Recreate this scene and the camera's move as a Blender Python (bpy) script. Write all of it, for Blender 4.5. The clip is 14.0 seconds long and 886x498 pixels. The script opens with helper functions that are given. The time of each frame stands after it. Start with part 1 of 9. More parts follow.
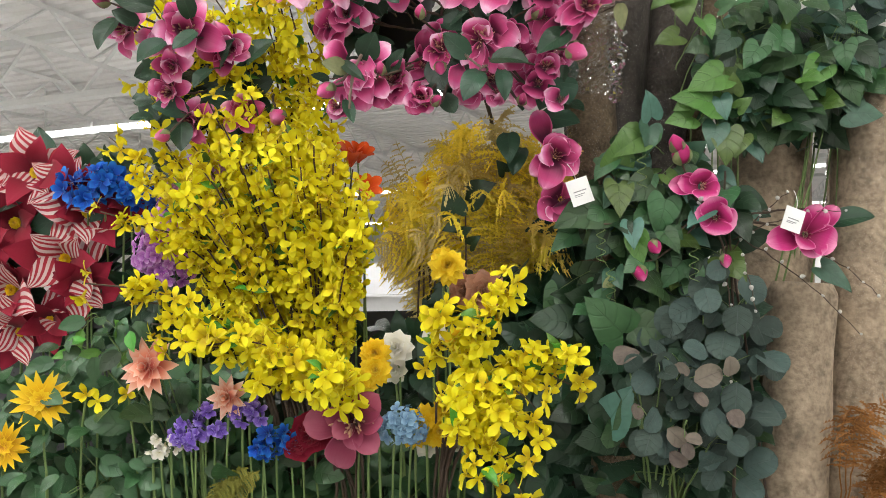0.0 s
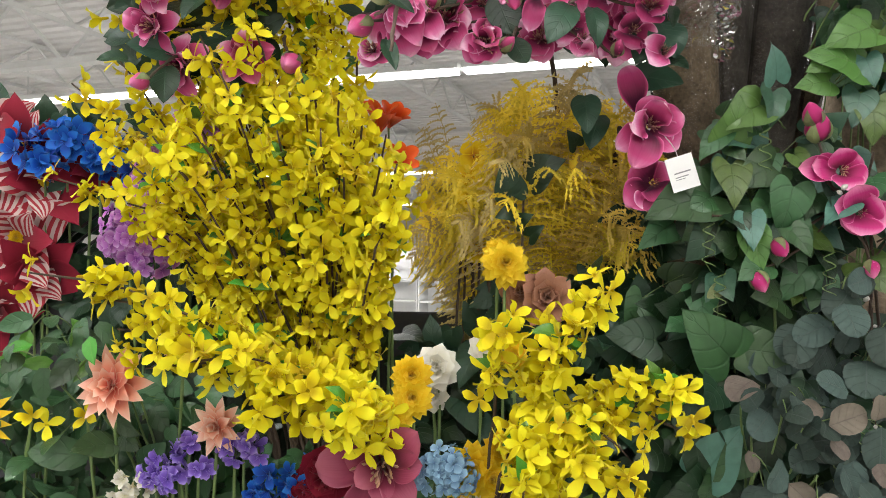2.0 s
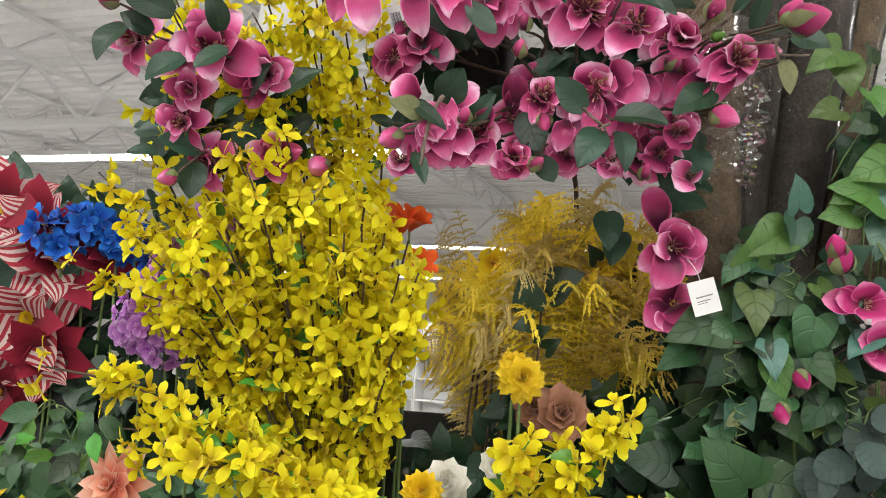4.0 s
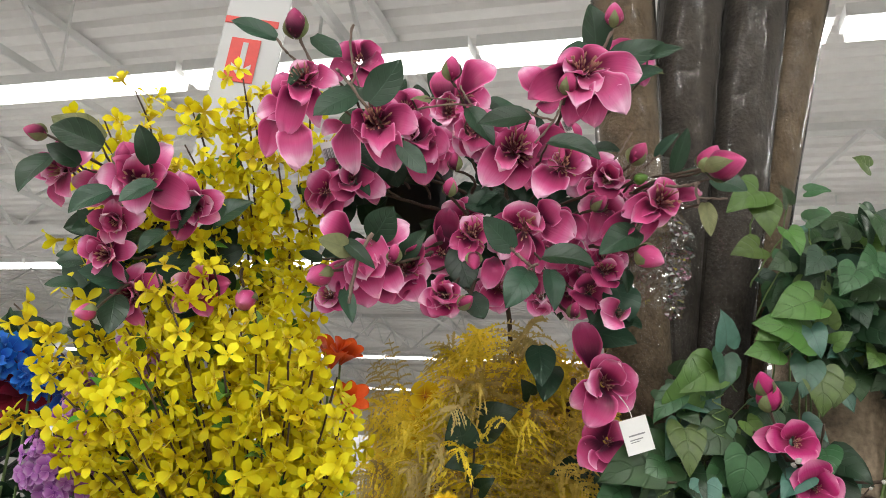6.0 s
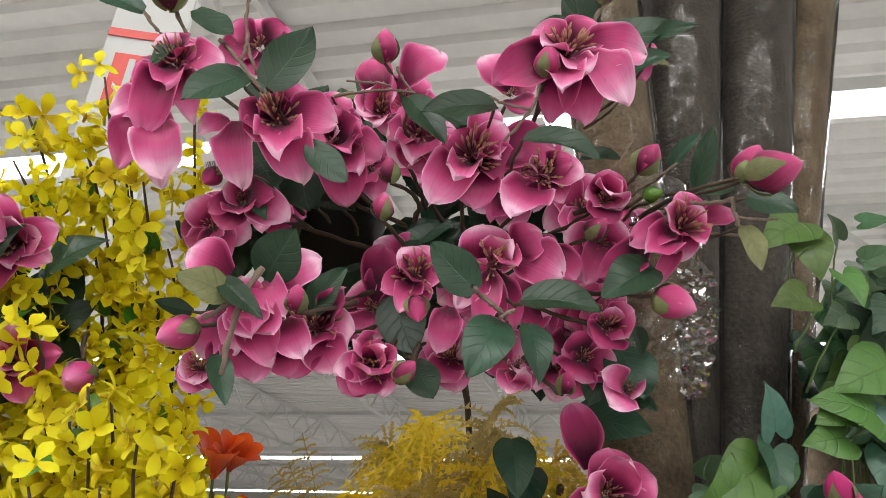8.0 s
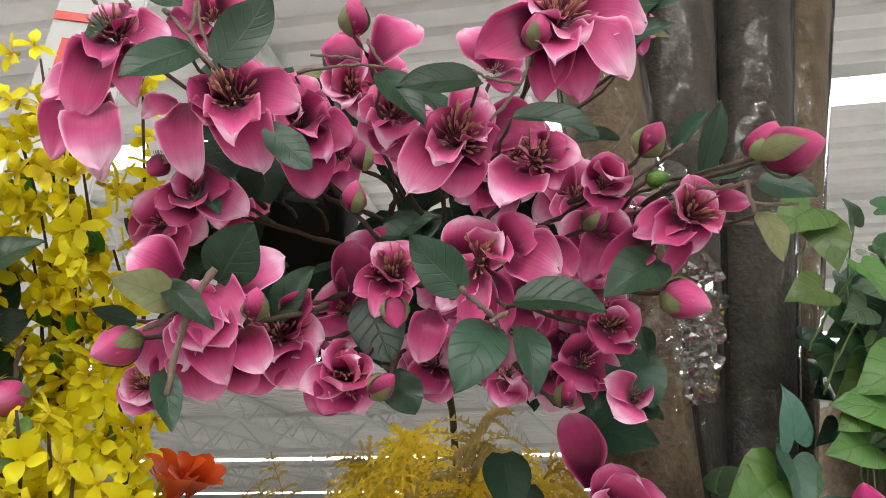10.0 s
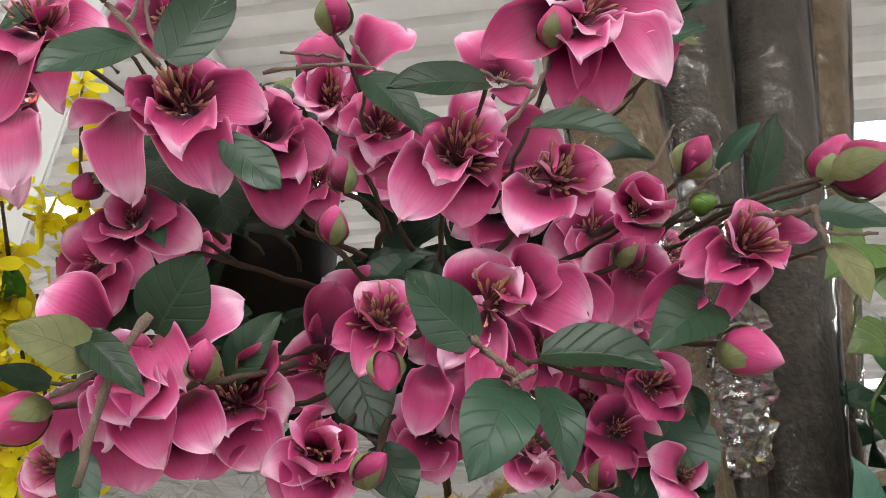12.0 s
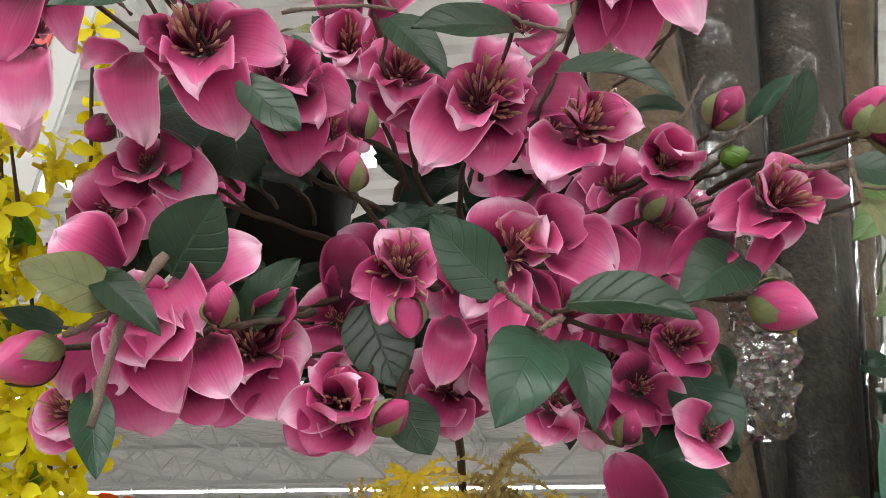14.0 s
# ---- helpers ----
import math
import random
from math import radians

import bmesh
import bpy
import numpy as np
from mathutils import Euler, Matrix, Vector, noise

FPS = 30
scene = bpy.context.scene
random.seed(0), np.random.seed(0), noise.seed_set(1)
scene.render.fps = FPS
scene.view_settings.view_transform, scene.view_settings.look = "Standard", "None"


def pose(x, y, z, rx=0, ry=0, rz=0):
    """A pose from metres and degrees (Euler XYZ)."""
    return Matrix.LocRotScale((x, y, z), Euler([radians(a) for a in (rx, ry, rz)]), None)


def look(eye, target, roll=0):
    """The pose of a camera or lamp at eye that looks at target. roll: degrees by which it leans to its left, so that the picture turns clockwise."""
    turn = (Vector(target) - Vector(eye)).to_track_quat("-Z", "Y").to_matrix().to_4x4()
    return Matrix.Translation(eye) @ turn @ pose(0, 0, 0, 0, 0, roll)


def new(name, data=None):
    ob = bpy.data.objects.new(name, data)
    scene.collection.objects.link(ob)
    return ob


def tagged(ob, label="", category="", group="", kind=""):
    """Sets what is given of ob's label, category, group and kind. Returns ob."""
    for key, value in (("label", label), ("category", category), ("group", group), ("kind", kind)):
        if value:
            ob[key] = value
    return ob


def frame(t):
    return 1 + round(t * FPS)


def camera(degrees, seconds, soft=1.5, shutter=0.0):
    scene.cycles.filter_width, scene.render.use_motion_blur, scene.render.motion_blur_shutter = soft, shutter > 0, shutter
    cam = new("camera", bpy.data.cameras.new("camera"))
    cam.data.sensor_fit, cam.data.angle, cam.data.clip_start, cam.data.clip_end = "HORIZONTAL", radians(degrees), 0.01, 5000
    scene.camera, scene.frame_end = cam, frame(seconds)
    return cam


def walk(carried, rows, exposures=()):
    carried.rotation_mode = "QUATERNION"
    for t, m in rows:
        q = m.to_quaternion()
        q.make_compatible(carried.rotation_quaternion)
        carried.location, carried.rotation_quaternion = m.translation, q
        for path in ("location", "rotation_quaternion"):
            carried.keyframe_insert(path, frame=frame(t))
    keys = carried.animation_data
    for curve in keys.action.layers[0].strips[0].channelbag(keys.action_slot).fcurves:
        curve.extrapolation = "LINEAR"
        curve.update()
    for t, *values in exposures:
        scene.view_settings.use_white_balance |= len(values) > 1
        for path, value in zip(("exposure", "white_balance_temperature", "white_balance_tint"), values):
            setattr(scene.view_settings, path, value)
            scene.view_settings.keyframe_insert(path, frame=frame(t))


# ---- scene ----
cam = camera(58.1, 14.0, 0.95)
PATH = [
    (0, (0.155, 0.046, 1.542), (-0.016, 2.038, 1.617), -1.1),
    (0.5, (0.091, 0.3, 1.595), (-0.046, 2.295, 1.598), -0.9),
    (1, (0.056, 0.375, 1.594), (-0.066, 2.371, 1.598), -0.5),
    (1.5, (0.04, 0.402, 1.584), (-0.086, 2.398, 1.597), 0.1),
    (2, (0.014, 0.399, 1.567), (-0.124, 2.394, 1.603), 0.7),
    (2.2, (0.012, 0.4, 1.568), (-0.132, 2.394, 1.612), 0.9),
    (4.3, (-0.025, 0.402, 1.636), (-0.165, 2.378, 1.908), 4.1),
    (4.5, (-0.028, 0.398, 1.644), (-0.157, 2.369, 1.955), 4.0),
    (5, (-0.029, 0.395, 1.652), (-0.126, 2.353, 2.049), 3.9),
    (5.5, (-0.013, 0.403, 1.662), (-0.087, 2.348, 2.122), 3.8),
    (6, (0.001, 0.409, 1.668), (-0.022, 2.347, 2.161), 3.4),
    (6.5, (0.023, 0.549, 1.692), (0.058, 2.472, 2.241), 2.9),
    (7, (0.019, 0.737, 1.722), (0.106, 2.637, 2.343), 2.3),
    (9.3, (0.019, 0.829, 1.7), (0.115, 2.671, 2.473), 1.5),
    (9.5, (0.023, 0.859, 1.746), (0.126, 2.731, 2.442), 1.1),
    (10, (0.021, 0.873, 1.746), (0.17, 2.733, 2.466), 0.3),
    (10.5, (0.018, 0.966, 1.768), (0.229, 2.798, 2.543), -0.4),
    (11, (0.018, 0.982, 1.773), (0.234, 2.799, 2.581), -0.6),
    (11.5, (0.012, 1.001, 1.777), (0.242, 2.8, 2.618), -0.8),
    (12, (0.013, 1.01, 1.79), (0.22, 2.814, 2.629), -0.6),
    (12.5, (0.011, 1.016, 1.797), (0.222, 2.819, 2.636), -0.6),
    (13, (0.011, 1.019, 1.799), (0.218, 2.825, 2.635), -0.5),
    (13.5, (0.006, 1.025, 1.792), (0.216, 2.834, 2.618), -0.3),
    (14, (0.003, 1.035, 1.778), (0.202, 2.862, 2.567), 0.4),
]
walk(cam, [(t, look(eye, target, roll)) for t, eye, target, roll in PATH],
     exposures=[(0.0, 0.1), (2.0, 0.1), (5.0, 0.0), (6.5, -0.1), (7.0, -0.1), (10.0, 0.02), (14.0, 0.04)])

# ---- light ----
world = bpy.data.worlds.new("world")
scene.world = world
world.use_nodes = True
world.node_tree.nodes["Background"].inputs[0].default_value = (0.8, 0.85, 0.9, 1)
world.node_tree.nodes["Background"].inputs[1].default_value = 0.3

TURN = radians(-15.5)          # the hall stands at this angle to the display
HALL = Matrix.Rotation(TURN, 4, "Z")
LAMP_Z = 4.45
LAMP_ROWS = (-13.2, -6.9, -0.7, 5.5, 11.7, 24.1, 37.0)


def tube_light(y):
    lamp = bpy.data.lights.new("tube_light", "AREA")
    lamp.shape, lamp.size, lamp.size_y = "RECTANGLE", 46.0, 0.2
    lamp.energy, lamp.color = 1080, (1.0, 0.985, 0.96)
    ob = new("tube_light", lamp)
    ob.matrix_basis = HALL @ Matrix.Translation((0, y, LAMP_Z - 0.05))
    tagged(ob, kind="structure")


for y in LAMP_ROWS:
    tube_light(y)

# ---- materials ----


def nodes_of(m):
    m.use_nodes = True
    return m.node_tree.nodes, m.node_tree.links, m.node_tree.nodes["Principled BSDF"]


def surface(name, base, rough=0.6, scale=30.0, vary=0.25, bump=0.15, metal=0.0, spec=0.5, tint=0.0, thin=0.0, coat=0.0):
    """A plain surface with a coarse and a fine variation, and fine relief."""
    m = bpy.data.materials.new(name)
    n, l, b = nodes_of(m)
    co = n.new("ShaderNodeTexCoord")
    fine, coarse = n.new("ShaderNodeTexNoise"), n.new("ShaderNodeTexNoise")
    fine.inputs["Scale"].default_value, coarse.inputs["Scale"].default_value = scale * 6, scale
    fine.inputs["Detail"].default_value = 4
    l.new(co.outputs["Object"], fine.inputs["Vector"])
    l.new(co.outputs["Object"], coarse.inputs["Vector"])
    add = n.new("ShaderNodeMath")
    add.operation = "ADD"
    l.new(fine.outputs["Fac"], add.inputs[0])
    l.new(coarse.outputs["Fac"], add.inputs[1])
    info = n.new("ShaderNodeObjectInfo")
    val = n.new("ShaderNodeMath")
    val.operation = "MULTIPLY_ADD"
    l.new(add.outputs[0], val.inputs[0])
    val.inputs[1].default_value = vary
    val.inputs[2].default_value = 1 - vary
    rnd = n.new("ShaderNodeMath")
    rnd.operation = "MULTIPLY_ADD"
    l.new(info.outputs["Random"], rnd.inputs[0])
    rnd.inputs[1].default_value = tint
    rnd.inputs[2].default_value = 1 - tint / 2
    mul = n.new("ShaderNodeMath")
    mul.operation = "MULTIPLY"
    l.new(val.outputs[0], mul.inputs[0])
    l.new(rnd.outputs[0], mul.inputs[1])
    hsv = n.new("ShaderNodeHueSaturation")
    hsv.inputs["Color"].default_value = (*base, 1)
    l.new(mul.outputs[0], hsv.inputs["Value"])
    l.new(hsv.outputs[0], b.inputs["Base Color"])
    b.inputs["Roughness"].default_value, b.inputs["Metallic"].default_value = rough, metal
    b.inputs["Specular IOR Level"].default_value = spec
    b.inputs["Coat Weight"].default_value = coat
    bp = n.new("ShaderNodeBump")
    bp.inputs["Strength"].default_value, bp.inputs["Distance"].default_value = bump, 0.004
    l.new(fine.outputs["Fac"], bp.inputs["Height"])
    l.new(bp.outputs[0], b.inputs["Normal"])
    if thin:
        thin_cloth(m, hsv.outputs[0], thin)
    return m


def thin_cloth(m, colour, amount):
    """Lets some light through a petal or leaf."""
    n, l, b = nodes_of(m)
    tr, mix = n.new("ShaderNodeBsdfTranslucent"), n.new("ShaderNodeMixShader")
    l.new(colour, tr.inputs["Color"])
    mix.inputs[0].default_value = amount
    l.new(b.outputs[0], mix.inputs[1])
    l.new(tr.outputs[0], mix.inputs[2])
    l.new(mix.outputs[0], n["Material Output"].inputs[0])


def petal_cloth(name, stops, rough=0.55, edge=1.0, tint=0.25, thin=0.15, streak=0.14, fade=1.25):
    """Printed cloth: colour runs from the petal's base to its rim, with faint streaks along it."""
    m = bpy.data.materials.new(name)
    n, l, b = nodes_of(m)
    uv = n.new("ShaderNodeUVMap")
    sep = n.new("ShaderNodeSeparateXYZ")
    l.new(uv.outputs[0], sep.inputs[0])

    def maths(op, a, c):
        k = n.new("ShaderNodeMath")
        k.operation = op
        for i, v in enumerate((a, c)):
            if isinstance(v, (int, float)):
                k.inputs[i].default_value = v
            else:
                l.new(v, k.inputs[i])
        return k.outputs[0]
    side = maths("ABSOLUTE", maths("MULTIPLY_ADD", sep.outputs[0], 2.0), 0)
    side.node.inputs[0].links[0].from_node.inputs[2].default_value = -1.0
    rim = maths("MULTIPLY", maths("POWER", side, 5.0), edge * 0.95)
    along = maths("POWER", sep.outputs[1], fade)
    info = n.new("ShaderNodeObjectInfo")
    noise_map = n.new("ShaderNodeMapping")
    noise_map.inputs["Scale"].default_value = (22, 1.6, 1)
    l.new(uv.outputs[0], noise_map.inputs[0])
    shift = n.new("ShaderNodeCombineXYZ")
    l.new(maths("MULTIPLY", info.outputs["Random"], 50.0), shift.inputs[0])
    l.new(shift.outputs[0], noise_map.inputs["Location"])
    st = n.new("ShaderNodeTexNoise")
    st.inputs["Scale"].default_value, st.inputs["Detail"].default_value = 1.0, 3
    l.new(noise_map.outputs[0], st.inputs["Vector"])
    f = maths("MAXIMUM", along, rim)
    f = maths("ADD", f, maths("MULTIPLY", maths("SUBTRACT", st.outputs["Fac"], 0.5), streak))
    f = maths("ADD", f, maths("MULTIPLY", maths("SUBTRACT", info.outputs["Random"], 0.5), tint))
    ramp = n.new("ShaderNodeValToRGB")
    el = ramp.color_ramp.elements
    el[0].position, el[0].color = stops[0][0], (*stops[0][1], 1)
    el[1].position, el[1].color = stops[-1][0], (*stops[-1][1], 1)
    for p, c in stops[1:-1]:
        el.new(p).color = (*c, 1)
    l.new(f, ramp.inputs[0])
    l.new(ramp.outputs[0], b.inputs["Base Color"])
    b.inputs["Roughness"].default_value = rough
    b.inputs["Specular IOR Level"].default_value = 0.3
    b.inputs["Sheen Weight"].default_value = 0.1
    bp = n.new("ShaderNodeBump")
    bp.inputs["Strength"].default_value, bp.inputs["Distance"].default_value = 0.25, 0.003
    l.new(st.outputs["Fac"], bp.inputs["Height"])
    l.new(bp.outputs[0], b.inputs["Normal"])
    thin_cloth(m, ramp.outputs[0], thin)
    return m


def leaf_cloth(name, base, vein, rough=0.4, ribs=5.0, tint=0.6, thin=0.1, spec=0.5, ridge=0.3, pale=None):
    """A printed and moulded leaf with a midrib and slanting side veins."""
    m = bpy.data.materials.new(name)
    n, l, b = nodes_of(m)
    uv = n.new("ShaderNodeUVMap")
    sep = n.new("ShaderNodeSeparateXYZ")
    l.new(uv.outputs[0], sep.inputs[0])

    def maths(op, a, c, d=None):
        k = n.new("ShaderNodeMath")
        k.operation = op
        for i, v in enumerate((a, c, d)):
            if v is None:
                continue
            if isinstance(v, (int, float)):
                k.inputs[i].default_value = v
            else:
                l.new(v, k.inputs[i])
        return k.outputs[0]
    side = maths("ABSOLUTE", maths("MULTIPLY_ADD", sep.outputs[0], 2.0, -1.0), 0)
    slant = maths("SUBTRACT", sep.outputs[1], maths("MULTIPLY", side, 0.28))
    wave = maths("ABSOLUTE", maths("SINE", maths("MULTIPLY", slant, ribs * math.pi), 0), 0)
    veins = maths("SMOOTH_MIN", maths("MULTIPLY", wave, 1.0), maths("MULTIPLY", side, 7.0), 0.1)
    near = maths("SUBTRACT", 1.0, maths("MINIMUM", maths("MULTIPLY", veins, 3.2), 1.0))
    midrib = maths("SUBTRACT", 1.0, maths("MINIMUM", maths("MULTIPLY", side, 16.0), 1.0))
    strength = maths("MULTIPLY_ADD", near, 0.035, maths("MULTIPLY", midrib, 0.4))
    info = n.new("ShaderNodeObjectInfo")
    co = n.new("ShaderNodeTexCoord")
    blot = n.new("ShaderNodeTexNoise")
    blot.inputs["Scale"].default_value, blot.inputs["Detail"].default_value = 5, 5
    l.new(co.outputs["Object"], blot.inputs["Vector"])
    val = maths("ADD", maths("MULTIPLY_ADD", info.outputs["Random"], tint, 1 - tint / 2),
                maths("MULTIPLY_ADD", blot.outputs["Fac"], 0.7, -0.35))
    hsv = n.new("ShaderNodeHueSaturation")
    hsv.inputs["Color"].default_value = (*base, 1)
    l.new(val, hsv.inputs["Value"])
    l.new(maths("MULTIPLY_ADD", info.outputs["Random"], 0.05, 0.475), hsv.inputs["Hue"])
    mix = n.new("ShaderNodeMix")
    mix.data_type = "RGBA"
    l.new(strength, mix.inputs["Factor"])
    l.new(hsv.outputs[0], mix.inputs["A"])
    mix.inputs["B"].default_value = (*vein, 1)
    colour = mix.outputs["Result"]
    l.new(colour, b.inputs["Base Color"])
    b.inputs["Roughness"].default_value = rough
    b.inputs["Specular IOR Level"].default_value = spec
    bp = n.new("ShaderNodeBump")
    bp.inputs["Strength"].default_value, bp.inputs["Distance"].default_value = ridge, 0.004
    l.new(maths("SUBTRACT", maths("MULTIPLY", blot.outputs["Fac"], 0.4), near), bp.inputs["Height"])
    l.new(bp.outputs[0], b.inputs["Normal"])
    thin_cloth(m, colour, thin)
    return m


MAG = petal_cloth("magnolia_cloth", [(0.0, (0.07, 0.003, 0.025)), (0.25, (0.27, 0.012, 0.085)), (0.6, (0.58, 0.065, 0.22)),
                                     (0.84, (0.73, 0.21, 0.42)), (1.0, (0.85, 0.5, 0.67))], tint=0.45, rough=0.4, fade=1.75, streak=0.13)
HOTPINK = petal_cloth("hot_pink_cloth", [(0.0, (0.2, 0.005, 0.05)), (0.6, (0.5, 0.02, 0.17)), (1.0, (0.8, 0.3, 0.5))])
MAUVE = petal_cloth("dusky_rose_cloth", [(0.0, (0.12, 0.01, 0.03)), (0.6, (0.3, 0.04, 0.09)), (1.0, (0.42, 0.11, 0.17))])
YELLOW = petal_cloth("forsythia_cloth", [(0.0, (0.55, 0.4, 0.0)), (0.3, (0.8, 0.68, 0.002)), (1.0, (0.9, 0.84, 0.02))], edge=0.3, tint=0.7, thin=0.3)
GOLD = petal_cloth("marigold_cloth", [(0.0, (0.5, 0.2, 0.0)), (0.5, (0.78, 0.48, 0.0)), (1.0, (0.84, 0.62, 0.02))])
RED = petal_cloth("red_velvet", [(0.0, (0.09, 0.0, 0.008)), (0.5, (0.22, 0.005, 0.02)), (1.0, (0.32, 0.012, 0.04))], rough=0.8)
ORANGE = petal_cloth("orange_red_cloth", [(0.0, (0.6, 0.04, 0.0)), (1.0, (0.88, 0.14, 0.012))])
CORAL = petal_cloth("coral_cloth", [(0.0, (0.7, 0.08, 0.06)), (0.45, (0.84, 0.34, 0.22)), (1.0, (0.88, 0.66, 0.52))])
BLUE = petal_cloth("blue_cloth", [(0.0, (0.0, 0.02, 0.2)), (0.5, (0.005, 0.09, 0.5)), (1.0, (0.02, 0.22, 0.7))])
PALEBLUE = petal_cloth("pale_blue_cloth", [(0.0, (0.1, 0.2, 0.35)), (1.0, (0.3, 0.5, 0.65))])
LILAC = petal_cloth("lilac_cloth", [(0.0, (0.3, 0.06, 0.4)), (0.6, (0.55, 0.2, 0.6)), (1.0, (0.7, 0.45, 0.75))])
PURPLE = petal_cloth("purple_cloth", [(0.0, (0.1, 0.04, 0.3)), (0.6, (0.22, 0.12, 0.55)), (1.0, (0.45, 0.35, 0.75))])
CREAM = petal_cloth("cream_cloth", [(0.0, (0.6, 0.55, 0.3)), (0.5, (0.75, 0.72, 0.6)), (1.0, (0.82, 0.8, 0.74))])
DARKLEAF = leaf_cloth("magnolia_leaf_cloth", (0.019, 0.052, 0.026), (0.045, 0.1, 0.055), rough=0.36, spec=0.4, ridge=0.26, tint=0.9, ribs=6.0)
OLIVELEAF = leaf_cloth("leaf_underside_cloth", (0.17, 0.19, 0.08), (0.1, 0.11, 0.05), rough=0.7)
HEARTLEAF = leaf_cloth("heart_leaf_cloth", (0.034, 0.09, 0.03), (0.022, 0.06, 0.02), ribs=4, tint=0.8, ridge=0.3)
LIMELEAF = leaf_cloth("lime_leaf_cloth", (0.075, 0.15, 0.028), (0.05, 0.1, 0.02), ribs=4, ridge=0.3)
TEALLEAF = leaf_cloth("teal_leaf_cloth", (0.055, 0.14, 0.095), (0.025, 0.07, 0.05), ribs=4, ridge=0.15)
DEEPLEAF = leaf_cloth("deep_leaf_cloth", (0.014, 0.042, 0.017), (0.03, 0.07, 0.03), ribs=5, tint=0.8)
GUMLEAF = leaf_cloth("eucalyptus_leaf_cloth", (0.035, 0.062, 0.05), (0.08, 0.1, 0.09), rough=0.7, tint=0.7)
SPRINGLEAF = leaf_cloth("spring_leaf_cloth", (0.09, 0.26, 0.03), (0.16, 0.32, 0.06), ribs=5)
BARK = surface("brown_stem", (0.07, 0.045, 0.03), 0.8, 120, 0.4, 0.5)
TWIG = surface("grey_brown_twig", (0.17, 0.12, 0.095), 0.75, 120, 0.4, 0.5)
GREENSTEM = surface("green_stem", (0.13, 0.2, 0.06), 0.6, 80, 0.3, 0.2)
STAMEN = petal_cloth("stamen_cloth", [(0.0, (0.08, 0.01, 0.02)), (0.6, (0.2, 0.04, 0.05)), (1.0, (0.55, 0.32, 0.2))], thin=0.0)
FERN = surface("dyed_fern", (0.92, 0.74, 0.07), 0.7, 60, 0.3, 0.1, tint=0.5, thin=0.3)
STRIPED = bpy.data.materials.new("striped_ribbon_cloth")
FERN_DRY = surface("dried_fern", (0.66, 0.49, 0.1), 0.75, 60, 0.3, 0.1, tint=0.5, thin=0.25)
FERN_PALE = surface("pale_fern", (0.62, 0.5, 0.2), 0.75, 60, 0.2, 0.1, tint=0.4, thin=0.3)
RUST = surface("rust_plume", (0.3, 0.13, 0.03), 0.8, 60, 0.3, 0.1, tint=0.4, thin=0.2)
FUR = surface("grey_brown_plush", (0.045, 0.037, 0.029), 0.95, 26, 1.5, 0.9)
FUR_TAN = surface("olive_tan_plush", (0.115, 0.083, 0.05), 0.95, 26, 1.5, 0.9)
FUR_BEIGE = surface("beige_plush", (0.32, 0.25, 0.175), 0.95, 14, 1.5, 1.0)
WHITE = surface("white_board", (0.5, 0.505, 0.5), 0.5, 5, 0.05, 0.03)
PAPER = surface("paper", (0.8, 0.8, 0.78), 0.7, 40, 0.06, 0.05)
INK = surface("grey_print", (0.25, 0.25, 0.26), 0.7, 40, 0.1, 0.0)
SIGNRED = surface("sign_red", (0.6, 0.05, 0.04), 0.4, 20, 0.25, 0.1)
DECK = surface("painted_steel_deck", (0.8, 0.785, 0.77), 0.5, 1.5, 0.15, 0.05)
STEEL = surface("painted_steel", (0.7, 0.7, 0.69), 0.45, 4, 0.12, 0.05)
PLASTER = surface("painted_wall", (0.68, 0.67, 0.64), 0.8, 2, 0.12, 0.1)
TILE = surface("vinyl_floor", (0.35, 0.34, 0.325), 0.35, 2, 0.2, 0.05)
PEG = surface("dark_grey_pegboard", (0.045, 0.045, 0.05), 0.6, 20, 0.3, 0.1)
BLACK = surface("black_plastic", (0.012, 0.012, 0.014), 0.45, 30, 0.3, 0.1)
TUBE = bpy.data.materials.new("fluorescent_tube")
TUBE.use_nodes = True
TUBE.node_tree.nodes["Principled BSDF"].inputs["Emission Color"].default_value = (1, 0.98, 0.95, 1)
TUBE.node_tree.nodes["Principled BSDF"].inputs["Emission Strength"].default_value = 6.0



def striped():
    n, l, b = nodes_of(STRIPED)
    uv = n.new("ShaderNodeUVMap")
    w = n.new("ShaderNodeTexWave")
    w.bands_direction = "DIAGONAL"
    w.inputs["Scale"].default_value, w.inputs["Distortion"].default_value = 2.6, 0.6
    l.new(uv.outputs[0], w.inputs["Vector"])
    r = n.new("ShaderNodeValToRGB")
    r.color_ramp.elements[0].position, r.color_ramp.elements[0].color = 0.42, (0.36, 0.015, 0.03, 1)
    r.color_ramp.elements[1].position, r.color_ramp.elements[1].color = 0.55, (0.6, 0.44, 0.42, 1)
    l.new(w.outputs["Fac"], r.inputs[0])
    l.new(r.outputs[0], b.inputs["Base Color"])
    b.inputs["Roughness"].default_value = 0.75
    thin_cloth(STRIPED, r.outputs[0], 0.15)


striped()

# ---- building kit ----
WORLD = {}
rng = random.Random(7)


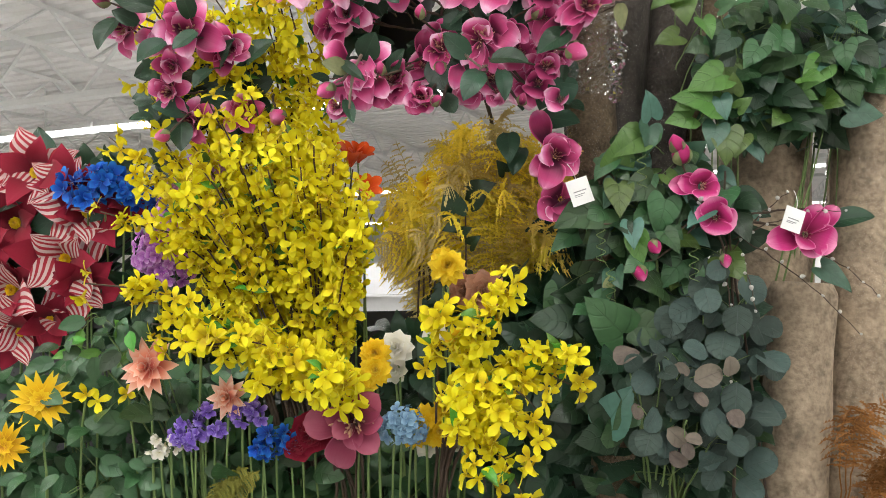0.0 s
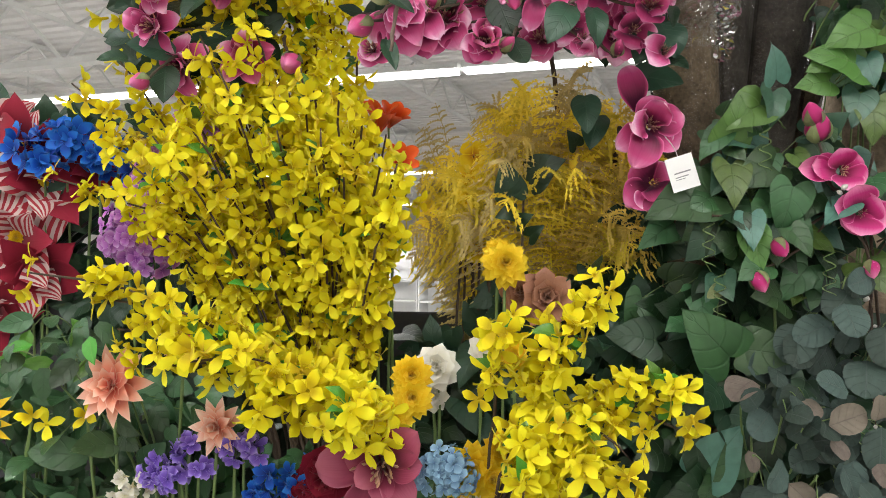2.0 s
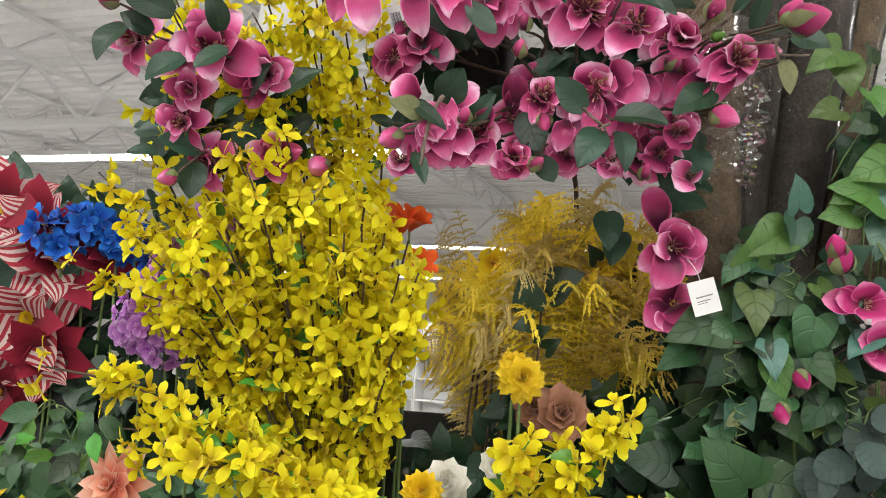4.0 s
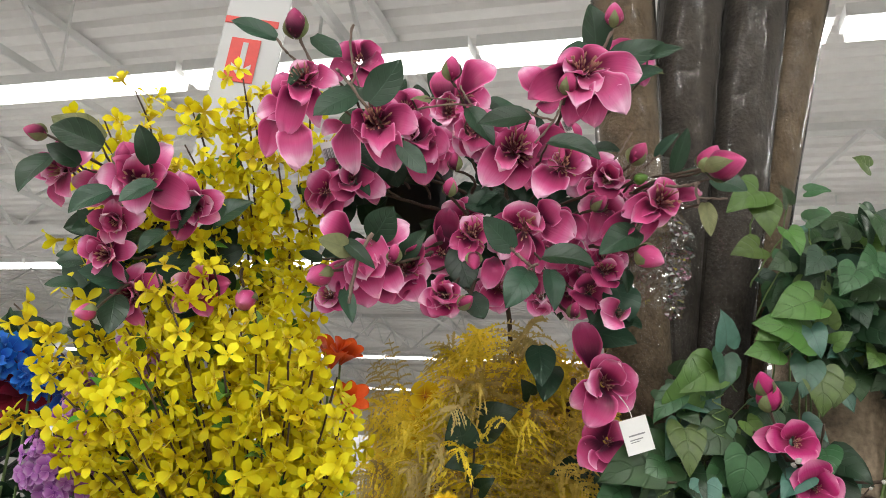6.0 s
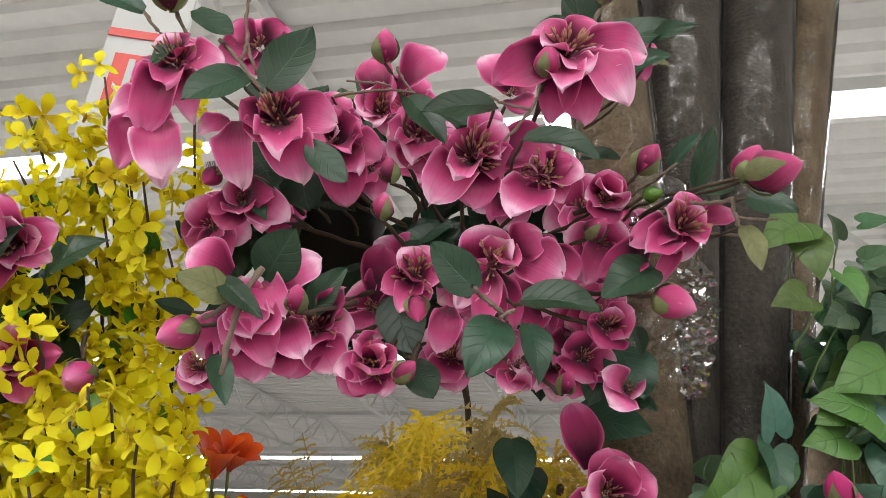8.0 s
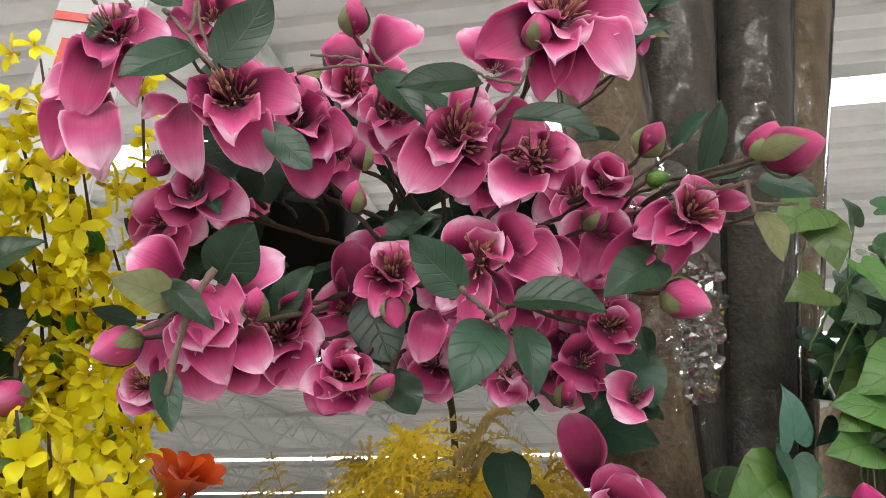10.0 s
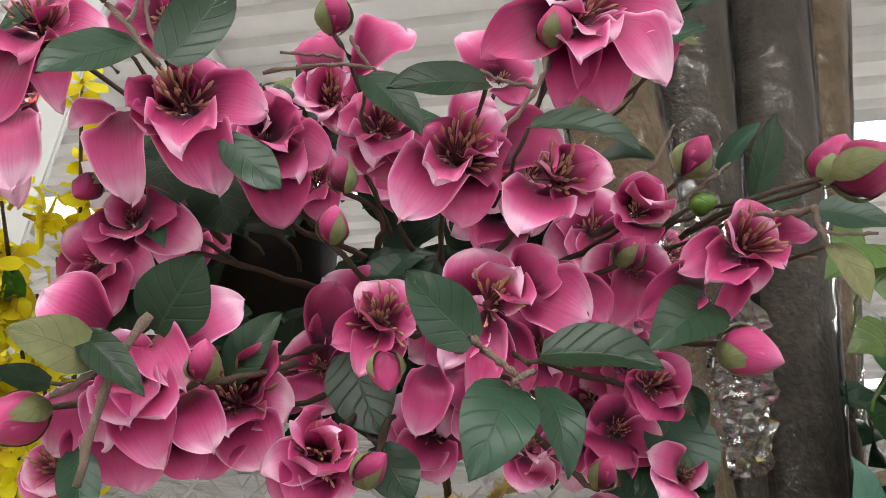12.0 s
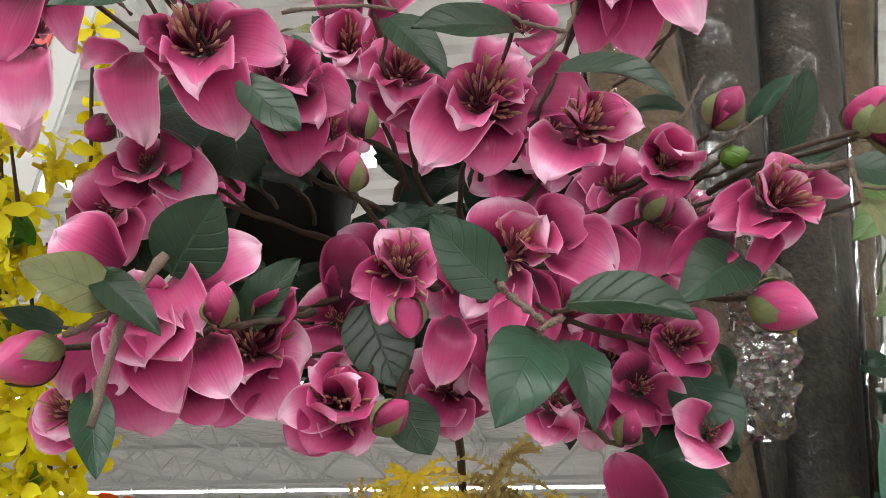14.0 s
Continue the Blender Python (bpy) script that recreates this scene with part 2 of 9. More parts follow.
def mesh_of(name, verts, faces, uvs=None, material=None, smooth=True):
    me = bpy.data.meshes.new(name)
    me.from_pydata([tuple(v) for v in verts], [], faces)
    if uvs is not None:
        layer = me.uv_layers.new(name="UVMap")
        idx = np.empty(len(me.loops), dtype=np.int32)
        me.loops.foreach_get("vertex_index", idx)
        layer.data.foreach_set("uv", np.array(uvs, dtype=np.float32)[idx].ravel())
    if smooth:
        me.polygons.foreach_set("use_smooth", [True] * len(me.polygons))
    if material:
        me.materials.append(material)
    return me


def thing(name, at, label, category, group="", kind=""):
    """An Empty at a thing's base."""
    ob = new(name)
    ob.empty_display_size = 0.02
    ob.matrix_basis = Matrix.Translation(at)
    WORLD[ob] = ob.matrix_basis.copy()
    return tagged(ob, label, category, group, kind)


def part(name, me, parent, m=None, label=""):
    """A mesh under a thing or part; m is its pose in the world."""
    ob = new(name, me)
    m = m if m is not None else Matrix()
    ob.parent = parent
    ob.matrix_basis = WORLD[parent].inverted() @ m
    WORLD[ob] = m
    if label:
        ob["label"] = label
    return ob


def solo(name, me, m, label, category, group="", kind=""):
    ob = new(name, me)
    ob.matrix_basis = m
    WORLD[ob] = m
    return tagged(ob, label, category, group, kind)


def facing(at, direction, spin=0.0, size=1.0):
    """Pose whose z axis points along direction."""
    q = Vector(direction).normalized().to_track_quat("Z", "Y")
    return Matrix.Translation(at) @ q.to_matrix().to_4x4() @ Matrix.Rotation(radians(spin), 4, "Z") @ Matrix.Scale(size, 4)


def along(base, tip, normal=(0, -1, 0.3), width=1.0):
    """Pose whose y axis runs from base to tip, scaled to that length; its z axis leans to normal."""
    base, tip = Vector(base), Vector(tip)
    y = tip - base
    size = y.length
    y.normalize()
    x = y.cross(Vector(normal))
    if x.length < 1e-4:
        x = y.cross(Vector((0.3, 0.5, 0.8)))
    x.normalize()
    z = x.cross(y)
    m = Matrix((x * width, y, z)).transposed().to_4x4() @ Matrix.Scale(size, 4)
    m.translation = base
    return m


def sheet(name, outline, length=1.0, width=0.5, arch=0.0, fold=0.0, cup=0.0, wave=0.0, nu=6, nv=9, material=None, seed=0, waves=3.0, tipcurl=0.0, lobe=0.0):
    """A petal or leaf: along +y from the origin, facing +z. outline(v) gives the half width."""
    verts, uvs, faces = [], [], []
    ph = seed * 1.7
    for j in range(nv + 1):
        v = 1 - (1 - j / nv) ** 1.45
        half = max(outline(v), 0.004) * width
        for i in range(nu + 1):
            u = 2 * i / nu - 1
            x = u * half
            y = v * length - lobe * math.sin(abs(u) * 2.2) * (1 - v) ** 4 * length
            z = arch * math.sin(v * math.pi * 0.9) * length + tipcurl * v ** 3 * length
            z += fold * abs(x) + cup * (u * u) * half
            z += wave * math.sin(waves * math.pi * v + ph + (1.4 if u > 0 else 0)) * abs(u) ** 2 * width * min(1, 3 * v)
            z += wave * 0.35 * math.sin(6 * u + 2 * ph) * v ** 4 * width
            y += wave * 0.5 * math.sin(5 * u + ph) * v * v * length * 0.24
            verts.append((x, y, z))
            uvs.append(((u + 1) / 2, v))
    for j in range(nv):
        for i in range(nu):
            a = j * (nu + 1) + i
            faces.append((a, a + 1, a + nu + 2, a + nu + 1))
    return mesh_of(name, verts, faces, uvs, material)


def tube_mesh(name, pts, r0, r1, material, sides=6, knots=0.0):
    pts = [Vector(p) for p in pts]
    verts, faces = [], []
    n = len(pts)
    for k, p in enumerate(pts):
        d = (pts[min(k + 1, n - 1)] - pts[max(k - 1, 0)]).normalized()
        a = d.orthogonal().normalized()
        b = d.cross(a)
        r = r0 + (r1 - r0) * k / (n - 1)
        if knots and k % 3 == 1:
            r *= 1 + knots
        for s in range(sides):
            t = 2 * math.pi * s / sides
            verts.append(p + (a * math.cos(t) + b * math.sin(t)) * r)
    for k in range(n - 1):
        for s in range(sides):
            s2 = (s + 1) % sides
            faces.append((k * sides + s, k * sides + s2, (k + 1) * sides + s2, (k + 1) * sides + s))
    faces.append(tuple(range(sides))[::-1])
    faces.append(tuple((n - 1) * sides + s for s in range(sides)))
    return mesh_of(name, verts, faces, None, material)


def bend(a, b, c, n=10, jitter=0.0, r=rng):
    """Points of a curve from a past b to c."""
    a, b, c = Vector(a), Vector(b), Vector(c)
    out = []
    for k in range(n + 1):
        t = k / n
        p = a * (1 - t) ** 2 + b * 2 * t * (1 - t) + c * t * t
        if jitter and 0 < k < n:
            p = p + Vector((r.uniform(-1, 1), r.uniform(-1, 1), r.uniform(-1, 1))) * jitter
        out.append(p)
    return out


def box_mesh(name, x0, x1, y0, y1, z0, z1, material, bevel=0.0):
    bm = bmesh.new()
    bmesh.ops.create_cube(bm, size=1)
    for v in bm.verts:
        v.co = ((x0 + x1) / 2 + v.co.x * (x1 - x0), (y0 + y1) / 2 + v.co.y * (y1 - y0), (z0 + z1) / 2 + v.co.z * (z1 - z0))
    if bevel:
        bmesh.ops.bevel(bm, geom=bm.edges[:], offset=bevel, segments=2, affect="EDGES")
    me = bpy.data.meshes.new(name)
    bm.to_mesh(me)
    bm.free()
    me.materials.append(material)
    return me


# ---- hall ----
def slab(name, x0, x1, y0, y1, z0, z1, material):
    return solo(name, box_mesh(name, x0, x1, y0, y1, z0, z1, material), HALL, "", "", kind="structure")


DECK_Z = 5.35
slab("floor", -26, 26, -18, 46, -0.2, 0.0, TILE)
slab("wall_north", -26, 26, 46, 46.2, 0.0, DECK_Z + 0.2, PLASTER)
slab("wall_south", -26, 26, -18.2, -18, 0.0, DECK_Z + 0.2, PLASTER)
slab("wall_east", 26, 26.2, -18, 46, 0.0, DECK_Z + 0.2, PLASTER)
slab("wall_west", -26.2, -26, -18, 46, 0.0, DECK_Z + 0.2, PLASTER)


def deck():
    verts, faces = [], []
    y, k, pitch = -18.0, 0, 0.3
    prof = [(0.0, 0.0), (0.17, 0.0), (0.195, 0.065), (0.275, 0.065)]
    while y < 46:
        for dy, dz in prof:
            verts += [(-26, y + dy, DECK_Z + dz), (26, y + dy, DECK_Z + dz)]
        y += pitch
    for a in range(len(verts) // 2 - 1):
        faces.append((2 * a, 2 * a + 1, 2 * a + 3, 2 * a + 2))
    solo("ceiling", mesh_of("ceiling", verts, faces, None, DECK, smooth=False), HALL, "", "", kind="structure")


deck()


def bar(verts, faces, a, b, w):
    a, b = Vector(a), Vector(b)
    d = (b - a).normalized()
    s = d.cross(Vector((0.31, 0.2, 0.9))).normalized()
    t = d.cross(s)
    k = len(verts)
    for p in (a, b):
        for i, j in ((-1, -1), (1, -1), (1, 1), (-1, 1)):
            verts.append(p + (s * i + t * j) * w)
    faces += [(k, k + 1, k + 5, k + 4), (k + 1, k + 2, k + 6, k + 5), (k + 2, k + 3, k + 7, k + 6), (k + 3, k, k + 4, k + 7)]


def joist(name, a, b, low, high, panels, w=0.03):
    verts, faces = [], []
    a, b = Vector(a), Vector(b)
    for z in (low, high):
        bar(verts, faces, a + Vector((0, 0, z)), b + Vector((0, 0, z)), w * 1.5)
    for k in range(panels):
        p, q, r = a.lerp(b, k / panels), a.lerp(b, (k + 0.5) / panels), a.lerp(b, (k + 1) / panels)
        bar(verts, faces, p + Vector((0, 0, high)), q + Vector((0, 0, low)), w * 0.7)
        bar(verts, faces, q + Vector((0, 0, low)), r + Vector((0, 0, high)), w * 0.7)
    solo(name, mesh_of(name, verts, faces, None, STEEL, smooth=False), HALL, "white painted open web steel roof joist", "joist", "roof joists", "structure")


for x in (-17.5, -14.5, -11.5, -8.5, -5.5, -2.5, 0.5, 3.5, 6.5, 9.5):
    joist("roof_joist", (x, -17.8, 0), (x, 45.8, 0), 4.75, DECK_Z - 0.05, 44, 0.022)
for y in (-2.0, 9.2, 21.4, 34.0):
    joist("roof_girder", (-25.8, y, 0), (25.8, y, 0), 4.35, DECK_Z - 0.06, 26, 0.035)


def light_strip(y, deep):
    t = thing("light_strip", HALL @ Vector((0, y, LAMP_Z)), "long white fluorescent light strip hung below the roof", "ceiling light", "light strips")
    for k in range(19):
        x0 = -23 + k * 2.4
        part("housing", box_mesh("housing", x0, x0 + 2.34, y - 0.12, y + 0.12, LAMP_Z + 0.03, LAMP_Z + 0.12, STEEL), t, HALL)
        part("tube", box_mesh("tube", x0 + 0.03, x0 + 2.31, y - 0.11, y + 0.11, LAMP_Z + 0.028 - deep, LAMP_Z + 0.028, TUBE), t, HALL)
        part("hanger", box_mesh("hanger", x0 + 1.1, x0 + 1.12, y - 0.01, y + 0.01, LAMP_Z + 0.12, DECK_Z, STEEL), t, HALL)


for y in LAMP_ROWS:
    light_strip(y, 0.06)


def store_shelf(x, y):
    """A far white shelving bay with a bright header panel."""
    at = HALL @ Vector((x, y, 0))
    t = thing("store_shelf", at, "white metal store shelving bay far down the hall", "shelving", "store shelves")
    m = HALL @ Matrix.Translation((x, y, 0))
    part("back_panel", box_mesh("back_panel", -0.98, 0.98, 0.3, 0.33, 0.05, 1.85, STEEL), t, m)
    part("header", box_mesh("header", -0.98, 0.98, -0.04, 0.0, 1.5, 1.85, STEEL), t, m)
    for k in range(4):
        part("shelf", box_mesh("shelf", -0.97, 0.97, -0.1, 0.29, 0.2 + 0.35 * k, 0.23 + 0.35 * k, STEEL), t, m)
    for x0 in (-1.0, 0.985):
        part("upright", box_mesh("upright", x0, x0 + 0.015, -0.12, 0.35, 0.0, 1.86, STEEL), t, m)


for k in range(9):
    store_shelf(-10 + 2.02 * k, 13.0)


def hanging_sensor(x, y, z):
    """A white bell on a thin cord, hung from the roof."""
    t = thing("hanging_sensor", (x, y, z), "white bell shaped fitting hung from the roof on a cord", "ceiling fitting")
    part("cord", tube_mesh("cord", [(x, y, z + 0.25), (x + 0.02, y, (z + DECK_Z) / 2), (x + 0.05, y, DECK_Z + 0.02)], 0.02, 0.02, STEEL, 6), t)
    prof = [(0.03, 0.3), (0.05, 0.24), (0.1, 0.16), (0.17, 0.06), (0.19, 0.0), (0.17, 0.0), (0.08, 0.14), (0.01, 0.2)]
    verts = [(x + r * math.cos(i * math.pi / 8), y + r * math.sin(i * math.pi / 8), z + h) for r, h in prof for i in range(16)]
    faces = [(j * 16 + i, j * 16 + (i + 1) % 16, j * 16 + 16 + (i + 1) % 16, j * 16 + 16 + i) for j in range(7) for i in range(16)]
    part("bell", mesh_of("bell", verts, faces, None, STEEL), t)


hanging_sensor(-8.52, 18.0, 3.3)

# ---- kinds of petals, leaves and flowers ----


def oval(v):
    return math.sin(math.pi * min(1, v * 0.93 + 0.07) ** 0.85) ** 0.75 if v < 1 else 0.0


def spoon(v):
    return (0.22 + 0.78 * math.sin(min(1, v / 0.72) * math.pi / 2) ** 1.3) * (1 if v < 0.66 else max(0, 1 - ((v - 0.66) / 0.34) ** 2.4) ** 0.55)


def lance(v):
    return math.sin(math.pi * v ** 0.75) ** 0.9 if 0 < v < 1 else 0.0


def heart(v):
    if v < 0.16:
        return 0.82 + 0.18 * math.sqrt(v / 0.16)
    w = (v - 0.16) / 0.84
    return max(0, 1 - w ** 1.35) ** 0.95


def disc(v):
    return math.sqrt(max(0, 1 - (2 * v - 1) ** 2))


def star(v):
    return (0.18 + 0.82 * math.sin(min(1, v / 0.6) * math.pi / 2) ** 1.5) * (1 if v < 0.6 else math.sqrt(max(0, 1 - ((v - 0.6) / 0.4) ** 2)))


def blade(v):
    """A broad petal: narrow foot, round tip."""
    rise = 0.28 + 0.72 * math.sin(min(1, v / 0.55) * math.pi / 2) ** 1.2
    return rise * (1 if v < 0.5 else math.sqrt(max(0, 1 - ((v - 0.5) / 0.5) ** 2.3)))


def petals_of(name, material, n=5, outline=spoon, **kw):
    return [sheet(name, outline, seed=k, material=material, **{**kw, "arch": kw.get("arch", 0.15) * (0.7 + 0.15 * k), "wave": kw.get("wave", 0.08) * (0.6 + 0.1 * k)}) for k in range(n)]


MAG_OUT = petals_of("petal", MAG, 6, outline=blade, width=0.36, arch=0.15, cup=0.3, wave=0.2, nu=12, nv=14, tipcurl=-0.16, waves=3.5)
MAG_IN = petals_of("petal", MAG, 6, outline=blade, width=0.36, arch=0.1, cup=0.42, wave=0.26, nu=12, nv=14, tipcurl=0.08, waves=4.0)
MAUVE_OUT = petals_of("petal", MAUVE, 4, width=0.32, arch=0.12, cup=0.3, wave=0.08, tipcurl=-0.1)
HOT_OUT = petals_of("petal", HOTPINK, 4, outline=blade, width=0.36, arch=0.14, cup=0.5, wave=0.14)
ORANGE_OUT = petals_of("petal", ORANGE, 4, width=0.25, arch=0.1, cup=0.3, wave=0.1)


def stamens(name, material, count, length, spread, thick, seed):
    r = random.Random(seed)
    verts, faces, uvs = [], [], []
    for k in range(count):
        phi, th = r.uniform(0, 6.28), r.uniform(0.1, spread)
        d = Vector((math.sin(th) * math.cos(phi), math.sin(th) * math.sin(phi), math.cos(th)))
        s = d.orthogonal().normalized()
        t = d.cross(s)
        L = length * r.uniform(0.6, 1.1)
        b0 = len(verts)
        for j, v in enumerate((0, 0.4, 0.75, 0.9, 1.0)):
            c = d * L * v + Vector((0, 0, 1)) * (0.35 * L * v * v) + s * (0.1 * L * math.sin(v * 3 + k))
            w = thick * (0.7, 0.7, 0.8, 1.5, 0.5)[j]
            for i in range(4):
                a = i * math.pi / 2
                verts.append(c + (s * math.cos(a) + t * math.sin(a)) * w)
                uvs.append((0.5, v))
        for j in range(4):
            for i in range(4):
                i2 = (i + 1) % 4
                faces.append((b0 + j * 4 + i, b0 + j * 4 + i2, b0 + j * 4 + 4 + i2, b0 + j * 4 + 4 + i))
    b0 = len(verts)
    for j in range(5):
        for i in range(8):
            a, q = i * math.pi / 4, j / 4 * math.pi / 2
            verts.append((math.cos(a) * math.cos(q) * length * 0.2, math.sin(a) * math.cos(q) * length * 0.2, math.sin(q) * length * 0.35))
            uvs.append((0.5, 0.3))
    for j in range(4):
        for i in range(8):
            i2 = (i + 1) % 8
            faces.append((b0 + j * 8 + i, b0 + j * 8 + i2, b0 + j * 8 + 8 + i2, b0 + j * 8 + 8 + i))
    return mesh_of(name, verts, faces, uvs, material)


MAG_HEART = [stamens("flower", STAMEN, 34, 0.3, 1.3, 0.011, k) for k in range(4)]


def egg(name, material, twist=4.0, ridge=0.05, seed=0, nu=14, nv=10):
    verts, uvs, faces = [], [], []
    for j in range(nv + 1):
        v = j / nv
        r = 0.42 * math.sin(math.pi * v ** 0.85) ** 0.7 * (1 - 0.2 * v) if 0 < v < 1 else 0.005
        for i in range(nu):
            a = 2 * math.pi * i / nu
            saw = ((a * 3 / (2 * math.pi) + v * twist * 0.18 + seed * 0.3) % 1.0)
            rr = r * (1 + ridge * (1 - saw) * 2 - ridge)
            verts.append((rr * math.cos(a), rr * math.sin(a), v))
            uvs.append((saw * 0.5 + 0.5, 0.25 + 0.55 * v))
    for j in range(nv):
        for i in range(nu):
            i2 = (i + 1) % nu
            faces.append((j * nu + i, j * nu + i2, (j + 1) * nu + i2, (j + 1) * nu + i))
    return mesh_of(name, verts, faces, uvs, material)


MAG_BUD = [egg("bud", MAG, 4 + k, 0.1, k) for k in range(3)]
SPRING_BUD = [egg("bud", SPRINGLEAF, 4, 0.1, 1)]
HOT_BUD = [egg("bud", HOTPINK, 4 + k, 0.1, k) for k in range(3)]


def sepal_mesh():
    """A pointed scale that hugs the lower half of a bud."""
    verts, uvs, faces, nv, nu = [], [], [], 8, 6
    for j in range(nv + 1):
        v = 0.78 * j / nv
        rr = 0.42 * math.sin(math.pi * max(v, 0.02) ** 0.85) ** 0.7 * (1 - 0.2 * v) * 1.1 + 0.015 + 0.12 * max(0, v - 0.55)
        half = 0.62 * (1 - (j / nv) ** 1.6) + 0.02
        for i in range(nu + 1):
            a = half * (2 * i / nu - 1)
            verts.append((rr * math.sin(a), rr * math.cos(a), v - 0.02))
            uvs.append((i / nu, j / nv))
    for j in range(nv):
        for i in range(nu):
            q = j * (nu + 1) + i
            faces.append((q, q + 1, q + nu + 2, q + nu + 1))
    return mesh_of("sepal", verts, faces, uvs, OLIVELEAF)


SEPAL = sepal_mesh()
MAG_LEAF = [sheet("leaf", oval, width=0.31, fold=f, arch=a, wave=w, nu=8, nv=11, material=DARKLEAF, seed=k, waves=2.5)
            for k, (f, a, w) in enumerate(((0.2, 0.05, 0.08), (0.35, 0.1, 0.06), (0.1, -0.06, 0.12), (0.25, 0.14, 0.1)))]
MAG_LEAF_BACK = [sheet("leaf", oval, width=0.3, fold=0.15, arch=0.08, wave=0.1, nu=8, nv=11, material=OLIVELEAF, seed=5)]


def heart_leaves(material):
    return [sheet("leaf", heart, width=0.47, fold=f, arch=a, wave=0.05, tipcurl=-0.12, nu=10, nv=11, material=material, seed=k, lobe=0.2)
            for k, (f, a) in enumerate(((0.1, 0.05), (0.22, 0.08), (0.02, 0.1)))]


HEART, LIME, TEAL, DEEP = heart_leaves(HEARTLEAF), heart_leaves(LIMELEAF), heart_leaves(TEALLEAF), heart_leaves(DEEPLEAF)
GUM = [sheet("leaf", disc, width=0.46, fold=f, arch=0.08, wave=0.04, nu=6, nv=8, material=GUMLEAF, seed=k) for k, f in enumerate((0.1, 0.25))]
SMALL_LEAF = [sheet("leaf", lance, width=0.24, fold=0.3, arch=a, wave=0.05, nu=4, nv=6, material=SPRINGLEAF, seed=k) for k, a in enumerate((0.1, 0.2))]
BUSH_LEAF = [sheet("leaf", oval, width=0.3, fold=0.2, arch=a, wave=0.05, nu=4, nv=7, material=HEARTLEAF, seed=k) for k, a in enumerate((0.05, 0.14))]


def cross_flower(name, material, lift, width, seed, count=4, shape=star):
    """A small flower of a few petals in one mesh, about 1 across, facing +z."""
    r = random.Random(seed)
    verts, uvs, faces = [], [], []
    for k in range(count):
        a = 2 * math.pi * k / count + r.uniform(-0.15, 0.15)
        up = lift + r.uniform(-0.35, 0.35)
        b0 = len(verts)
        curl, tw = r.uniform(-0.6, 0.2), r.uniform(-0.5, 0.5)
        for j in range(6):
            v = j / 5
            for i in range(3):
                u = i - 1
                x, y = u * shape(v) * width, v * 0.5
                z = 0.22 * abs(u) * shape(v) * width + u * tw * v * width
                y2 = y * math.cos(up) - z * math.sin(up)
                z2 = y * math.sin(up) + z * math.cos(up) + curl * v * v * 0.3
                verts.append((x * math.cos(a) - y2 * math.sin(a), x * math.sin(a) + y2 * math.cos(a), z2))
                uvs.append((i / 2, v))
        for j in range(5):
            for i in range(2):
                q = b0 + j * 3 + i
                faces.append((q, q + 1, q + 4, q + 3))
    b0 = len(verts)
    for j, (rad, z) in enumerate(((0.035, -0.16), (0.05, 0.0), (0.012, 0.1))):
        for i in range(5):
            verts.append((rad * math.cos(i * 1.2566), rad * math.sin(i * 1.2566), z))
            uvs.append((0.5, 0.0))
    for j in range(2):
        for i in range(5):
            i2 = (i + 1) % 5
            faces.append((b0 + j * 5 + i, b0 + j * 5 + i2, b0 + j * 5 + 5 + i2, b0 + j * 5 + 5 + i))
    return mesh_of(name, verts, faces, uvs, material)


FORS = [cross_flower("flower", YELLOW, l, 0.13, k) for k, l in enumerate((0.1, 0.3, 0.6, 0.9, 0.45, -0.1, 0.2, 0.75))]
LILAC_F = [cross_flower("flower", LILAC, l, 0.2, k) for k, l in enumerate((0.1, 0.3))]
PALEBLUE_F = [cross_flower("flower", PALEBLUE, l, 0.2, k) for k, l in enumerate((0.1, 0.3))]
BLUE_F = [cross_flower("flower", BLUE, l, 0.13, k, 6) for k, l in enumerate((0.2, 0.5, 0.8))]
PURPLE_F = [cross_flower("flower", PURPLE, l, 0.17, k, 5) for k, l in enumerate((0.2, 0.6))]
PALEPURPLE_F = [cross_flower("flower", CREAM, l, 0.17, k, 5) for k, l in enumerate((0.4, 0.8))]


def pompom(name, material, rings, count, width, seed, flat=0.6, shape=star, lift0=0.1, lift1=1.4):
    """A many-petalled head in one mesh, about 1 across."""
    r = random.Random(seed)
    verts, uvs, faces = [], [], []
    for g in range(rings):
        q = g / max(1, rings - 1)
        L = 0.5 * (1 - 0.62 * q)
        for k in range(max(4, int(count * (1 - 0.45 * q)))):
            a = 2 * math.pi * (k + 0.5 * (g % 2)) / max(4, int(count * (1 - 0.45 * q))) + r.uniform(-0.12, 0.12)
            up = lift0 + (lift1 - lift0) * q + r.uniform(-0.15, 0.15)
            b0 = len(verts)
            for j in range(5):
                v = j / 4
                for i in range(3):
                    u = i - 1
                    x, y, z = u * shape(v) * width, v * L, 0.35 * abs(u) * shape(v) * width + 0.06 * math.sin(9 * v + k) * abs(u) * width
                    y2, z2 = y * math.cos(up) - z * math.sin(up), y * math.sin(up) + z * math.cos(up) + q * 0.12 * flat
                    verts.append((x * math.cos(a) - y2 * math.sin(a), x * math.sin(a) + y2 * math.cos(a), z2))
                    uvs.append((i / 2, v))
            for j in range(4):
                for i in range(2):
                    f = b0 + j * 3 + i
                    faces.append((f, f + 1, f + 4, f + 3))
    return mesh_of(name, verts, faces, uvs, material)


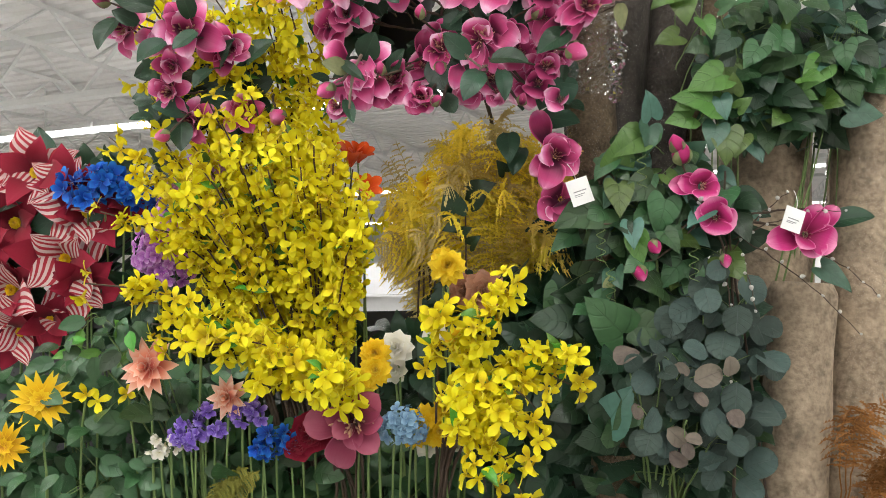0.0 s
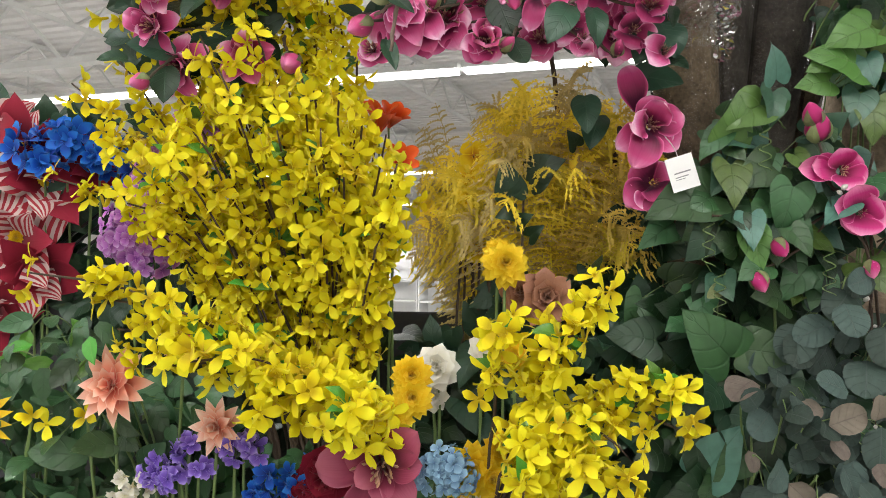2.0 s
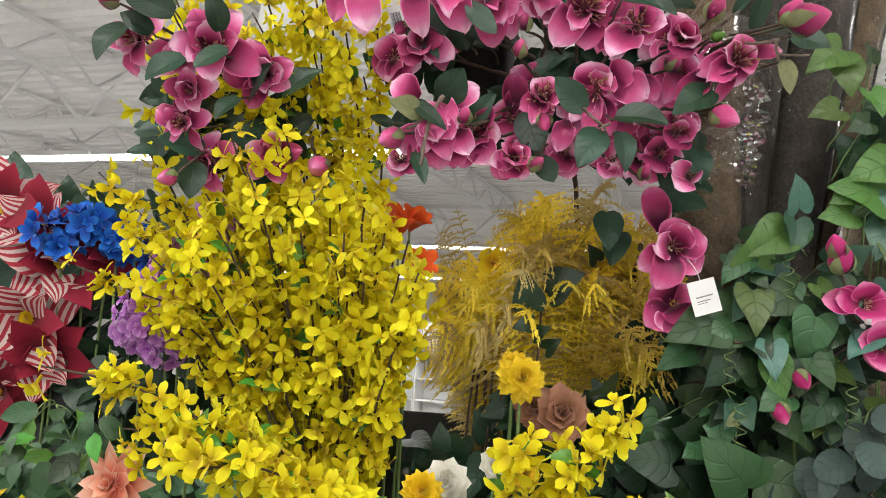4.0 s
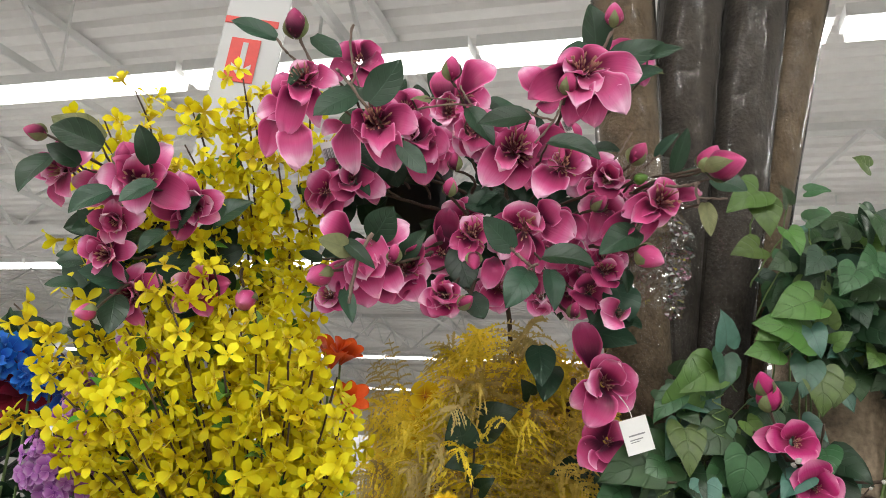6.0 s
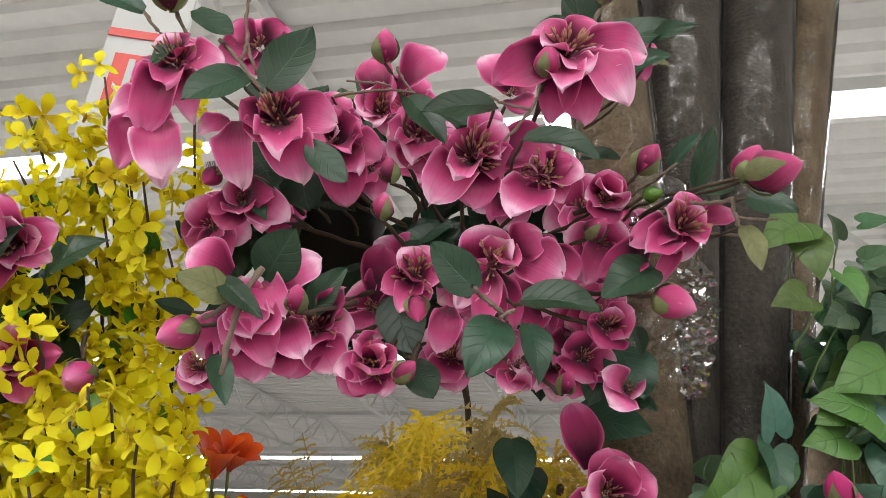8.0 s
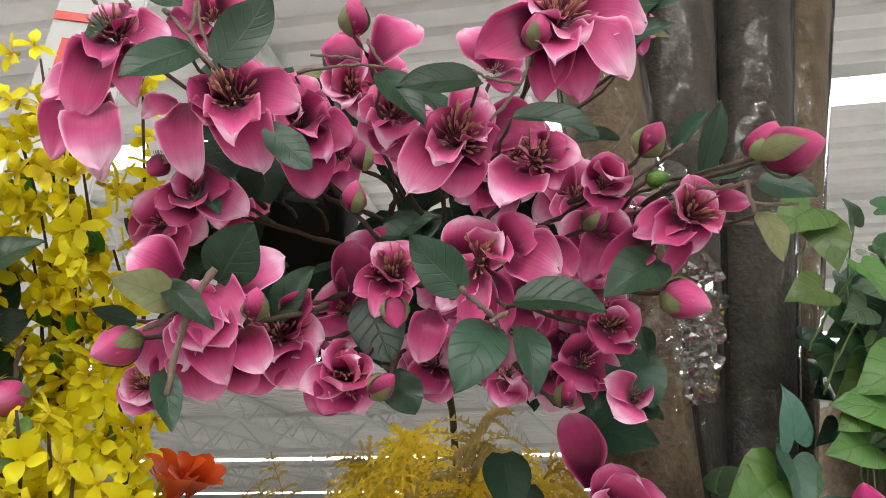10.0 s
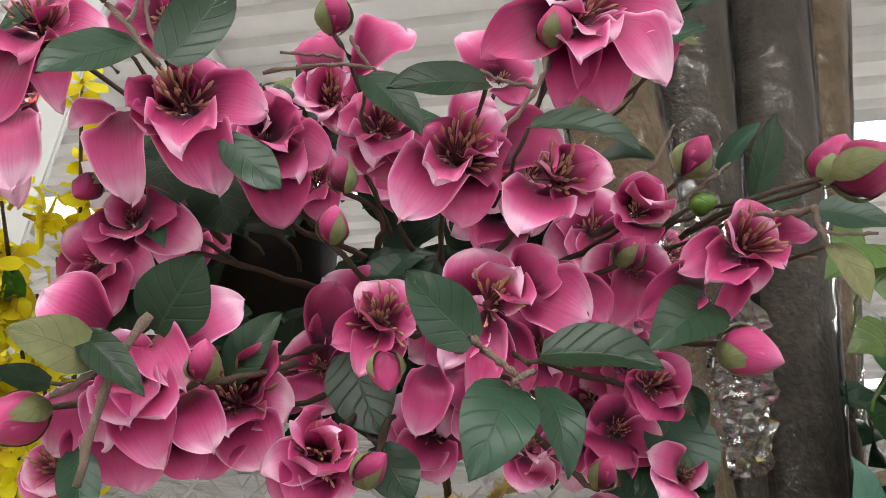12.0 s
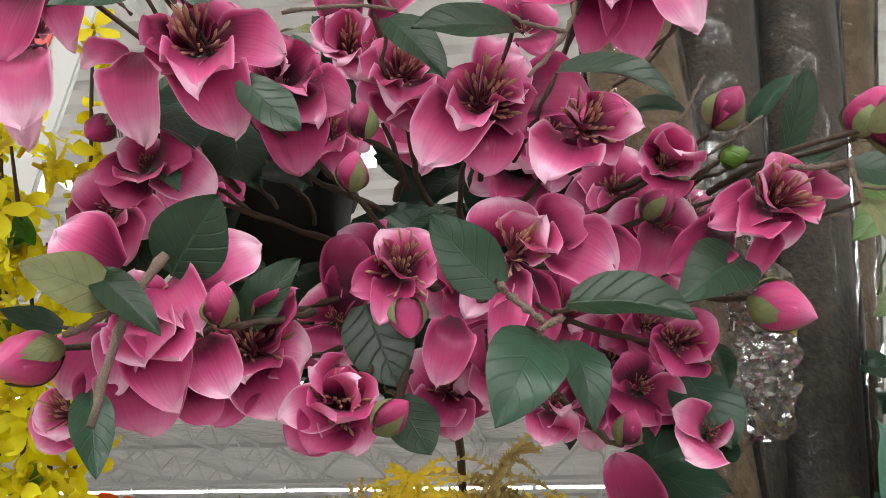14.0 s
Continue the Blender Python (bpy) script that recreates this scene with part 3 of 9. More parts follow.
MARIGOLD = [pompom("flower", GOLD, 6, 14, 0.1, k, 1.5, spoon, -0.2, 1.5) for k in range(2)]
DAHLIA = [pompom("flower", CORAL, 4, 11, 0.1, k, 0.6, lance, 0.1, 1.2) for k in range(2)]
CARNATION = [pompom("flower", CREAM, 5, 9, 0.16, k, 1.2, spoon, 0.0, 1.5) for k in range(2)]
ROSE = [pompom("flower", RED, 5, 6, 0.26, k, 1.0, spoon, 0.35, 1.5) for k in range(2)]
SUNRAY = pompom("flower", GOLD, 2, 17, 0.07, 3, 0.3, lance, 0.1, 0.3)


def near(p, spread, r=rng):
    return Vector(p) + Vector((r.uniform(-1, 1), r.uniform(-1, 1), r.uniform(-1, 1))) * spread


def magnolia(parent, at, size, toward, spin=0.0, openness=1.0, kinds=(MAG_OUT, MAG_IN), seed=0):
    """An open flower of three broad outer petals, inner petals and a tuft of stamens."""
    r = random.Random(seed + int(abs(at[0]) * 9999) + int(at[2] * 777))
    m = facing(at, toward, spin, size)
    f = part("flower", r.choice(MAG_HEART), parent, m)
    outer, inner = kinds
    for k in range(5):
        tilt = (18 + r.uniform(-30, 22)) if openness > 0.7 else (18 + 50 * (1 - openness) + r.uniform(-8, 8))
        q = m @ Matrix.Rotation(2 * math.pi * k / 5 + r.uniform(-0.25, 0.25), 4, "Z") @ Matrix.Rotation(radians(tilt), 4, "X") @ Matrix.Scale(r.uniform(0.5, 0.68), 4)
        part("petal", r.choice(outer), f, q)
    for k in range(5):
        tilt = (42 + r.uniform(-10, 16)) if openness > 0.7 else (48 + 30 * (1 - openness) + r.uniform(-8, 8))
        q = m @ Matrix.Rotation(2 * math.pi * (k + 0.5) / 5 + r.uniform(-0.25, 0.25), 4, "Z") @ Matrix.Rotation(radians(tilt), 4, "X") @ Matrix.Scale(r.uniform(0.38, 0.52), 4)
        part("petal", r.choice(inner), f, q)
    return f


def bloom(parent, at, heart, petals, sets=(MAG_OUT, MAG_IN)):
    """An open flower; each petal runs from a base to a tip, both in mm from the flower's middle, with its width."""
    at = Vector(at)
    r = random.Random(int(abs(at.x) * 9999) + int(at.z * 777))
    toward = Vector((r.uniform(-0.2, 0.2), -1, r.uniform(-0.15, 0.2)))
    f = part("flower", r.choice(MAG_HEART), parent, facing(at + Vector((0, -0.003, 0)), toward, r.uniform(0, 360), max(heart, 0.012) * 2.9))
    for bx, by, bz, tx, ty, tz, w in petals:
        base, tip = at + Vector((bx, by, bz)) / 1000, at + Vector((tx, ty, tz)) / 1000
        way = (tip - base).normalized()
        lean = Vector((-way.x * 0.3 + r.uniform(-0.15, 0.15), -1, -way.z * 0.3 + r.uniform(-0.15, 0.15)))
        kinds = sets[1] if ty < -28 else sets[0]
        part("petal", r.choice(kinds), f, along(base, tip, lean, w / 1000 / (tip - base).length / 0.66))
    return f


def bud(parent, at, size, toward, kinds=MAG_BUD, sepals=3, seed=0):
    r = random.Random(seed + int(abs(at[0]) * 9999) + int(at[2] * 777))
    m = facing(at, toward, r.uniform(0, 360), size)
    b = part("bud", r.choice(kinds), parent, m)
    for k in range(sepals):
        q = m @ Matrix.Rotation(2.1 * k + r.uniform(-0.3, 0.3), 4, "Z") @ Matrix.Diagonal((1, 1, r.uniform(0.75, 1.1), 1))
        part("sepal", SEPAL, b, q)
    return b


def leaf(parent, base, tip, kinds, normal=(0, -1, 0.4), width=1.0):
    return part("leaf", rng.choice(kinds), parent, along(base, tip, normal, width))


def twig(parent, a, b, r0=0.0028, r1=0.0018, sag=0.03, material=BARK, name="twig"):
    a, b = Vector(a), Vector(b)
    mid = (a + b) / 2 + Vector((rng.uniform(-sag, sag), rng.uniform(-sag, sag), rng.uniform(-sag, sag * 0.3)))
    part(name, tube_mesh(name, bend(a, mid, b, 8, 0.0015), r0, r1, material, 6, 0.25), parent)


def forsythia(base, via, tip, flowers, size=0.053, start=0.2, leaves=2, spread=0.028, group="forsythia stems", facing_y=-0.4):
    t = thing("forsythia_stem", base, "arching artificial forsythia stem with bright yellow cloth flowers", "artificial flower", group)
    pts = bend(base, via, tip, 14, 0.004)
    part("stem", tube_mesh("stem", pts, 0.0032, 0.0014, BARK, 5, 0.3), t)
    for k in range(flowers):
        v = start + (1 - start) * (k + rng.random()) / flowers
        i = min(13, int(v * 14))
        p = pts[i].lerp(pts[i + 1], v * 14 - i)
        d = Vector((rng.gauss(0, 1), rng.gauss(facing_y, 0.8), rng.gauss(0.15, 0.9))).normalized()
        at = p + d * rng.uniform(0.3, 1.0) * spread
        part("flower", rng.choice(FORS), t, facing(at, d + Vector((rng.gauss(0, 0.4), rng.gauss(-0.1, 0.4), rng.gauss(-0.1, 0.4))), rng.uniform(0, 90), size * rng.uniform(0.85, 1.2)))
    for k in range(leaves):
        v = rng.uniform(0.5, 1.0)
        i = min(13, int(v * 14))
        d = Vector((rng.gauss(0, 1), rng.gauss(-0.4, 0.8), rng.gauss(0.3, 0.8))).normalized()
        for q in range(2):
            e = (d + Vector((rng.gauss(0, 0.5), rng.gauss(0, 0.5), rng.gauss(0, 0.5)))).normalized()
            part("leaf", rng.choice(SMALL_LEAF), t, along(pts[i], pts[i] + e * rng.uniform(0.03, 0.05), (0, -1, 1)))
    return t


def frond(base, via, tip, material, leaflets=26, length=0.085, label="feathery yellow dyed fern frond", sub=6, width=0.005, droop=0.45, seed=0, name="fern_frond"):
    """A feathery frond: a rib with fine branched leaflets."""
    r = random.Random(seed)
    pts = bend(base, via, tip, 18, 0.003, r)
    t = solo(name, tube_mesh(name, [p - Vector(base) for p in pts], 0.0022, 0.0008, material, 4), Matrix.Translation(base), label, "artificial plant", "fern fronds")
    verts, faces = [], []
    for k in range(leaflets * 2):
        v = 0.45 + 0.55 * (k // 2 + r.random() * 0.25) / leaflets
        i = min(17, int(v * 18))
        p = pts[i].lerp(pts[i + 1], min(1, v * 18 - i))
        d = (pts[i + 1] - pts[i]).normalized()
        s = d.cross(Vector((0, -1, 0.15))).normalized() * (1 if k % 2 else -1)
        out = (s * 0.9 + d * 0.7 + Vector((r.gauss(0, 0.12), r.gauss(-0.15, 0.25), r.gauss(-droop * 0.3, 0.12)))).normalized()
        L = length * math.sin(math.pi * min(1, 0.2 + 0.8 * (v - 0.45) / 0.55)) * r.uniform(0.7, 1.15) + 0.008
        nrm = out.cross(Vector((r.gauss(0, 0.3), -1, r.gauss(0, 0.3)))).normalized()
        for q in range(sub):
            f0 = q / sub
            a = p + out * L * f0 + Vector((0, 0, -droop * L * f0 * f0))
            b = p + out * L * (f0 + 1 / sub) + Vector((0, 0, -droop * L * (f0 + 1 / sub) ** 2))
            n = len(verts)
            verts += [a - nrm * width * 0.5, a + nrm * width * 0.5, b]
            faces.append((n, n + 1, n + 2))
            for sg in (-1, 1):
                e = a + (out * 0.6 + nrm * sg + d * 0.2).normalized() * L * 0.13 * (1 - f0 * 0.5) * r.uniform(0.6, 1.2)
                n = len(verts)
                verts += [a - out * width * 0.6, a + out * width * 0.6, e]
                faces.append((n, n + 1, n + 2))
    WORLD[t] = Matrix.Translation(base)
    part("foliage", mesh_of("foliage", [v - Vector(base) for v in verts], faces, None, material), t, Matrix.Translation(base))
    return t


def head(name, meshes, base, at, size, toward, label, category="artificial flower", group="", leaves=2, leafset=None, stem=GREENSTEM):
    """One flower head on its own stem."""
    t = thing(name, base, label, category, group)
    twig(t, base, at, 0.003, 0.0022, 0.04, stem, "stem")
    part("flower", rng.choice(meshes), t, facing(at, toward, rng.uniform(0, 360), size))
    for k in range(leaves):
        p = Vector(base).lerp(Vector(at), rng.uniform(0.5, 0.9))
        leaf(t, p, p + Vector((rng.gauss(0, 1), rng.gauss(-0.5, 0.5), rng.gauss(0.1, 0.6))).normalized() * rng.uniform(0.05, 0.09), leafset or BUSH_LEAF)
    return t


def cluster(name, meshes, base, centre, radius, count, size, label, squash=(1, 1, 1), group="", backing=True):
    """A rounded head of many small flowers."""
    t = thing(name, base, label, "artificial flower", group)
    twig(t, base, centre, 0.003, 0.002, 0.03, GREENSTEM, "stem")
    for k in range(count):
        d = Vector((rng.gauss(0, 1), rng.gauss(-0.5, 0.9), rng.gauss(0, 1))).normalized()
        at = Vector(centre) + Vector((d.x * squash[0], d.y * squash[1], d.z * squash[2])) * radius * rng.uniform(0.7, 1.05)
        part("flower", rng.choice(meshes), t, facing(at, d + Vector((0, -0.3, 0.1)), rng.uniform(0, 90), size * rng.uniform(0.8, 1.2)))
    return t


POIN_RED = [sheet("petal", lance, width=0.3, arch=0.12, fold=0.15, wave=0.1, nu=6, nv=8, material=RED, seed=k) for k in range(4)]
POIN_STRIPE = [sheet("petal", lance, width=0.32, arch=0.12, fold=0.15, wave=0.1, nu=6, nv=8, material=STRIPED, seed=k) for k in range(4)]


def poinsettia(base, at, size, toward, label, stripes=2):
    t = thing("poinsettia", base, label, "artificial flower", "poinsettias")
    twig(t, base, at, 0.003, 0.0022, 0.03, GREENSTEM, "stem")
    m = facing(at, toward, rng.uniform(0, 360), size)
    for k in range(9):
        kinds = POIN_STRIPE if stripes and k % (4 - stripes) == 0 else POIN_RED
        q = m @ Matrix.Rotation(k * 2.4, 4, "Z") @ Matrix.Rotation(radians(rng.uniform(0, 30) + 3 * k), 4, "X") @ Matrix.Scale(0.58 - 0.025 * k, 4)
        part("petal", rng.choice(kinds), t, q)
    part("flower", MARIGOLD[0], t, m @ Matrix.Translation((0, 0, 0.08)) @ Matrix.Scale(0.14, 4))
    for k in range(3):
        q = m @ Matrix.Rotation(k * 2.1 + 0.4, 4, "Z") @ Matrix.Rotation(radians(-8), 4, "X") @ Matrix.Scale(0.6, 4)
        part("leaf", rng.choice(MAG_LEAF), t, q)


MOSS = surface("olive_chenille", (0.2, 0.2, 0.03), 0.9, 60, 0.3, 0.3)
DUSTY = [pompom("flower", petal_cloth("dusty_peach_cloth", [(0.0, (0.25, 0.08, 0.04)), (1.0, (0.5, 0.26, 0.16))]), 5, 9, 0.16, 4, 1.2, spoon, 0.0, 1.5)]
GOLD_F = [cross_flower("flower", petal_cloth("golden_orchid_cloth", [(0.0, (0.5, 0.2, 0.0)), (0.4, (0.8, 0.58, 0.005)), (1.0, (0.86, 0.68, 0.02))]), l, 0.26, k, 4, spoon) for k, l in enumerate((0.1, 0.3, -0.1))]


def orange_lily(base, at, size, toward):
    t = thing("orange_lily", base, "orange red artificial lily behind the forsythia", "artificial flower", "lilies")
    twig(t, base, at, 0.003, 0.002, 0.03, GREENSTEM, "stem")
    m = facing(at, toward, rng.uniform(0, 90), size)
    for k in range(6):
        part("petal", rng.choice(ORANGE_OUT), t, m @ Matrix.Rotation(k * 1.047, 4, "Z") @ Matrix.Rotation(radians(50 + rng.uniform(-15, 15)), 4, "X") @ Matrix.Scale(0.7, 4))


def curl(parent, at, turns=3):
    """A thin coiled tendril that hangs down."""
    pts = [Vector(at) + Vector((0.008 * math.cos(k * 0.8) * (1 + k * 0.01), 0.008 * math.sin(k * 0.8), 0.03 - 0.0028 * k)) for k in range(8 * turns)]
    part("tendril", tube_mesh("tendril", pts, 0.0013, 0.0008, GREENSTEM, 5), parent)


FUR_PALE = surface("pale_down", (0.5, 0.49, 0.45), 0.9, 60, 0.3, 0.3)
WILLOW_BUD = egg("bud", FUR_PALE, 3, 0.03, 1, 8, 6)


def willow_twig(parent, a, b):
    a, b = Vector(a), Vector(b)
    pts = bend(a, (a + b) / 2 + Vector((0, 0, 0.03)), b, 12, 0.003)
    part("twig", tube_mesh("twig", pts, 0.0015, 0.0008, BARK, 5), parent)
    for k in range(2, 13, 2):
        d = Vector((rng.gauss(0, 1), rng.gauss(-0.4, 0.6), rng.gauss(0.2, 0.8))).normalized()
        part("bud", WILLOW_BUD, parent, facing(pts[k], d, 0, rng.uniform(0.006, 0.012)))

WARMLEAF = leaf_cloth("mauve_leaf_cloth", (0.13, 0.105, 0.085), (0.08, 0.06, 0.05), rough=0.7, tint=0.7)
WARM = [sheet("leaf", disc, width=0.4, fold=f, arch=0.1, wave=0.06, nu=6, nv=8, material=WARMLEAF, seed=k) for k, f in enumerate((0.1, 0.3))]


def price_tag(at, w, h, lean, label, bars=False):
    t = thing("price_tag", at, label, "price tag", "price tags")
    m = Matrix.Translation(at) @ Matrix.Rotation(radians(12), 4, "Z") @ Matrix.Rotation(radians(lean), 4, "Y")
    part("card", box_mesh("card", -w / 2, w / 2, -0.0004, 0.0004, -h / 2, h / 2, PAPER), t, m)
    if bars:
        for k in range(9):
            x = -w * 0.36 + k * w * 0.085
            part("print", box_mesh("print", x, x + w * (0.03 + 0.025 * (k % 3)), -0.0012, -0.0006, -h * 0.2, h * 0.25, INK), t, m)
    else:
        for k, (a, b) in enumerate(((0.3, 0.34), (0.18, 0.21), (0.12, 0.14))):
            part("print", box_mesh("print", -w * 0.3, w * (0.3 - 0.12 * k), -0.0012, -0.0006, h * (a - 0.3), h * (b - 0.3), INK), t, m)
    part("cord", tube_mesh("cord", bend((0, 0, h / 2), (0.005, 0.01, h / 2 + 0.02), (0.0, 0.03, h / 2 + 0.04), 6), 0.0007, 0.0007, PAPER, 4), t, m)


# ---- display ----
solo("display_stand", box_mesh("display_stand", -1.6, 1.5, 1.5, 2.12, 0.0, 0.6, BLACK, 0.01), Matrix(), "black tiered flower display stand on the floor", "display stand")
panel = thing("pegboard_panel", (-0.5, 2.15, 0.0), "dark grey perforated pegboard panel behind the flowers", "panel")
for k in range(4):
    x = -2.4 + k * 0.92
    part("board", box_mesh("board", x, x + 0.9, 2.135, 2.155, 0.0, 1.46, PEG, 0.003), panel)
    part("upright", box_mesh("upright", x + 0.9, x + 0.92, 2.125, 2.16, 0.0, 1.48, BLACK, 0.003), panel)
verts, faces = [], []
for k in range(70):
    for q in range(26):
        x, z, n = -2.38 + k * 0.0254, 0.8 + q * 0.0254, len(verts)
        verts += [(x + 0.003 * math.cos(a * math.pi / 3), 2.134, z + 0.003 * math.sin(a * math.pi / 3)) for a in range(6)]
        faces.append(tuple(range(n, n + 6)))
tagged(part("peg_hole", mesh_of("peg_hole", verts, faces, None, BLACK, smooth=False), panel), kind="stuff")


def bucket(x, y, z=0.6, h=0.3):
    t = thing("flower_bucket", (x, y, z), "black plastic flower bucket standing on the display", "bucket", "flower buckets")
    verts, faces = [], []
    prof = [(0.0, 0.0), (0.08, 0.0), (0.1, h), (0.108, h), (0.108, h - 0.02), (0.098, h - 0.005), (0.085, 0.05), (0.0, 0.05)]
    for rr, zz in prof:
        for i in range(16):
            verts.append((rr * math.cos(i * math.pi / 8), rr * math.sin(i * math.pi / 8), zz))
    for j in range(len(prof) - 1):
        for i in range(16):
            i2 = (i + 1) % 16
            faces.append((j * 16 + i, j * 16 + i2, (j + 1) * 16 + i2, (j + 1) * 16 + i))
    part("body", mesh_of("body", verts, faces, None, BLACK), t, Matrix.Translation((x, y, z)))


for x in (-1.15, -0.85, -0.55, -0.25, 0.08, 0.38, 0.68, 0.98):
    for y in (1.68, 1.92):
        bucket(x, y)


# Black tub shape, used only to darken the gap inside the magnolia bush.
def dark_filler_mesh(r0, r1, h):
    verts, faces = [], []
    prof = [(0.0, 0.0), (r0, 0.0), (r1, h), (r1 + 0.006, h), (r1 + 0.006, h - 0.015), (r1 - 0.006, h - 0.004), (r0 - 0.01, 0.02), (0.0, 0.02)]
    for rr, zz in prof:
        for i in range(20):
            verts.append((rr * math.cos(i * math.pi / 10), rr * math.sin(i * math.pi / 10), zz))
    for j in range(len(prof) - 1):
        for i in range(20):
            i2 = (i + 1) % 20
            faces.append((j * 20 + i, j * 20 + i2, (j + 1) * 20 + i2, (j + 1) * 20 + i))
    return mesh_of("pot", verts, faces, None, BLACK)


def plush_roll(low, high, r, z0, z1, material, label, wrap=True):
    """A tall roll of cloth with a soft, uneven outline, wrapped in clear film."""
    low, high = Vector(low), Vector(high)
    way = high - low
    a, b = low + way * ((z0 - low.z) / way.z), low + way * ((z1 - low.z) / way.z)
    x, y = a.x, a.y
    t = thing("fabric_roll", a, label, "fabric roll", "fabric rolls")
    m = facing(a, way)
    verts, faces, n = [], [], 40
    L = (b - a).length
    for j in range(n + 1):
        for i in range(24):
            a = i * math.pi / 12
            q = noise.noise(Vector((math.cos(a) * 1.2 + x * 9, math.sin(a) * 1.2, j * 0.16)))
            rr = r * (1 + 0.06 * q) * (1 if 0 < j < n else 0.85)
            verts.append((rr * math.cos(a), rr * math.sin(a), L * j / n))
    for j in range(n):
        for i in range(24):
            i2 = (i + 1) % 24
            faces.append((j * 24 + i, j * 24 + i2, (j + 1) * 24 + i2, (j + 1) * 24 + i))
    faces.append(tuple(range(24))[::-1])
    faces.append(tuple(n * 24 + i for i in range(24)))
    part("cloth", mesh_of("cloth", verts, faces, None, material), t, m)
    if wrap:
        verts, faces = [], []
        for j in range(91):
            for i in range(48):
                a = i * math.pi / 24
                p = Vector((math.cos(a) * 3 + x * 5, math.sin(a) * 3 + y, j * 0.1))
                q = noise.noise(p) + 0.6 * abs(noise.noise(p * 2.3)) + 0.3 * noise.noise(p * 5)
                rr = r * (1.06 + 0.05 * q) + 0.002
                verts.append((rr * math.cos(a), rr * math.sin(a), L * j / 90))
        for j in range(90):
            for i in range(48):
                i2 = (i + 1) % 48
                faces.append((j * 48 + i, j * 48 + i2, (j + 1) * 48 + i2, (j + 1) * 48 + i))
        f = part("film", mesh_of("film", verts, faces, None, FILM), t, m, "clear crinkled plastic film")
        f.visible_shadow = False
    return t


def clear_film(name, ior):
    m = bpy.data.materials.new(name)
    n, l, b = nodes_of(m)
    tr, gl, mix = n.new("ShaderNodeBsdfTransparent"), n.new("ShaderNodeBsdfGlossy"), n.new("ShaderNodeMixShader")
    gl.inputs["Roughness"].default_value = 0.1
    co, vo, ns, bp = n.new("ShaderNodeTexCoord"), n.new("ShaderNodeTexVoronoi"), n.new("ShaderNodeTexNoise"), n.new("ShaderNodeBump")
    vo.feature = "DISTANCE_TO_EDGE"
    vo.inputs["Scale"].default_value, ns.inputs["Scale"].default_value, ns.inputs["Detail"].default_value = 22, 9, 2.5
    warp = n.new("ShaderNodeVectorMath")
    l.new(co.outputs["Object"], ns.inputs["Vector"])
    l.new(co.outputs["Object"], warp.inputs[0])
    l.new(ns.outputs["Color"], warp.inputs[1])
    l.new(warp.outputs[0], vo.inputs["Vector"])
    bp.inputs["Strength"].default_value, bp.inputs["Distance"].default_value = 0.5, 0.02
    l.new(ns.outputs["Fac"], bp.inputs["Height"])
    l.new(bp.outputs[0], gl.inputs["Normal"])
    fr = n.new("ShaderNodeFresnel")
    fr.inputs["IOR"].default_value = ior
    l.new(bp.outputs[0], fr.inputs["Normal"])
    l.new(fr.outputs[0], mix.inputs[0])
    l.new(tr.outputs[0], mix.inputs[1])
    l.new(gl.outputs[0], mix.inputs[2])
    l.new(mix.outputs[0], n["Material Output"].inputs[0])
    return m


FILM, LOOSE_FILM = clear_film("clear_film", 1.22), clear_film("loose_clear_film", 1.9)
tan_roll = plush_roll((0.320, 1.800, 2.225), (0.309, 1.800, 2.478), 0.055, 0.6, 2.75, FUR_TAN, "olive tan plush fabric roll wrapped in clear film", True)
plush_roll((0.429, 1.860, 2.260), (0.455, 1.860, 2.531), 0.06, 0.6, 2.8, FUR, "dark grey brown plush fabric roll wrapped in clear film", True)
plush_roll((0.555, 1.890, 2.282), (0.595, 1.890, 2.562), 0.06, 0.6, 2.8, FUR, "dark grey brown plush fabric roll wrapped in clear film", True)
plush_roll((0.659, 1.960, 2.320), (0.722, 1.960, 2.621), 0.05, 0.6, 2.8, FUR_TAN, "slim olive tan plush fabric roll wrapped in clear film", True)
plush_roll((0.747, 1.840, 1.069), (0.779, 1.830, 1.527), 0.07, 0.6, 1.52, FUR_BEIGE, "short beige plush fabric roll", False)
plush_roll((0.742, 2.000, 1.077), (0.757, 1.990, 1.839), 0.105, 0.6, 1.95, FUR_BEIGE, "beige plush fabric roll", False)
plush_roll((0.895, 1.880, 1.072), (0.959, 1.870, 1.836), 0.085, 0.6, 1.95, FUR_BEIGE, "beige plush fabric roll wrapped in clear film", True)


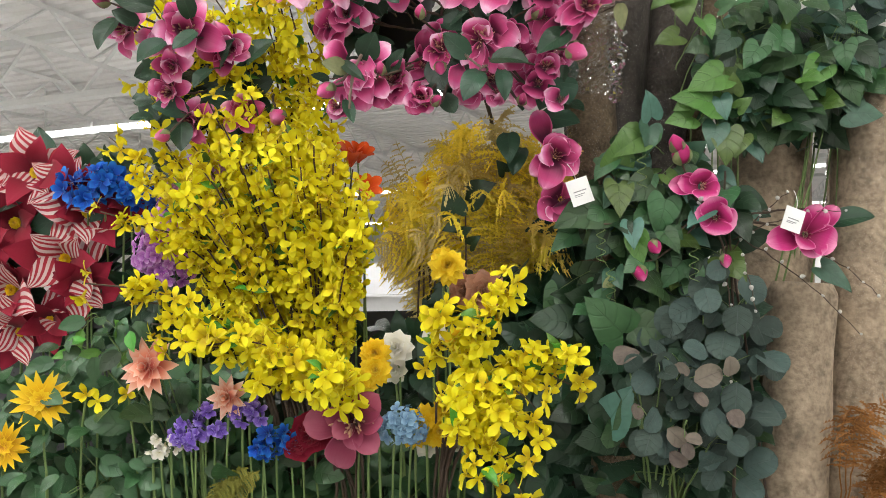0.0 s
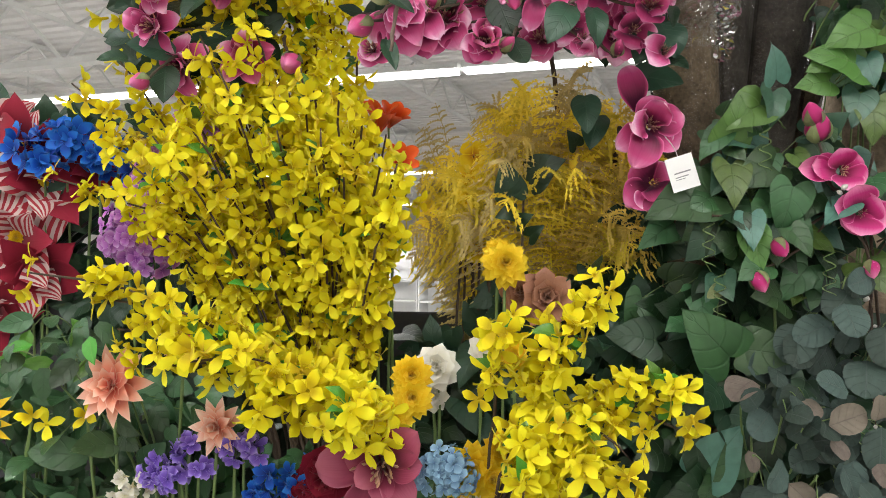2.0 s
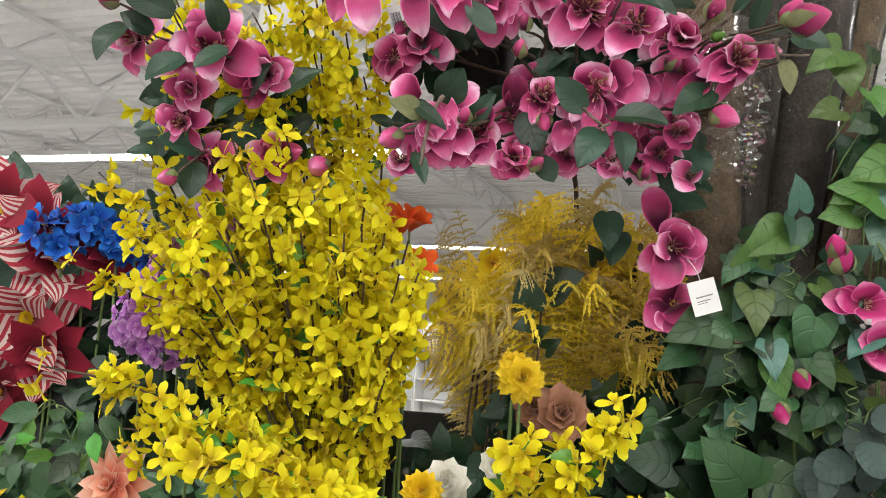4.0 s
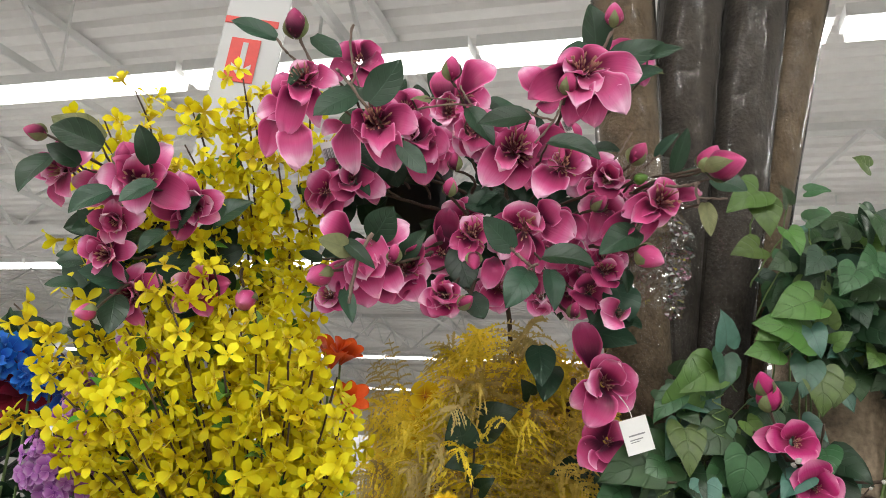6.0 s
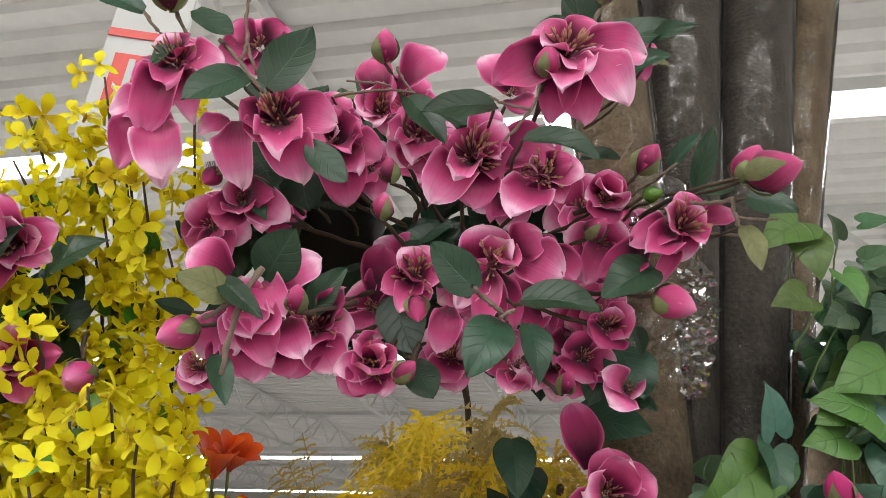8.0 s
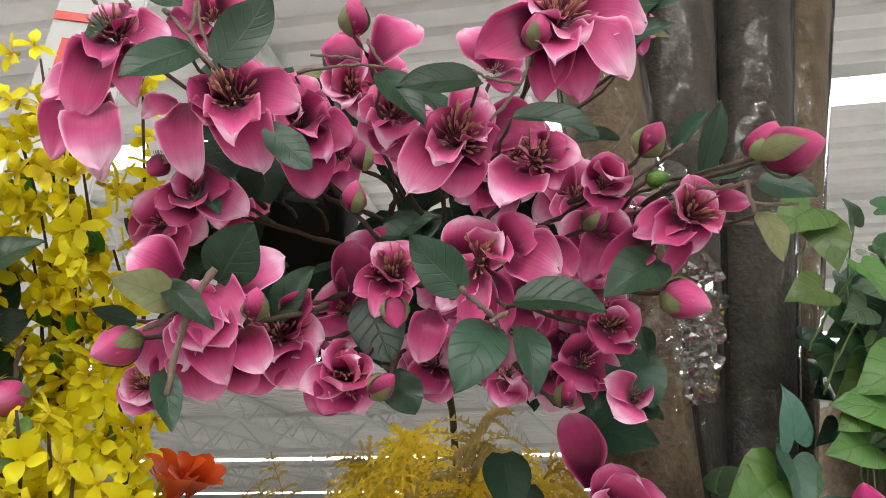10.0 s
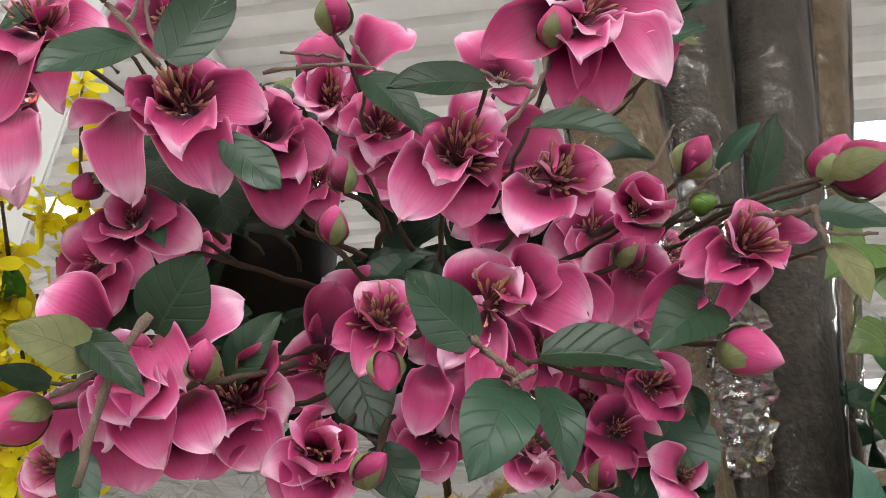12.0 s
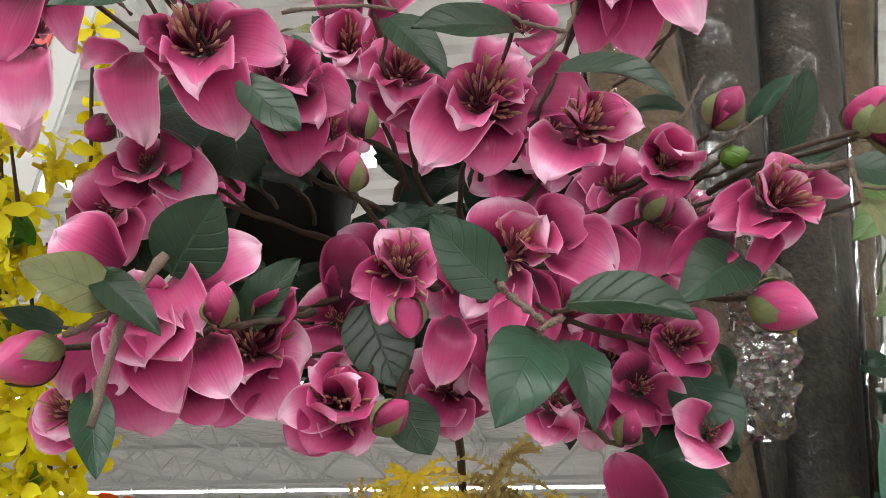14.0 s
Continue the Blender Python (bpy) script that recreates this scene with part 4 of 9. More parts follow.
def sign_post():
    t = thing("sign_post", (-0.62, 2.02, 0.6), "white sign board with a red panel and a white down arrow", "sign")
    m = Matrix.Translation((-0.668, 2.02, 0.575)) @ Matrix.Rotation(radians(5.5), 4, "Y")
    part("board", box_mesh("board", -0.06, 0.078, -0.006, 0.006, 0, 2.3, WHITE, 0.002), t, m)
    part("red_panel", box_mesh("red_panel", -0.034, 0.032, -0.009, -0.0065, 1.86, 1.965, SIGNRED), t, m)
    part("red_bar", box_mesh("red_bar", -0.058, 0.062, -0.009, -0.0065, 2.0, 2.016, SIGNRED), t, m)
    verts = [(-0.006, 0, 1.645), (0.006, 0, 1.645), (0.006, 0, 1.545), (0.022, 0, 1.565), (0.022, 0, 1.55), (0, 0, 1.512), (-0.022, 0, 1.55), (-0.022, 0, 1.565), (-0.006, 0, 1.545)]
    verts = [(x, -0.0105, 1.87 + (z - 1.512) * 0.64) for x, y, z in verts] + [(x, -0.0092, 1.87 + (z - 1.512) * 0.64) for x, y, z in verts]
    faces = [tuple(range(9))] + [tuple(range(9, 18))[::-1]] + [(i, (i + 1) % 9, 9 + (i + 1) % 9, 9 + i) for i in range(9)]
    part("arrow", mesh_of("arrow", verts, faces, None, WHITE, smooth=False), t, m)


sign_post()

# ---- flowers ----
for k in range(50):
    f = (k + rng.random()) / 50
    ang = radians(-52 + 80 * f)
    L = (0.53 - 0.24 * max(0, f - 0.5) / 0.5) * rng.uniform(0.6, 1.06)
    b = (-0.27 + rng.uniform(-0.05, 0.05), 1.8 + rng.uniform(-0.05, 0.05), 0.9)
    tip = (-0.27 + math.sin(ang) * L, rng.uniform(1.56, 1.8), 1.4 + math.cos(ang) * L)
    via = (-0.27 + math.sin(ang) * L * 0.25, 1.76, 1.36 + math.cos(ang) * L * 0.45)
    forsythia(b, via, tip, 28, start=0.42, spread=0.034)
for x, z in ((-0.7, 1.86), (-0.66, 1.79), (-0.72, 1.7), (-0.62, 1.9), (-0.6, 1.66)):
    forsythia((-0.32, 1.8, 0.9), (-0.38, 1.74, 1.62), (x, 1.68, z), 22, start=0.55, spread=0.026)
for k in range(9):
    b = (-0.2 + rng.uniform(-0.06, 0.06), 1.72, 0.9)
    tip = (-0.62 + 0.055 * k + rng.uniform(-0.03, 0.03), 1.47 + rng.uniform(-0.03, 0.05), 1.52 - 0.025 * k + rng.uniform(-0.04, 0.03))
    forsythia(b, (-0.1, 1.46, 1.5), tip, 28, size=0.057, start=0.5, spread=0.034)
for k, (x, z) in enumerate(((0.17, 1.14), (0.2, 1.22), (0.1, 1.16), (0.14, 1.28), (0.05, 1.24), (0.29, 1.38), (0.27, 1.34), (0.16, 1.53), (0.12, 1.47), (0.02, 1.48), (0.2, 1.3), (0.1, 1.3))):
    forsythia((-0.02, 1.72, 0.9), (0.02 + 0.02 * (k % 3), 1.5, 1.5), (x, 1.48 + rng.uniform(-0.02, 0.04), z), 22, size=0.057, start=0.55, spread=0.034)
for k in range(19):
    b = (-0.23 + rng.uniform(-0.015, 0.015), 1.88, 0.9)
    tip = (-0.66 + 0.022 * k + rng.uniform(-0.03, 0.03), 1.7 + rng.uniform(-0.05, 0.05), 2.13 + rng.uniform(-0.2, 0.1) + 0.004 * k)
    forsythia(b, (-0.26 + 0.5 * (tip[0] + 0.3) + rng.uniform(-0.03, 0.03), 1.82, 1.9), tip, 32, size=0.053, start=0.54, spread=0.045)

for k in range(84):
    ang = radians(rng.uniform(-80, 85))
    L = rng.uniform(0.16, 0.36)
    dry = (ang > 0.5 and rng.random() < 0.75) or rng.random() < 0.08
    b = (0.11 + rng.uniform(-0.03, 0.03), 1.97, 0.9)
    tip = (0.11 + math.sin(ang) * L * 0.85, rng.uniform(1.7, 1.92), 1.54 + math.cos(ang) * L * 0.95)
    via = (0.11 + math.sin(ang) * L * 0.35, 1.92, 1.65 + math.cos(ang) * L * 0.95)
    frond(b, via, tip, FERN_DRY if dry else (FERN_PALE if rng.random() < 0.25 else FERN), seed=k, label="feathery dried olive fern frond" if dry else "feathery yellow dyed fern frond")
for k in range(24):
    frond((-0.02, 1.97, 0.9), (-0.04, 1.95, 1.7), (rng.uniform(-0.17, 0.0), rng.uniform(1.85, 1.98), rng.uniform(1.55, 1.88)), FERN_PALE, seed=100 + k, leaflets=20, length=0.05, label="wispy pale yellow fern frond")


def leaf_mass(name, centre, size, count, meshes, length, label, base, seed):
    """Dense filler foliage: many leaves joined, on a few stems."""
    r = random.Random(seed)
    t = thing(name, base, label, "artificial plant", "filler foliage")
    data = []
    for me in meshes:
        co, uv = np.empty(len(me.vertices) * 3), np.empty(len(me.loops) * 2)
        me.vertices.foreach_get("co", co)
        me.uv_layers[0].data.foreach_get("uv", uv)
        idx = np.empty(len(me.loops), dtype=np.int32)
        me.loops.foreach_get("vertex_index", idx)
        uvs = np.zeros((len(me.vertices), 2))
        uvs[idx] = uv.reshape(-1, 2)
        data.append((co.reshape(-1, 3), uvs, [tuple(q.vertices) for q in me.polygons]))
    verts, uvs, faces, n = [], [], [], 0
    for k in range(count):
        while True:
            u = Vector((r.uniform(-1, 1), r.uniform(-1, 1), r.uniform(-1, 1)))
            if u.length < 1:
                break
        p = Vector(centre) + Vector((u.x * size[0], u.y * size[1], u.z * size[2]))
        d = Vector((u.x * 0.6 + r.gauss(0, 0.6), -0.3 + r.gauss(0, 0.3), r.gauss(-0.25, 0.55))).normalized()
        m = along(p, p + d * length * r.uniform(0.6, 1.25), (r.gauss(0, 0.4), -1, 0.5 + r.gauss(0, 0.4)), r.uniform(0.8, 1.1))
        co, uv, fs = r.choice(data)
        a = np.array(m)
        verts.append(co @ a[:3, :3].T + a[:3, 3])
        uvs.append(uv)
        faces += [tuple(i + n for i in f) for f in fs]
        n += len(co)
    me = mesh_of("foliage", np.concatenate(verts).tolist(), faces, np.concatenate(uvs), meshes[0].materials[0])
    tagged(part("foliage", me, t), kind="stuff")
    for k in range(5):
        e = Vector(centre) + Vector((r.uniform(-0.7, 0.7) * size[0], 0, r.uniform(0, 0.7) * size[2]))
        twig(t, base, e, 0.003, 0.0015, 0.03, GREENSTEM, "stem")
    return t


def leafy_vine(name, centre, size, count, kinds, length, label, base, seed, out=0.6):
    """A trailing plant of many leaves round a few vines."""
    r = random.Random(seed)
    t = thing(name, base, label, "artificial plant", "trailing plants")
    ends = []
    for k in range(7):
        e = Vector(centre) + Vector((r.uniform(-0.8, 0.8) * size[0], r.uniform(-0.3, 0.6) * size[1], r.uniform(-0.8, 0.9) * size[2]))
        ends.append(e)
        part("vine", tube_mesh("vine", bend(base, (Vector(base) + e) / 2 + Vector((0, 0, 0.08)), e, 10, 0.004, r), 0.003, 0.0015, GREENSTEM, 5), t)
    for k in range(count):
        while True:
            u = Vector((r.uniform(-1, 1), r.uniform(-1, 1), r.uniform(-1, 1)))
            if u.length < 1:
                break
        p = Vector(centre) + Vector((u.x * size[0], u.y * size[1], u.z * size[2]))
        d = Vector((u.x * out + r.gauss(0, 0.5), -0.3 + r.gauss(0, 0.22), r.gauss(-0.5, 0.45))).normalized()
        nrm = Vector((r.gauss(0, 0.3), -1, 0.35 + r.gauss(0, 0.3)))
        L = length * r.uniform(0.7, 1.25)
        part("leaf", r.choice(kinds), t, along(p, p + d * L, nrm, r.uniform(0.85, 1.1)))
        e = min(ends, key=lambda q: (q - p).length)
        if k % 3 == 0:
            part("tendril", tube_mesh("tendril", bend(e, (e + p) / 2 + Vector((0, 0.01, 0.02)), p, 5), 0.0012, 0.0009, GREENSTEM, 4), t)
    return t


leafy_vine("ivy_plant", (0.736, 1.780, 1.977), (0.2, 0.08, 0.16), 150, LIME + HEART + HEART + HEART + TEAL + DEEP, 0.068, "bright green heart leaved artificial ivy plant", (0.6, 1.92, 0.9), 1)
leafy_vine("ivy_plant", (0.457, 1.700, 1.666), (0.17, 0.09, 0.17), 115, HEART + TEAL + DEEP + LIME[:1], 0.06, "green heart leaved artificial ivy plant trailing over the display", (0.42, 1.9, 0.9), 2)
leafy_vine("ivy_plant", (0.431, 1.740, 1.350), (0.22, 0.1, 0.3), 165, HEART + DEEP + DEEP, 0.064, "dark green heart leaved artificial ivy plant trailing over the display", (0.42, 1.9, 0.9), 3)
leafy_vine("eucalyptus_plant", (0.543, 1.660, 1.364), (0.12, 0.08, 0.24), 90, GUM, 0.055, "grey green artificial eucalyptus with round leaves", (0.5, 1.88, 0.9), 4)
leafy_vine("eucalyptus_plant", (0.912, 1.840, 2.059), (0.09, 0.06, 0.13), 60, GUM + DEEP, 0.05, "dark teal artificial eucalyptus with round leaves", (0.9, 1.9, 0.9), 8)
leafy_vine("leafy_bush", (-0.739, 1.700, 1.180), (0.34, 0.13, 0.22), 200, BUSH_LEAF, 0.055, "green small leaved artificial bush", (-0.75, 1.85, 0.9), 5)
leaf_mass("leafy_bush", (-0.273, 1.860, 1.195), (0.42, 0.08, 0.26), 420, DEEP, 0.06, "dark green artificial filler foliage behind the forsythia", (-0.3, 1.92, 0.9), 6)
leaf_mass("leafy_bush", (0.159, 1.860, 1.245), (0.34, 0.08, 0.32), 420, DEEP, 0.06, "dark green artificial filler foliage beside the fern", (0.2, 1.95, 0.9), 7)
leaf_mass("leafy_bush", (-0.740, 1.740, 1.155), (0.42, 0.12, 0.26), 520, BUSH_LEAF, 0.058, "dense green artificial bush with small leaves", (-0.75, 1.85, 0.9), 12)
leaf_mass("leafy_bush", (-0.267, 1.720, 1.105), (0.34, 0.06, 0.15), 260, BUSH_LEAF, 0.055, "dense green artificial bush under the forsythia", (-0.35, 1.8, 0.9), 14)
leaf_mass("leafy_bush", (0.385, 1.800, 1.335), (0.3, 0.07, 0.36), 360, DEEP, 0.075, "dark green artificial filler foliage under the ivy", (0.4, 1.9, 0.9), 13)
leaf_mass("leafy_bush", (-0.822, 1.980, 1.644), (0.22, 0.05, 0.25), 160, DEEP, 0.07, "dark green artificial foliage behind the poinsettias", (-0.85, 2.05, 0.9), 15)
leaf_mass("leafy_bush", (0.767, 1.860, 1.966), (0.2, 0.04, 0.17), 70, DEEP, 0.06, "dark green artificial foliage behind the ivy", (0.7, 1.95, 0.9), 17)
leaf_mass("leafy_bush", (-0.626, 1.900, 1.446), (0.24, 0.04, 0.15), 170, DEEP, 0.06, "dark green artificial foliage below the lilac heads", (-0.62, 1.95, 0.9), 16)
leafy_vine("eucalyptus_plant", (0.448, 1.580, 1.322), (0.12, 0.04, 0.12), 26, WARM + GUM, 0.045, "mauve grey artificial eucalyptus sprig with small leaves", (0.45, 1.8, 0.9), 18)
leafy_vine("leafy_branch", (-0.633, 1.600, 1.424), (0.14, 0.08, 0.06), 34, BUSH_LEAF + SMALL_LEAF, 0.045, "trailing green leafy branch beside the forsythia", (-0.5, 1.8, 0.9), 9)


def wire_shelf():
    """A small black shelf with slanting wire braces behind the lilac heads."""
    t = thing("wire_shelf", (-0.75, 2.05, 1.46), "black metal shelf with slanting wire braces on the pegboard", "shelf")
    part("tray", box_mesh("tray", -1.1, -0.5, 1.9, 2.13, 1.46, 1.48, BLACK, 0.003), t)
    part("lip", box_mesh("lip", -1.1, -0.5, 1.885, 1.897, 1.44, 1.5, BLACK, 0.003), t)
    for k in range(4):
        part("brace", tube_mesh("brace", [(-0.98 + 0.03 * k, 1.88, 1.5), (-0.78 + 0.03 * k, 1.89, 1.66)], 0.003, 0.003, BLACK, 6), t)


wire_shelf()


def film_bunch(at, r, h, seed):
    """Loose clear film gathered round the foot of a roll."""
    verts, faces = [], []
    for j in range(41):
        for i in range(56):
            a = i * math.pi / 28
            p = Vector((math.cos(a) * 2.2 + seed, math.sin(a) * 2.2, j * 0.16))
            q = abs(noise.noise(p)) + 0.6 * abs(noise.noise(p * 2.1)) + 0.35 * noise.noise(p * 4.5)
            rr = r * (0.95 + 0.45 * q * math.sin(math.pi * min(1, 0.15 + j / 40)))
            verts.append((rr * math.cos(a), rr * math.sin(a), h * j / 40))
    for j in range(40):
        for i in range(56):
            i2 = (i + 1) % 56
            faces.append((j * 56 + i, j * 56 + i2, (j + 1) * 56 + i2, (j + 1) * 56 + i))
    ob = part("loose_film", mesh_of("loose_film", verts, faces, None, LOOSE_FILM, smooth=False), tan_roll, Matrix.Translation(at), "loose crinkled clear film")
    ob.visible_shadow = False



main_magnolia = thing("magnolia_bush", (0.160, 2.040, 0.900), "full artificial magnolia bush with deep pink flowers and dark leaves", "artificial flower", "magnolia bushes")
main_core = (0.083, 1.750, 2.011)
part("stem", tube_mesh("stem", bend((0.160, 2.040, 0.900), (0.156, 2.040, 1.926), main_core, 16, 0.003), 0.006, 0.004, BARK, 7, 0.2), main_magnolia)
bloom(main_magnolia, (-0.126, 1.540, 2.145), 0.034, ((3, 4, 3, 62, -18, -3, 54), (1, 4, -2, 34, -18, -74, 51), (-4, 4, -1, -15, -30, -48, 40), (-5, 4, 2, -34, -30, -23, 46), (-3, 4, 7, -12, -30, 15, 34), (1, 4, 7, 21, -8, 43, 46), (0, 4, -2, 16, -40, -71, 46), (-43, 6, 1, -29, -5, -79, 41), (-51, 6, 1, -79, -5, -20, 25)))
twig(main_magnolia, (-0.007, 1.661, 2.093), (-0.126, 1.546, 2.145))
bloom(main_magnolia, (-0.239, 1.540, 2.208), 0.030, ((2, 4, 4, 52, -18, -5, 37), (-4, 4, 8, -13, -18, 28, 37), (-5, 4, 1, -20, -18, -34, 41), (0, 4, -2, 29, -18, -74, 31), (0, 4, 7, 27, -35, 2, 31), (-8, 6, -67, 5, -10, -140, 51), (-3, 4, -1, -20, -18, -94, 44), (1, 4, 6, 29, -18, 9, 34), (-4, 4, -1, 4, -35, -56, 37)))
twig(main_magnolia, (-0.058, 1.661, 2.121), (-0.239, 1.546, 2.208))
bloom(main_magnolia, (-0.067, 1.570, 2.133), 0.000, ((4, 4, 2, 51, -18, -17, 51), (2, 4, 6, 32, -30, 18, 40), (3, 4, -1, 33, -30, -49, 40), (1, 4, -2, 21, -10, -68, 51), (-1, 4, 7, -2, -18, 44, 28), (-3, 4, -2, -11, -18, -38, 28), (1, 4, 7, 12, -40, -1, 37), (3, 4, 4, 41, -5, 17, 34), (4, 4, 1, 26, -45, -33, 44)))
twig(main_magnolia, (0.019, 1.675, 2.088), (-0.067, 1.576, 2.133))
bloom(main_magnolia, (-0.017, 1.590, 2.192), 0.026, ((-3, 4, 7, -23, -30, 10, 37), (-5, 4, 3, -30, -30, -19, 37), (-1, 4, 8, -16, -5, 74, 40), (19, 6, 40, 66, 0, 92, 47), (2, 4, 7, 18, -30, 13, 40), (2, 4, -2, 13, -18, -34, 37), (-3, 4, -2, -8, -30, -38, 30)))
twig(main_magnolia, (0.042, 1.683, 2.114), (-0.017, 1.596, 2.192))
bloom(main_magnolia, (0.027, 1.570, 2.154), 0.030, ((-4, 4, 2, -38, -30, -27, 35), (-1, 4, -3, -6, -35, -58, 47), (4, 4, 0, 31, -25, -42, 41), (-2, 4, 7, -20, -18, 25, 35), (3, 4, 7, 19, -20, 19, 35), (1, 4, -2, 5, -5, -45, 53), (-3, 4, -1, -25, -5, -37, 41)))
twig(main_magnolia, (0.062, 1.675, 2.097), (0.027, 1.576, 2.154))
bloom(main_magnolia, (0.086, 1.540, 2.112), 0.036, ((3, 4, 6, 30, -25, 32, 35), (1, 4, -2, 0, -20, -59, 50), (-3, 4, -1, -45, -25, -61, 51), (-2, 4, 6, -25, -15, 21, 38), (5, 4, 3, 26, -35, -18, 26), (2, 4, 7, 19, -5, 67, 35), (5, 4, 3, 87, -5, 19, 49), (-2, 4, -2, -24, -40, -54, 32), (5, 4, 1, 49, -8, -17, 41)))
twig(main_magnolia, (0.088, 1.661, 2.078), (0.086, 1.546, 2.112))
bloom(main_magnolia, (0.156, 1.520, 2.086), 0.032, ((-7, 6, -4, -37, -30, -64, 51), (5, 4, 5, 25, -25, 8, 31), (5, 4, 3, 39, -20, -3, 36), (4, 4, -1, 18, -15, -31, 31), (-2, 4, 5, -23, -30, -4, 23), (1, 4, -2, 1, 0, -30, 37)))
twig(main_magnolia, (0.120, 1.652, 2.066), (0.156, 1.526, 2.086))
bloom(main_magnolia, (0.182, 1.510, 2.230), 0.034, ((-3, 4, 2, -77, -15, -45, 49), (5, 4, 1, 61, -20, -61, 53), (6, 4, 4, 86, -15, 4, 52), (1, 4, -2, -13, -35, -78, 39), (3, 4, -1, 19, 0, -78, 49), (0, 4, -2, -17, 0, -79, 42), (-2, 4, 7, -35, -10, 27, 49), (5, 4, 8, 34, -15, 37, 49), (-2, 4, 6, -32, -35, -18, 36), (5, 4, 0, 11, -30, -46, 39)))
twig(main_magnolia, (0.132, 1.647, 2.131), (0.182, 1.516, 2.230))
bloom(main_magnolia, (0.131, 1.590, 2.225), 0.000, ((-2, 4, 8, -31, -10, 51, 42), (4, 4, 8, 23, -10, 28, 42), (5, 4, 0, 15, -15, -26, 38), (0, 4, 9, -6, 0, 33, 42)))
twig(main_magnolia, (0.108, 1.683, 2.129), (0.131, 1.596, 2.225))
bloom(main_magnolia, (0.227, 1.550, 2.076), 0.000, ((5, 4, 6, 16, -30, 13, 34), (3, 4, 7, 3, -25, 23, 37), (2, 4, 7, -7, -15, 25, 31), (6, 4, 2, 16, -15, -10, 34), (1, 4, -3, -5, -10, -28, 37), (-2, 4, 3, -21, -10, 0, 27), (6, 4, 4, -3, -40, -14, 37)))
twig(main_magnolia, (0.152, 1.665, 2.062), (0.227, 1.556, 2.076))
bloom(main_magnolia, (0.304, 1.540, 2.044), 0.034, ((4, 4, 6, -2, -25, 30, 40), (7, 4, 3, 62, -5, 21, 23), (-2, 4, 1, -58, -25, -25, 33), (-1, 4, -1, -52, -30, -46, 34), (6, 4, 0, 15, -30, -29, 31), (0, 4, -2, -29, -5, -62, 19), (-32, 6, -18, -87, -5, -58, 34), (0, 4, 6, -31, -35, 7, 34), (6, 4, 5, 19, -20, 17, 28), (3, 4, -2, -4, -15, -37, 31)))
twig(main_magnolia, (0.186, 1.661, 2.047), (0.304, 1.546, 2.044))
bloom(main_magnolia, (-0.127, 1.520, 1.937), 0.022, ((-22, 6, 30, -61, -10, 46, 41), (1, 6, -25, 13, -10, -76, 49), (0, 4, -2, 28, -25, -63, 39), (-2, 4, -2, -7, -20, -54, 31), (-19, 6, -11, -38, -5, -55, 39), (-1, 4, -2, 15, -32, -49, 41), (1, 4, -2, 34, -32, -45, 35), (34, 6, -15, 55, -10, -54, 34), (28, 6, -34, 44, 0, -68, 31), (21, 6, 16, 63, -5, 46, 36), (6, 6, 19, 37, -28, -19, 31), (-3, 4, 4, -4, -24, 14, 31), (-2, 4, -2, -4, -24, -32, 26), (-6, 6, -34, -21, 0, -71, 39)))
twig(main_magnolia, (-0.008, 1.652, 1.999), (-0.127, 1.526, 1.937))
bloom(main_magnolia, (-0.069, 1.570, 1.926), 0.032, ((1, 4, 4, 32, -35, 34, 26), (-2, 4, -2, -16, -15, -49, 41), (1, 4, -2, 24, -15, -45, 44), (3, 4, 1, 39, -5, -1, 41), (-3, 4, 4, -19, -5, 22, 33), (-1, 4, -3, 3, -30, -31, 41), (1, 4, 4, 17, -20, 21, 30)))
twig(main_magnolia, (0.018, 1.675, 1.994), (-0.069, 1.576, 1.926))
bloom(main_magnolia, (-0.015, 1.650, 1.976), 0.000, ((0, 4, 6, 8, -5, 76, 38), (0, 4, -3, -2, -10, -38, 52), (1, 4, 5, 15, -5, 49, 38), (-3, 4, 4, -24, 0, 25, 41), (3, 4, 3, 16, 0, 10, 47)))
twig(main_magnolia, (0.043, 1.740, 2.017), (-0.015, 1.656, 1.976))
bloom(main_magnolia, (-0.005, 1.540, 1.885), 0.026, ((-7, 6, 13, -22, -30, 17, 30), (0, 4, 4, 3, -25, 18, 28), (3, 4, 1, 25, -30, -1, 29), (-3, 4, 0, -35, -20, -12, 30), (-2, 4, -2, -16, -20, -30, 38), (1, 4, -3, 9, -15, -30, 36), (2, 4, 3, 12, -35, 10, 25), (-1, 4, -3, -3, -40, -24, 38), (-3, 4, -1, -30, 0, -26, 36), (3, 4, -1, 23, -10, -13, 25)))
twig(main_magnolia, (0.047, 1.661, 1.976), (-0.005, 1.546, 1.885))
bloom(main_magnolia, (0.030, 1.550, 1.980), 0.030, ((-3, 4, 0, -31, -25, -21, 28), (-1, 4, 5, -13, -20, 23, 32), (-1, 4, -2, -13, -25, -40, 27), (4, 4, 1, 23, -10, -6, 27), (2, 4, 5, 19, -10, 27, 32), (-3, 4, 3, -20, -35, -6, 30), (0, 4, -3, 2, -10, -34, 32)))
twig(main_magnolia, (0.063, 1.665, 2.019), (0.030, 1.556, 1.980))
bloom(main_magnolia, (-0.171, 1.560, 1.878), 0.022, ((-5, 4, 1, -17, -18, -3, 30), (0, 4, 4, 10, -18, 9, 28), (-3, 4, -2, -4, -18, -16, 33), (2, 4, -1, 24, -18, -14, 30), (2, 4, 1, 27, -5, 2, 28), (-3, 4, -1, -16, -10, -20, 33)))
twig(main_magnolia, (-0.027, 1.670, 1.973), (-0.171, 1.566, 1.878))
